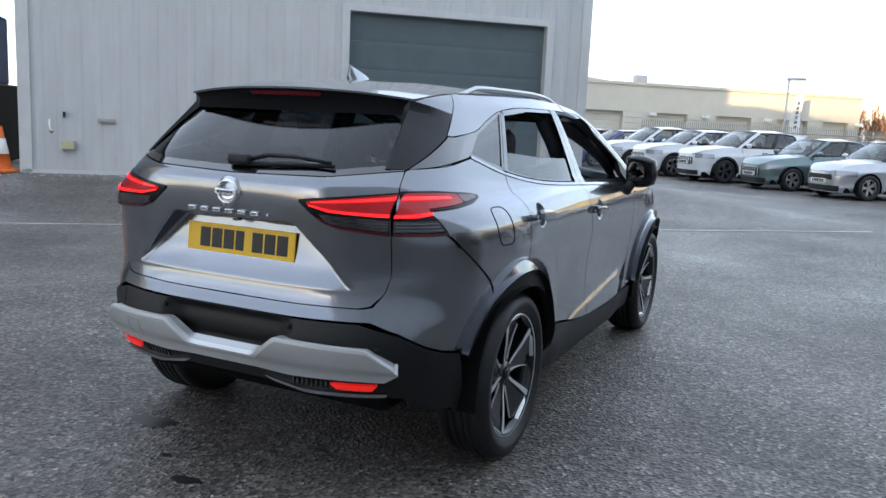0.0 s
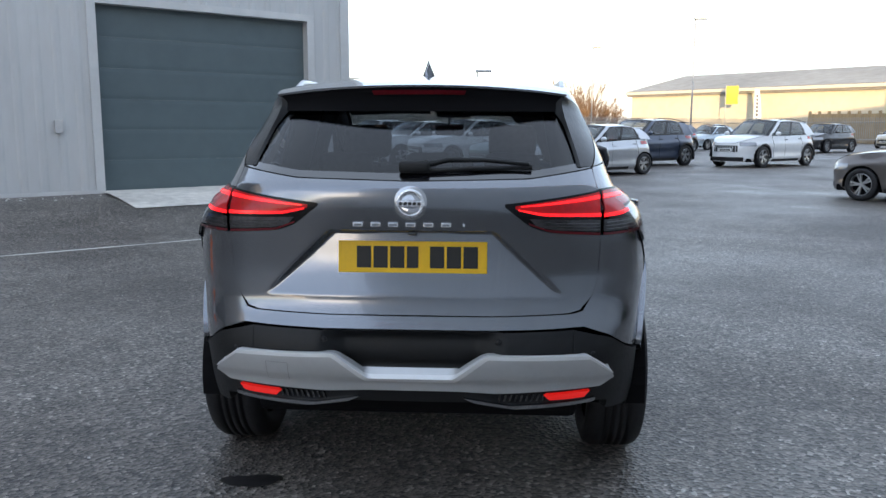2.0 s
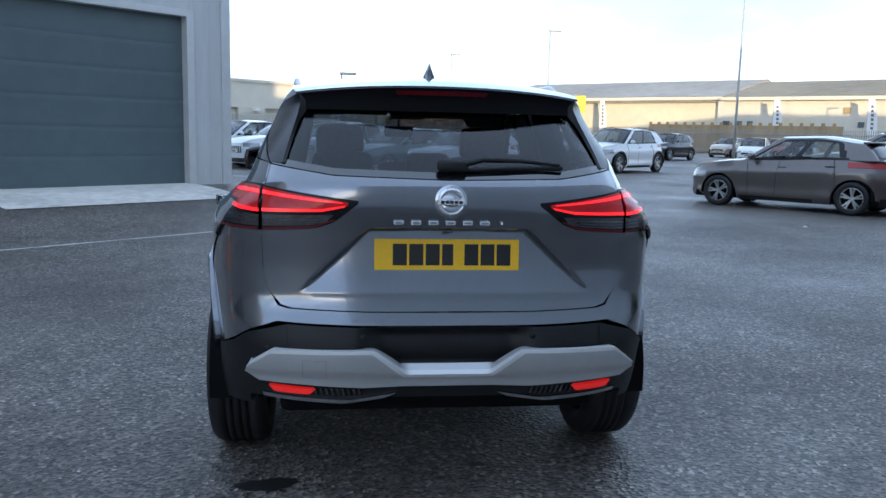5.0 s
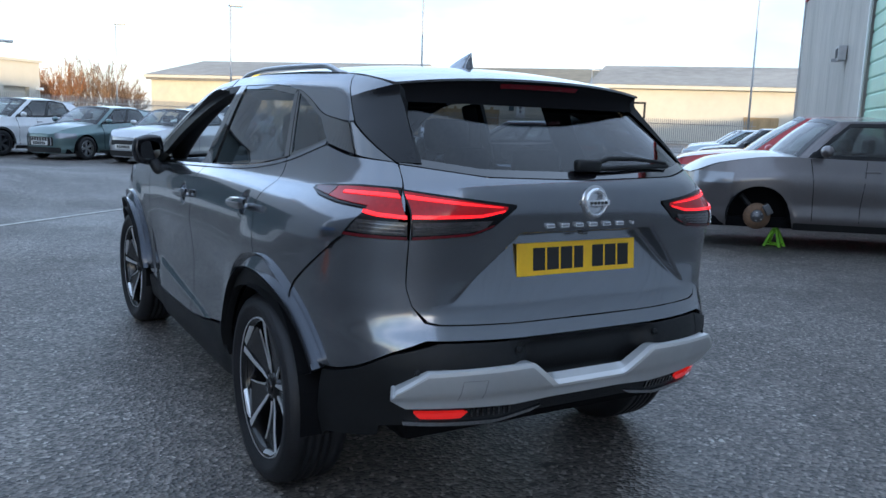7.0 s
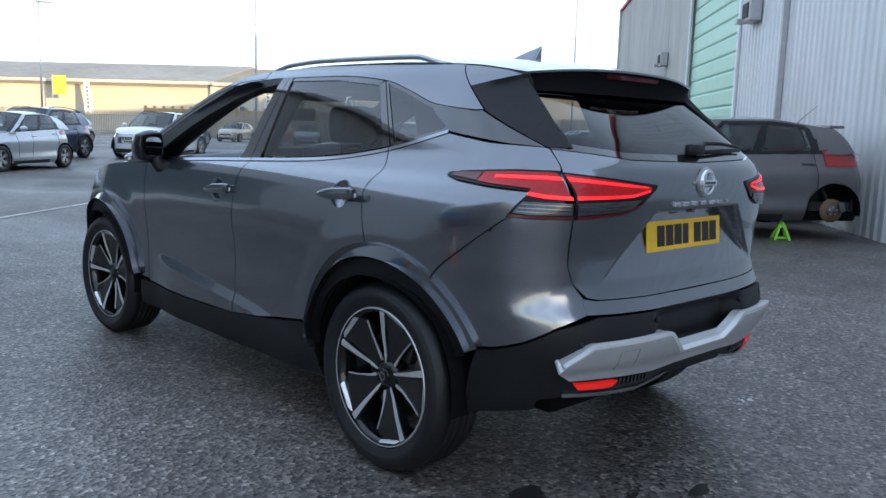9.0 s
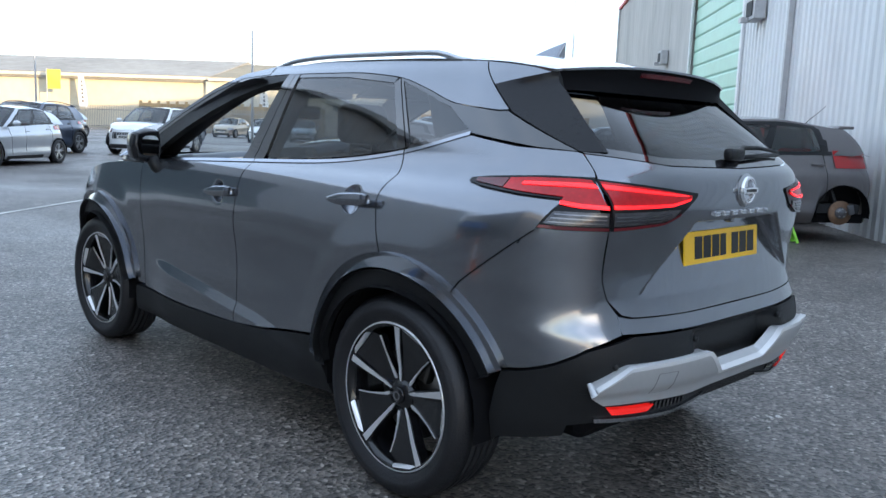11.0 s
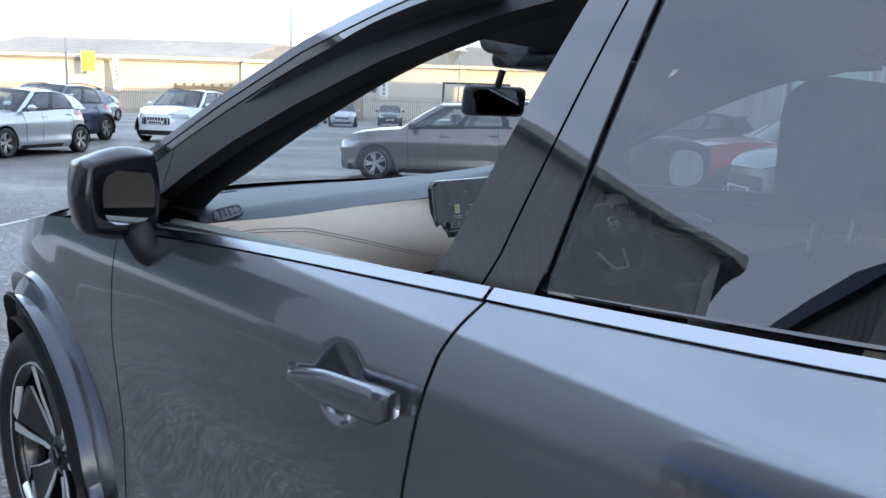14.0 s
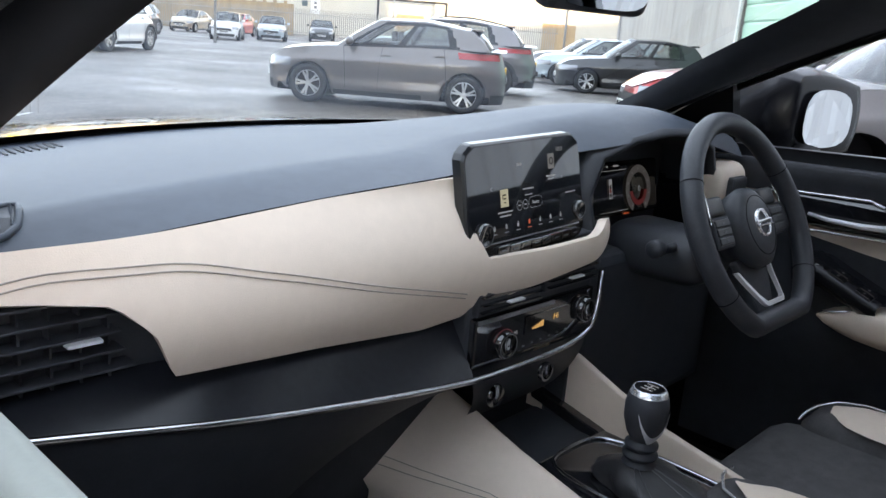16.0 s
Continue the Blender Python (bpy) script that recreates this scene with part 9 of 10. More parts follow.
# seats
def blob(name, x0, y0, z0, x1, y1, z1, bevel, material, parent, label="", tilt=0.0, pivot=None):
    bm = box_bm(x0, y0, z0, x1, y1, z1, bevel, 4)
    if tilt:
        pv = Vector(pivot)
        bmesh.ops.rotate(bm, verts=bm.verts, cent=pv, matrix=Matrix.Rotation(radians(tilt), 3, 'X'))
    return part(name, bm, material, parent, label, True)


def front_seat(cx):
    o = empty("front_seat", label="black cloth and cream leather front seat")
    o.parent = CAR
    blob("cushion", cx - 0.19, 1.14, 0.45, cx + 0.19, 1.775, 0.672, 0.06, M_CLOTH, o, "black cloth cushion")
    for s in (1, -1):
        b = blob("cushion_bolster", cx + s * 0.205 - 0.080, 1.12, 0.47, cx + s * 0.205 + 0.080, 1.722, 0.697, 0.045, M_CLOTH, o, "black and cream bolster with bright piping")
        V, F = [], []
        for j in range(15):
            y = 1.15 + 0.530 * j / 14
            w = math.sqrt(max(0.0, 1 - max(0.0, (y - 1.58) / 0.101) ** 2))
            for i in range(7):
                f = i / 6
                V.append((cx + s * (0.190 + (f - 0.5) * 0.110 * w), y, 0.687 + 0.012 * math.sin(math.pi * (0.25 + 0.5 * f)) + 0.010 * f))
        for j in range(14):
            for i in range(6):
                F.append((j * 7 + i, j * 7 + i + 1, (j + 1) * 7 + i + 1, (j + 1) * 7 + i))
        mesh("bolster_panel", V, F, M_CREAML, b, "cream leather bolster panel", True)
        V, F = tube([(cx + s * 0.128, 1.712, 0.688), (cx + s * 0.155, 1.711, 0.694), (cx + s * 0.185, 1.704, 0.699), (cx + s * 0.225, 1.683, 0.702), (cx + s * 0.250, 1.640, 0.704), (cx + s * 0.258, 1.50, 0.704), (cx + s * 0.260, 1.20, 0.702)], 0.0026, 6)
        mesh("bolster_piping", V, F, M_BADGE, b, "", True)
        blob("back_bolster", cx + s * 0.215 - 0.05, 1.03, 0.58, cx + s * 0.215 + 0.05, 1.15, 1.10, 0.045, M_CREAML, o, "cream leather bolster", 17, (0, 1.10, 0.58))
    blob("backrest", cx - 0.20, 1.00, 0.55, cx + 0.20, 1.12, 1.20, 0.055, M_CLOTH, o, "black cloth backrest", 17, (0, 1.06, 0.55))
    blob("headrest", cx - 0.125, 0.80, 1.215, cx + 0.125, 0.90, 1.39, 0.045, M_CLOTH, o, "black headrest")
    for s in (1, -1):
        V, F = tube([(cx + s * 0.06, 0.86, 1.15), (cx + s * 0.06, 0.85, 1.24)], 0.007, 6)
        mesh("headrest_post", V, F, M_CHROMEDK, o)
    return o


front_seat(0.385)
front_seat(-0.385)
RSE = empty("rear_bench", label="black cloth rear bench with three headrests")
RSE.parent = CAR
blob("cushion", -0.60, 0.28, 0.45, 0.60, 0.80, 0.60, 0.05, M_CLOTH, RSE)
blob("backrest", -0.60, 0.12, 0.55, 0.60, 0.24, 1.12, 0.05, M_CLOTH, RSE, "", 14, (0, 0.2, 0.55))
for cx, w in ((-0.36, 0.12), (0.36, 0.12), (0.0, 0.10)):
    blob("headrest", cx - w, -0.02, 1.13, cx + w, 0.07, 1.27, 0.04, M_CLOTH, RSE, "black headrest")
part("parcel_shelf", box_bm(-0.58, -0.50, 1.02, 0.58, 0.02, 1.04, 0.005), M_BLKSOFT, CAR)
part("cabin_floor", box_bm(-0.78, -0.5, 0.36, 0.78, 2.3, 0.42, 0.02), M_BLKSOFT, CAR)

# door cards
for s in (1, -1):
    V, F = skin(coons([(1.00, 1.060 if s < 0 else 1.104), (2.10, 1.035 if s < 0 else 1.080)], [(1.00, 1.105 if s < 0 else 1.156), (2.02, 1.060 if s < 0 else 1.112)], nu=16, nv=3), lambda y, z: Vector((0.786 - 0.05 * (z - 1.05), y, z)), 0, 0.02)
    dc = mesh("door_card", *((V, F) if s > 0 else mirrored(V, F)), M_BLKSOFT, CAR, "front door trim", True)
    V, F = skin(coons([(1.00, 0.90), (1.69, 0.936), (1.80, 0.952), (2.05, 0.985)], [(1.00, 1.073 if s < 0 else 1.110), (2.08, 1.053 if s < 0 else 1.086)], nu=16, nv=6), lambda y, z: Vector((0.755 + 0.015 * math.sin(8 * (z - 0.9)), y, z)), 0, 0.0)
    mesh("cream_insert", *((V, F) if s > 0 else mirrored(V, F)), M_CREAML, dc, "cream leather door insert", True)
    V, F = skin(coons([(1.00, 0.45), (2.05, 0.45)], [(1.00, 0.902), (1.69, 0.938), (1.80, 0.954), (2.05, 0.987)], nu=16, nv=10), lambda y, z: Vector((0.752 + 0.016 * math.sin(math.pi * min(1, max(0, (z - 0.80) / 0.16))) + 0.03 * sstep(0.78, 0.6, z), y, z)), 0, 0.0)
    mesh("lower_card", *((V, F) if s > 0 else mirrored(V, F)), M_BLKSOFT, dc, "", True)
    V, F = [], []
    ARM = ((1.783, 0.720, 0.812, 0.818), (1.765, 0.700, 0.803, 0.829), (1.735, 0.684, 0.795, 0.840), (1.700, 0.674, 0.788, 0.849), (1.655, 0.664, 0.785, 0.861), (1.60, 0.660, 0.785, 0.867), (1.40, 0.658, 0.785, 0.870), (1.10, 0.660, 0.785, 0.870))
    for y, xi, zb, zt in ARM:
        h = zt - zb
        for fx, fz in ((0.0, 0.0), (0.45, 0.02), (0.80, 0.14), (0.96, 0.36), (1.0, 0.62), (0.97, 0.86), (0.88, 0.97), (0.70, 1.0), (0.0, 1.0)):
            V.append((s * (0.760 + (xi - 0.760) * fx), y, zb + h * fz))
    for i in range(len(ARM) - 1):
        for k in range(8):
            F.append((i * 9 + k, i * 9 + k + 1, (i + 1) * 9 + k + 1, (i + 1) * 9 + k))
    F.append(tuple(range(9)))
    arm = mesh("armrest", V, F, M_CREAML, dc, "cream leather door armrest", True)
    V, F = tube([(s * 0.742, 1.690, 0.854), (s * 0.700, 1.712, 0.849), (s * 0.688, 1.735, 0.842), (s * 0.700, 1.765, 0.832), (s * 0.722, 1.785, 0.820)], 0.0022, 6)
    mesh("armrest_trim", V, F, M_BADGE, arm, "", True)
    V, F = [], []
    for y in lin(1.672, 1.830, 8):           # sloping ledge that carries the switches
        z = 0.922 + (y - 1.80) * 0.42 - 0.02 * sstep(1.80, 1.83, y)
        for x, dz in ((0.760, -0.060), (0.690, -0.034), (0.676, -0.008), (0.681, 0.0), (0.742, 0.0), (0.760, 0.012)):
            V.append((s * x, y, z + dz))
    for i in range(8):
        for k in range(5):
            F.append((i * 6 + k, i * 6 + k + 1, (i + 1) * 6 + k + 1, (i + 1) * 6 + k))
    F.append((53, 52, 51, 50, 49, 48))
    sp = mesh("switch_panel", V, F, M_SHELF, dc, "sloping black switch ledge", True)
    for k in range(4):
        x, y = 0.698 + 0.028 * (k % 2), 1.688 + 0.050 * (k // 2)
        z = 0.922 + (y + 0.014 - 1.80) * 0.42
        bm = box_bm(s * x - 0.011, y, z - 0.002, s * x + 0.011, y + 0.028, z + 0.005, 0.002)
        for v in bm.verts:
            v.co.z += (v.co.y - y - 0.014) * 0.40
        ws_ = part("window_switch", bm, M_PIANO, sp)
        part("switch_print", box_bm(s * x - 0.003, y + 0.012, z + 0.0052, s * x + 0.003, y + 0.017, z + 0.0058), M_KEYPRINT, ws_)
    for k in range(3):
        y = 1.775 + 0.012 * k
        z = 0.922 + (y - 1.80) * 0.42
        part("switch_button", box_bm(s * 0.700 - 0.006, y, z - 0.002, s * 0.700 + 0.006, y + 0.008, z + 0.004, 0.0015), M_PIANO, sp)
    rec = part("pull_recess", box_bm(min(s * 0.738, s * 0.76), 1.68, 0.978, max(s * 0.738, s * 0.76), 1.90, 1.044, 0.012), M_PIANO, dc)
    V, F = tube([(s * 0.735, y, z) for y, z in ((1.66, 0.982), (1.68, 1.030), (1.735, 1.047), (1.86, 1.041), (1.925, 1.035), (1.940, 1.022), (1.915, 0.995), (1.84, 0.972), (1.66, 0.982))], 0.0028, 6)
    mesh("pull_trim", V, F, M_BADGE, rec, "thin chrome frame", True)
    V, F = tube([(s * 0.728, 1.69, 1.003), (s * 0.722, 1.74, 1.000), (s * 0.724, 1.80, 1.000), (s * 0.734, 1.838, 1.003)], 0.0065, 8, True, 0.0035)
    mesh("door_pull", V, F, M_SATIN, rec, "satin silver inner door handle", True)
# cream sill of the open window, with its rubber
def sill_drop(y):
    """The inner sill falls away from the belt line towards the seats."""
    return 0.019 * min(1.0, max(0.0, (1.98 - y) / 0.68))


for s in (-1, 1):
    lips = ((0.829, 0.004), (0.822, 0.011), (0.812, 0.010), (0.806, 0.002), (0.805, -0.014), (0.799, -0.014), (0.797, 0.004), (0.792, 0.009), (0.787, 0.004), (0.784, 0.001), (0.781, 0.007), (0.776, 0.009), (0.771, 0.002))
    V = [(s * x, 1.15 + 0.92 * i / 24, belt_z(1.15 + 0.92 * i / 24) + dz - sill_drop(1.15 + 0.92 * i / 24) * min(1.0, max(0.0, (0.800 - x) / 0.029))) for i in range(25) for x, dz in lips]
    F = [(i * 13 + k, i * 13 + k + 1, (i + 1) * 13 + k + 1, (i + 1) * 13 + k) for i in range(24) for k in range(12)]
    mesh("window_rubber", V, F, M_RUBBERLIP, CAR, "black rubber lips of the window slot", True)
    V, F = [], []
    prof = ((0.752, -0.050), (0.744, -0.016), (0.743, 0.002), (0.747, 0.010), (0.756, 0.014), (0.766, 0.010), (0.772, -0.008))
    for i in range(25):
        y = 1.05 + 1.02 * i / 24
        for x, dz in prof:
            V.append((s * x, y, belt_z(y) + 0.002 + dz - sill_drop(y)))
    for i in range(24):
        for k in range(6):
            F.append((i * 7 + k, i * 7 + k + 1, (i + 1) * 7 + k + 1, (i + 1) * 7 + k))
    mesh("inner_window_sill", V, F, M_SILLTOP if s < 0 else M_BLKSOFT, CAR, "padded inner window sill", True)

# headlining, visors, overhead console, mirror, pillars
PILLAR_IN = [(0.0, 0.40), (0.14, 0.52), (0.26, 0.62), (0.34, 0.66), (0.43, 0.735), (0.52, 0.785), (0.66, 0.845), (0.76, 0.88), (0.88, 0.905), (1.0, 0.925)]
V, F = skin(coons([(-0.95, 1.34), (0.95, 1.34)], [(-0.95, -0.30), (0.95, -0.30)], nu=20, nv=16), lambda t, y: roof_p(t, y) - Vector((0, 0, 0.04)), 0, 0)
mesh("headlining", V, F, M_LINING, CAR, "dark grey headlining", True)
V, F = skin(coons([(-1, 0.0), (1, 0.0)], [(-1, 0.10), (1, 0.10)], nu=24, nv=3), lambda t, v: screen_p(t, v) - Vector((0, 0.03, 0.012)), 0, 0)
mesh("screen_header_band", V, F, M_LINING, CAR, "", True)
for s in (1, -1):
    V, F = skin(coons([(0.16, 0.02), (0.92, 0.02)], [(0.16, 0.17), (0.90, 0.15)], nu=12, nv=4), lambda t, v: screen_p(s * t, v) - Vector((0, 0.07, 0.035)), 0, 0.012)
    mesh("sun_visor", V, F, M_LINING, CAR, "dark folded sun visor", True)
    V, F = [], []
    for k in lin(0.02, 0.98, 24):
        a = screen_p(s * (spline(PILLAR_IN, k) if s > 0 else 0.93), k) - Vector((0, 0.010, 0.008))
        yc = a.y - 0.05 - 0.05 * k
        c = Vector((s * 0.705, yc, cant_z(min(yc, 2.25)) - 0.018))
        mid = (a + c) / 2
        V += [a, a.lerp(mid, 0.35) + Vector((-s * 0.022, -0.016, -0.004)), mid + Vector((-s * 0.034, -0.022, -0.004)), mid.lerp(c, 0.6) + Vector((-s * 0.030, -0.014, -0.004)), c + Vector((-s * 0.010, 0, 0)), c + Vector((s * 0.006, 0.004, 0.006))]
    for i in range(24):
        for k in range(5):
            F.append((i * 6 + k, i * 6 + k + 1, (i + 1) * 6 + k + 1, (i + 1) * 6 + k))
    mesh("pillar_trim", V, F, M_LINING, CAR, "dark windscreen pillar trim", True)
    V, F = tube([(s * 0.735, 1.10, 1.12), (s * 0.655, 1.02, 1.35), (s * 0.605, 0.99, 1.455)], 0.042, 8)
    mesh("pillar_trim", V, F, M_LINING, CAR, "", True)
    V, F = tube([(s * 0.60, 0.02, 1.16), (s * 0.57, 0.10, 1.32), (s * 0.545, 0.18, 1.50)], 0.06, 8)
    mesh("rear_pillar_trim", V, F, M_LINING, CAR, "", True)
blob("overhead_console", -0.10, 1.50, 1.470, 0.20, 1.86, 1.530, 0.03, M_LINING, CAR, "dark overhead lamp console")
V, F = tube([(0.0, 1.86, 1.435), (-0.002, 1.88, 1.38)], 0.009, 8)
mesh("mirror_stalk", V, F, M_BLKSOFT, CAR, "", True)
blob("sensor_cover", -0.07, 1.62, 1.438, 0.15, 1.84, 1.476, 0.018, M_BLKSOFT, CAR)
rm = part("rear_view_mirror", box_bm(-0.096, -0.018, -0.038, 0.096, 0.018, 0.038, 0.016, 3), M_BLKSOFT, CAR, "black rear-view mirror")
rm.matrix_basis = Matrix.Translation((0.0, 1.885, 1.360)) @ Matrix.Rotation(radians(-5), 4, 'Z') @ Matrix.Rotation(radians(7), 4, 'X')
V = []
for i in range(28):
    t = 2 * math.pi * i / 28
    c, d = math.cos(t), math.sin(t)
    rr = 1 / (abs(c) ** 4 + abs(d) ** 4) ** 0.25
    V.append((0.086 * rr * c, -0.0186, 0.031 * rr * d))
mesh("mirror_glass", V, [tuple(range(28))], M_MIRROR, rm, "mirror glass")

# black band and rubber at the foot of the windscreen
V, F = skin(coons([(-0.98, 0.955), (0.98, 0.955)], [(-0.98, 1.0), (0.98, 1.0)], nu=30, nv=2), lambda t, v: screen_p(t, v) + Vector((0, -0.006, -0.003)), 0, 0)
mesh("screen_foot_band", V, F, M_SEAM, CAR, "", True)

# padded inner edge of the pillar beside the open window
edge = [(1.20, 1.452), (1.36, 1.415), (1.47, 1.378), (1.67, 1.294), (1.87, 1.203), (2.00, 1.150), (2.10, 1.095), (2.22, 1.03)]
V, F = [], []
m = 24
for i in range(m + 1):
    y = 1.20 + 1.02 * i / m
    ze, zt = spline(edge, y), cant_z(y) - 0.012
    for k, (x, f) in enumerate(((0.735, 1.0), (0.715, 0.55), (0.695, 0.12), (0.680, 0.0), (0.660, 0.10), (0.645, 0.45), (0.640, 0.9))):
        V.append((-(x - 0.05 * sstep(1.9, 1.2, y)), y + (0.0 if k < 4 else 0.02 * (k - 3)), ze + (zt - ze) * f))
for i in range(m):
    for k in range(6):
        F.append((i * 7 + k, i * 7 + k + 1, (i + 1) * 7 + k + 1, (i + 1) * 7 + k))
mesh("pillar_pad", V, F, M_PAD, CAR, "dark padded pillar trim", True)

# ---- small things about the yard ----
def traffic_cone(name, x, y, label):
    z = ground_z(x, y)
    o = empty(name, pose(x, y, z, 0, 0, 20), label, "traffic cone", "traffic cones")
    part("base", box_bm(-0.23, -0.23, 0.0, 0.23, 0.23, 0.05, 0.02), M_ORANGE, o, "flat square base")
    V, F = lathe([(0.04, 0.17), (0.30, 0.115), (0.30, 0.118), (0.55, 0.067), (0.55, 0.064), (0.75, 0.030), (0.752, 0.0)], 24, 'z')
    mesh("cone_body", V, F, M_ORANGE, o, "orange plastic body", True)
    V, F = lathe([(0.30, 0.119), (0.302, 0.1205), (0.548, 0.0705), (0.55, 0.068)], 24, 'z')
    mesh("sleeve", V, F, M_CONEW, o, "dirty white reflective sleeve", True)
    return o


traffic_cone("traffic_cone", -4.88, 1.36, "orange traffic cone with a dirty white sleeve")
traffic_cone("traffic_cone", -10.35, 5.72, "worn orange cone standing beyond the warehouse corner")

# fittings on the grey warehouse wall
M_OLDBOX = mat("aged_cream_plastic", (0.50, 0.47, 0.30), 0.6, noise_scale=18, vary=0.2)
wf = box_uv("junction_box", -3.13, -2.93, 10.98, 11.08, 0.68, 0.82, M_OLDBOX, None, bevel=0.012)
tagged(wf, "small aged cream junction box on the warehouse wall", "junction box")
wf = box_uv("wall_plate", -2.56, -2.28, 11.04, 11.085, 1.15, 1.21, M_FENCE, None, bevel=0.008)
tagged(wf, "narrow grey steel plate fixed to the cladding", "wall plate")
wf = empty("wall_hook", label="white painted hook with a dark tip on the cladding", category="hook")
V, F = tube([at(-3.30, 11.02, 1.17), at(-3.30, 10.99, 1.10), at(-3.29, 10.98, 1.0), at(-3.26, 10.99, 0.96)], 0.016, 8)
mesh("hook_arm", V, F, M_CONEW, wf, "", True)
V, F = tube([at(-3.30, 10.985, 1.0), at(-3.27, 10.975, 0.95), at(-3.24, 10.985, 0.97)], 0.014, 8)
mesh("hook_tip", V, F, M_DARK, wf, "", True)
wf = box_uv("cable_clip", -3.10, -3.06, 11.03, 11.085, 1.20, 1.30, M_DARK, None, bevel=0.01)
tagged(wf, "short dark cable stub on the cladding", "cable clip")
wf = box_uv("keypad", 0.93, 1.05, 11.02, 11.085, 1.25, 1.46, M_GALV, None, bevel=0.01)
tagged(wf, "small grey metal keypad beside the shutter", "keypad")

# clutter past the warehouse corner
M_BLUEP = mat("faded_blue_sheet", (0.05, 0.16, 0.38), 0.6, noise_scale=4, vary=0.3)
cl = empty("blue_container", label="dark skip with faded blue sheets behind the warehouse corner", category="skip")
box_uv("skip_body", -8.6, -4.6, 13.2, 15.2, 0.25, 1.75, M_DARK, cl, bevel=0.04)
box_uv("blue_sheet", -8.4, -4.8, 13.3, 15.1, 1.752, 3.1, M_BLUEP, cl, bevel=0.05)
for k in range(4):
    box_uv("skip_rib", -8.2 + k, -8.1 + k, 13.12, 13.2, 0.3, 1.7, M_FENCE, cl)


# cloth flags and banners by the far fence
def feather_flag(u, n, h, label, lean=0.25, along='n', bars=6):
    o = empty("feather_flag", label=label, category="flag", group="feather flags")
    V, F = tube([at(u, n, 0), at(u, n, h * 0.7), at(u, n + lean * 0.2, h)], 0.035, 6, True, 0.015)
    mesh("flag_pole", V, F, M_GALV, o, "", True)
    V, F = [], []
    du, dn = (0, 1) if along == 'n' else (1, 0)
    m = 12
    for i in range(m + 1):
        k = i / m
        z = h * (0.38 + 0.60 * k)
        w = 0.95 * (1 - 0.35 * k * k)
        for j in range(5):
            q = w * j / 4
            V.append(at(u - du * q + 0.05 * math.sin(3 * k + 2 * j), n - dn * q + (0.05 * math.sin(4 * k) if du else 0), z - 0.10 * j / 4))
    for i in range(m):
        for j in range(4):
            F.append((i * 5 + j, i * 5 + j + 1, (i + 1) * 5 + j + 1, (i + 1) * 5 + j))
    cloth = mesh("flag_cloth", V, F, M_FLAG, o, "white flag cloth with plain dark bars", True)
    for b in range(bars):
        k = 0.14 + 0.12 * b
        z = h * (0.38 + 0.60 * k)
        w = 0.95 * (1 - 0.35 * k * k)
        a0, a1 = 0.40 * w, 0.66 * w
        for sgn in (1, -1):
            V = [at(u - du * q - (0.10 * sgn if dn else 0), n - dn * q - (0.10 * sgn if du else 0), zz) for q, zz in ((a0, z), (a1, z - 0.03), (a1, z + h * 0.045 - 0.03), (a0, z + h * 0.045))]
            mesh("print_bar", V, [(0, 1, 2, 3)], M_FLAGTXT, cloth)
    return o


feather_flag(79.0, 27.3, 5.4, "white feather flag with plain dark bars by the fence")
feather_flag(79.0, 18.8, 5.4, "white feather flag with plain dark bars by the fence")
feather_flag(79.0, 46.9, 5.6, "white feather flag with plain dark bars by the fence")
feather_flag(38.8, 45.4, 4.6, "white feather flag with plain dark bars before the showroom", along='u')
bn = empty("yellow_banner", label="bright yellow cloth banner on a slim pole", category="banner")
V, F = tube([at(79, 50.4, 0), at(79, 50.4, 6.0)], 0.05, 6)
mesh("banner_pole", V, F, M_GALV, bn, "", True)
V, F = [], []
for i in range(7):
    for j in range(4):
        V.append(at(79 + 0.05 * math.sin(i + j), 50.35 - 1.5 * j / 3, 3.9 + 2.0 * i / 6))
for i in range(6):
    for j in range(3):
        F.append((i * 4 + j, i * 4 + j + 1, (i + 1) * 4 + j + 1, (i + 1) * 4 + j))
mesh("banner_cloth", V, F, M_YELLOW, bn, "", True)

# marks on the tarmac
M_OIL = mat("oil_stain", (0.024, 0.023, 0.023), 0.30, noise_scale=20, vary=0.3)
rng = random.Random(7)


def stain(name, x, y, rx, ry, seed, label, material=None):
    r = random.Random(seed)
    ph = [r.uniform(0, 6.28) for _ in range(5)]
    V, n = [], 90
    for i in range(n):
        t = 2 * math.pi * i / n
        k = 1 + 0.14 * math.sin(2 * t + ph[0]) + 0.10 * math.sin(3 * t + ph[1]) + 0.05 * math.sin(7 * t + ph[2]) + 0.03 * math.sin(11 * t + ph[3])
        px, py = x + rx * k * math.cos(t), y + ry * k * math.sin(t)
        V.append((px, py, ground_z(px, py) + 0.003))
    o = mesh(name, V, [tuple(range(n))], material or M_OIL)
    tagged(o, label, "stain", kind="structure")
    return o


stain("oil_stain", -0.655, -0.535, 0.105, 0.060, 1, "dark oily spot on the tarmac")
stain("oil_stain", -0.10, -0.915, 0.065, 0.030, 2, "small dark oily spot on the tarmac")
stain("oil_stain", 0.19, -0.40, 0.035, 0.020, 3, "small dark oily spot on the tarmac")
stain("oil_stain", -0.33, -0.78, 0.030, 0.018, 4, "small dark oily spot on the tarmac")
stain("oil_stain", 0.02, -0.52, 0.022, 0.014, 5, "small dark oily spot on the tarmac")

# grit, leaves and paper scraps
M_GRIT = mat("pale_grit", (0.50, 0.49, 0.46), 0.9, rand=0.3)
V, F = [], []


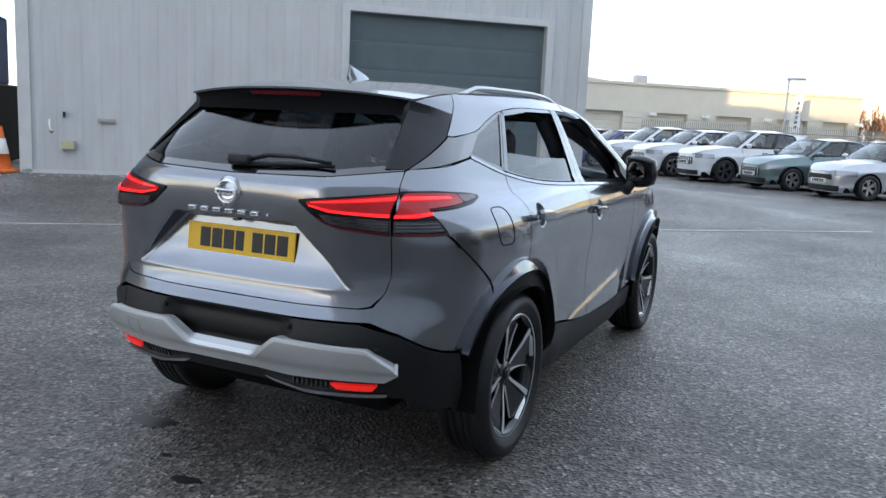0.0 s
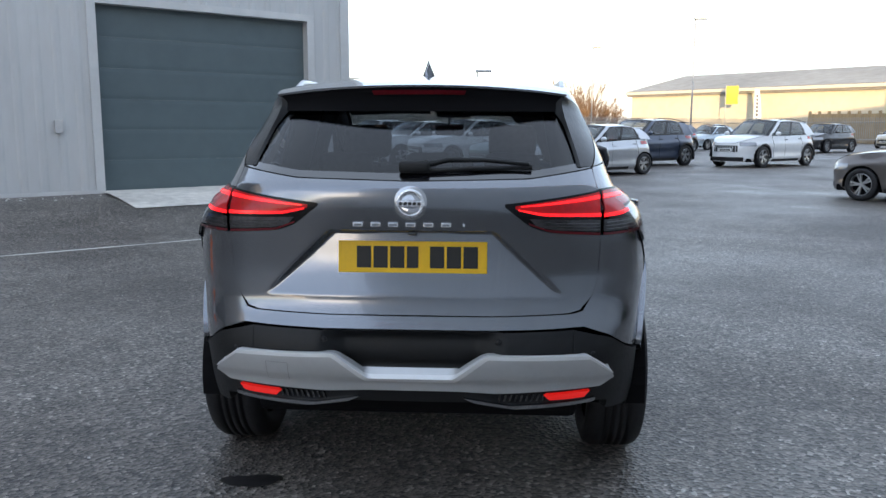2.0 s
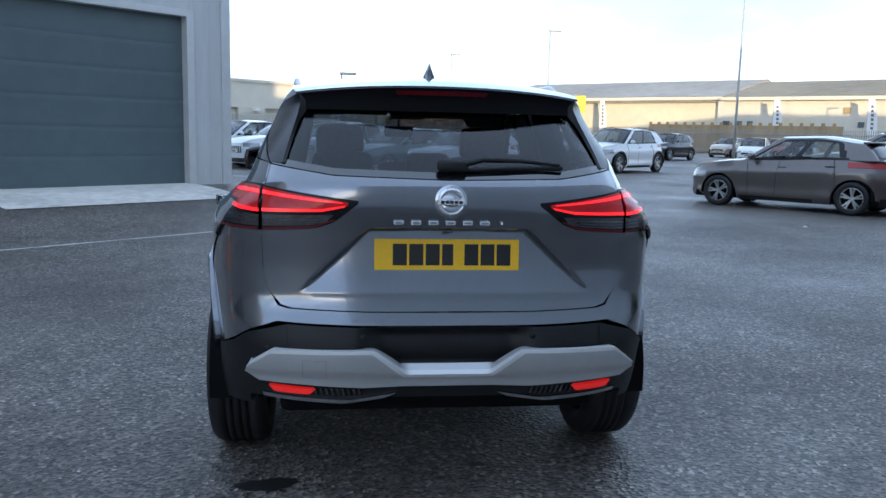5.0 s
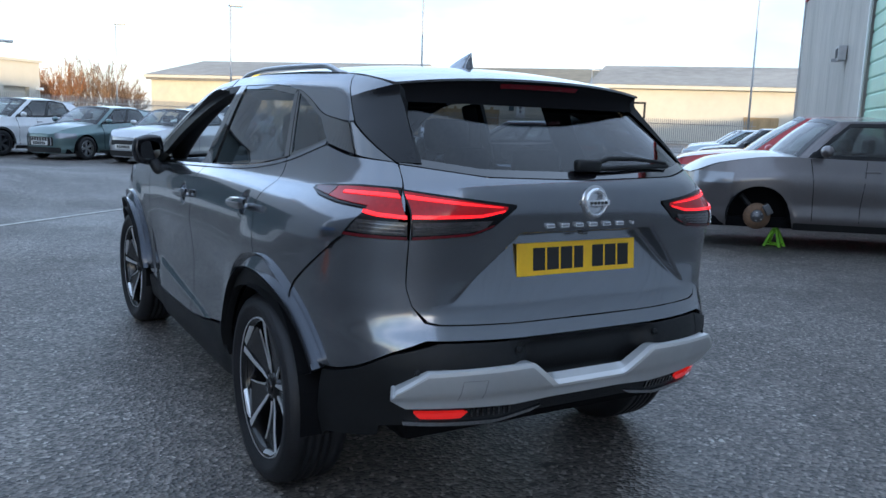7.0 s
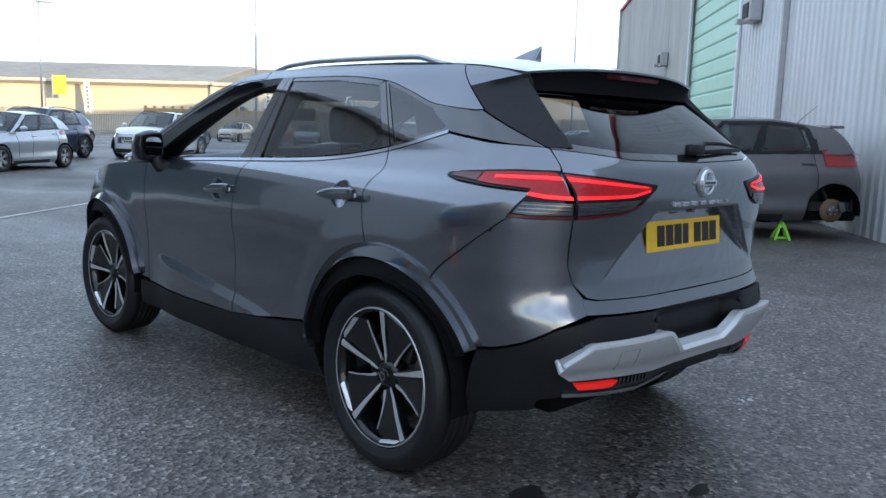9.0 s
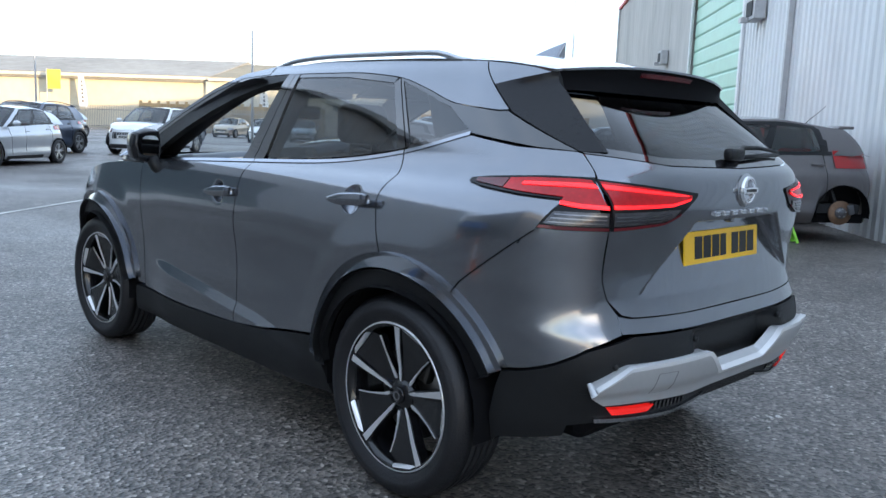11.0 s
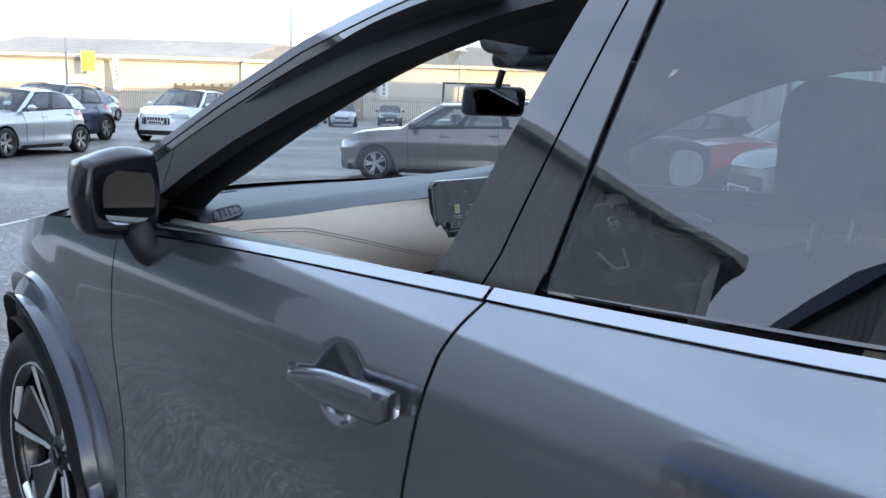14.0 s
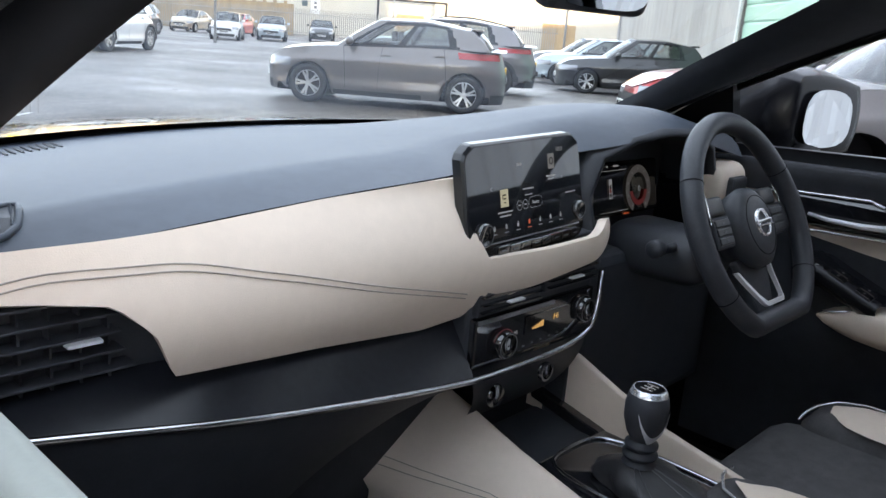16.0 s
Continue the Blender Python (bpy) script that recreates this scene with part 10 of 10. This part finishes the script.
def chip(x, y, r):
    b = len(V)
    z = ground_z(x, y)
    a = rng.uniform(0, 6.28)
    for i in range(5):
        t = a + 2 * math.pi * i / 5
        k = r * rng.uniform(0.6, 1.2)
        V.append((x + k * math.cos(t), y + k * math.sin(t), z + 0.001))
    V.append((x + rng.uniform(-0.3, 0.3) * r, y + rng.uniform(-0.3, 0.3) * r, z + 0.001 + r * 0.7))
    for i in range(5):
        F.append((b + i, b + (i + 1) % 5, b + 5))


for i in range(420):
    chip(rng.uniform(-6, 8), rng.uniform(-3.3, 9), rng.choice((0.0025, 0.003, 0.004, 0.005, 0.008)))
for i in range(160):
    p = at(rng.uniform(-5.5, 1.5), 11.02 - abs(rng.gauss(0, 0.35)))
    chip(p.x, p.y, rng.choice((0.01, 0.015, 0.02, 0.03)))
for x, y, r in ((0.878, -0.577, 0.008), (1.057, -0.539, 0.016), (6.926, 8.397, 0.05), (1.02, -0.52, 0.010)):
    chip(x, y, r)
o = mesh("grit", V, F, M_GRIT)
tagged(o, "scattered pale grit and scraps lying on the tarmac", "grit", kind="stuff")


# dark ribbed shed on the far left of the yard
def side_shed():
    o = empty("side_shed", label="dark ribbed steel shed with a navy eaves line", category="shed", kind="structure")
    V, F = [], []
    u, h = -9.5, 11.0
    prof = []
    c = 8.0
    while c < 30:
        prof += [(c, 0.0), (c + 0.20, 0.0), (c + 0.23, 0.03), (c + 0.29, 0.03), (c + 0.32, 0.0)]
        c += 0.33
    for n, d in prof:
        p = at(u + d, n)
        V += [(p.x, p.y, 0.0), (p.x, p.y, h)]
    for i in range(len(prof) - 1):
        F.append((2 * i, 2 * i + 1, 2 * i + 3, 2 * i + 2))
    mesh("wall", V, F, M_SHEDW, o, "dark grey-brown ribbed steel sheet")
    box_uv("body", u - 14, u - 0.02, 8.0, 30.0, 0.0, h, M_SHEDW, o)
    box_uv("eaves_line", u - 0.05, u + 0.18, 7.9, 30.1, h - 0.05, h + 0.30, M_NAVYTRIM, o, "navy eaves trim")


M_SHEDW = mat("dark_shed_sheet", (0.16, 0.155, 0.15), 0.55, noise_scale=3, vary=0.12)
M_NAVYTRIM = mat("navy_trim", (0.02, 0.04, 0.10), 0.5, noise_scale=5, vary=0.1)
side_shed()
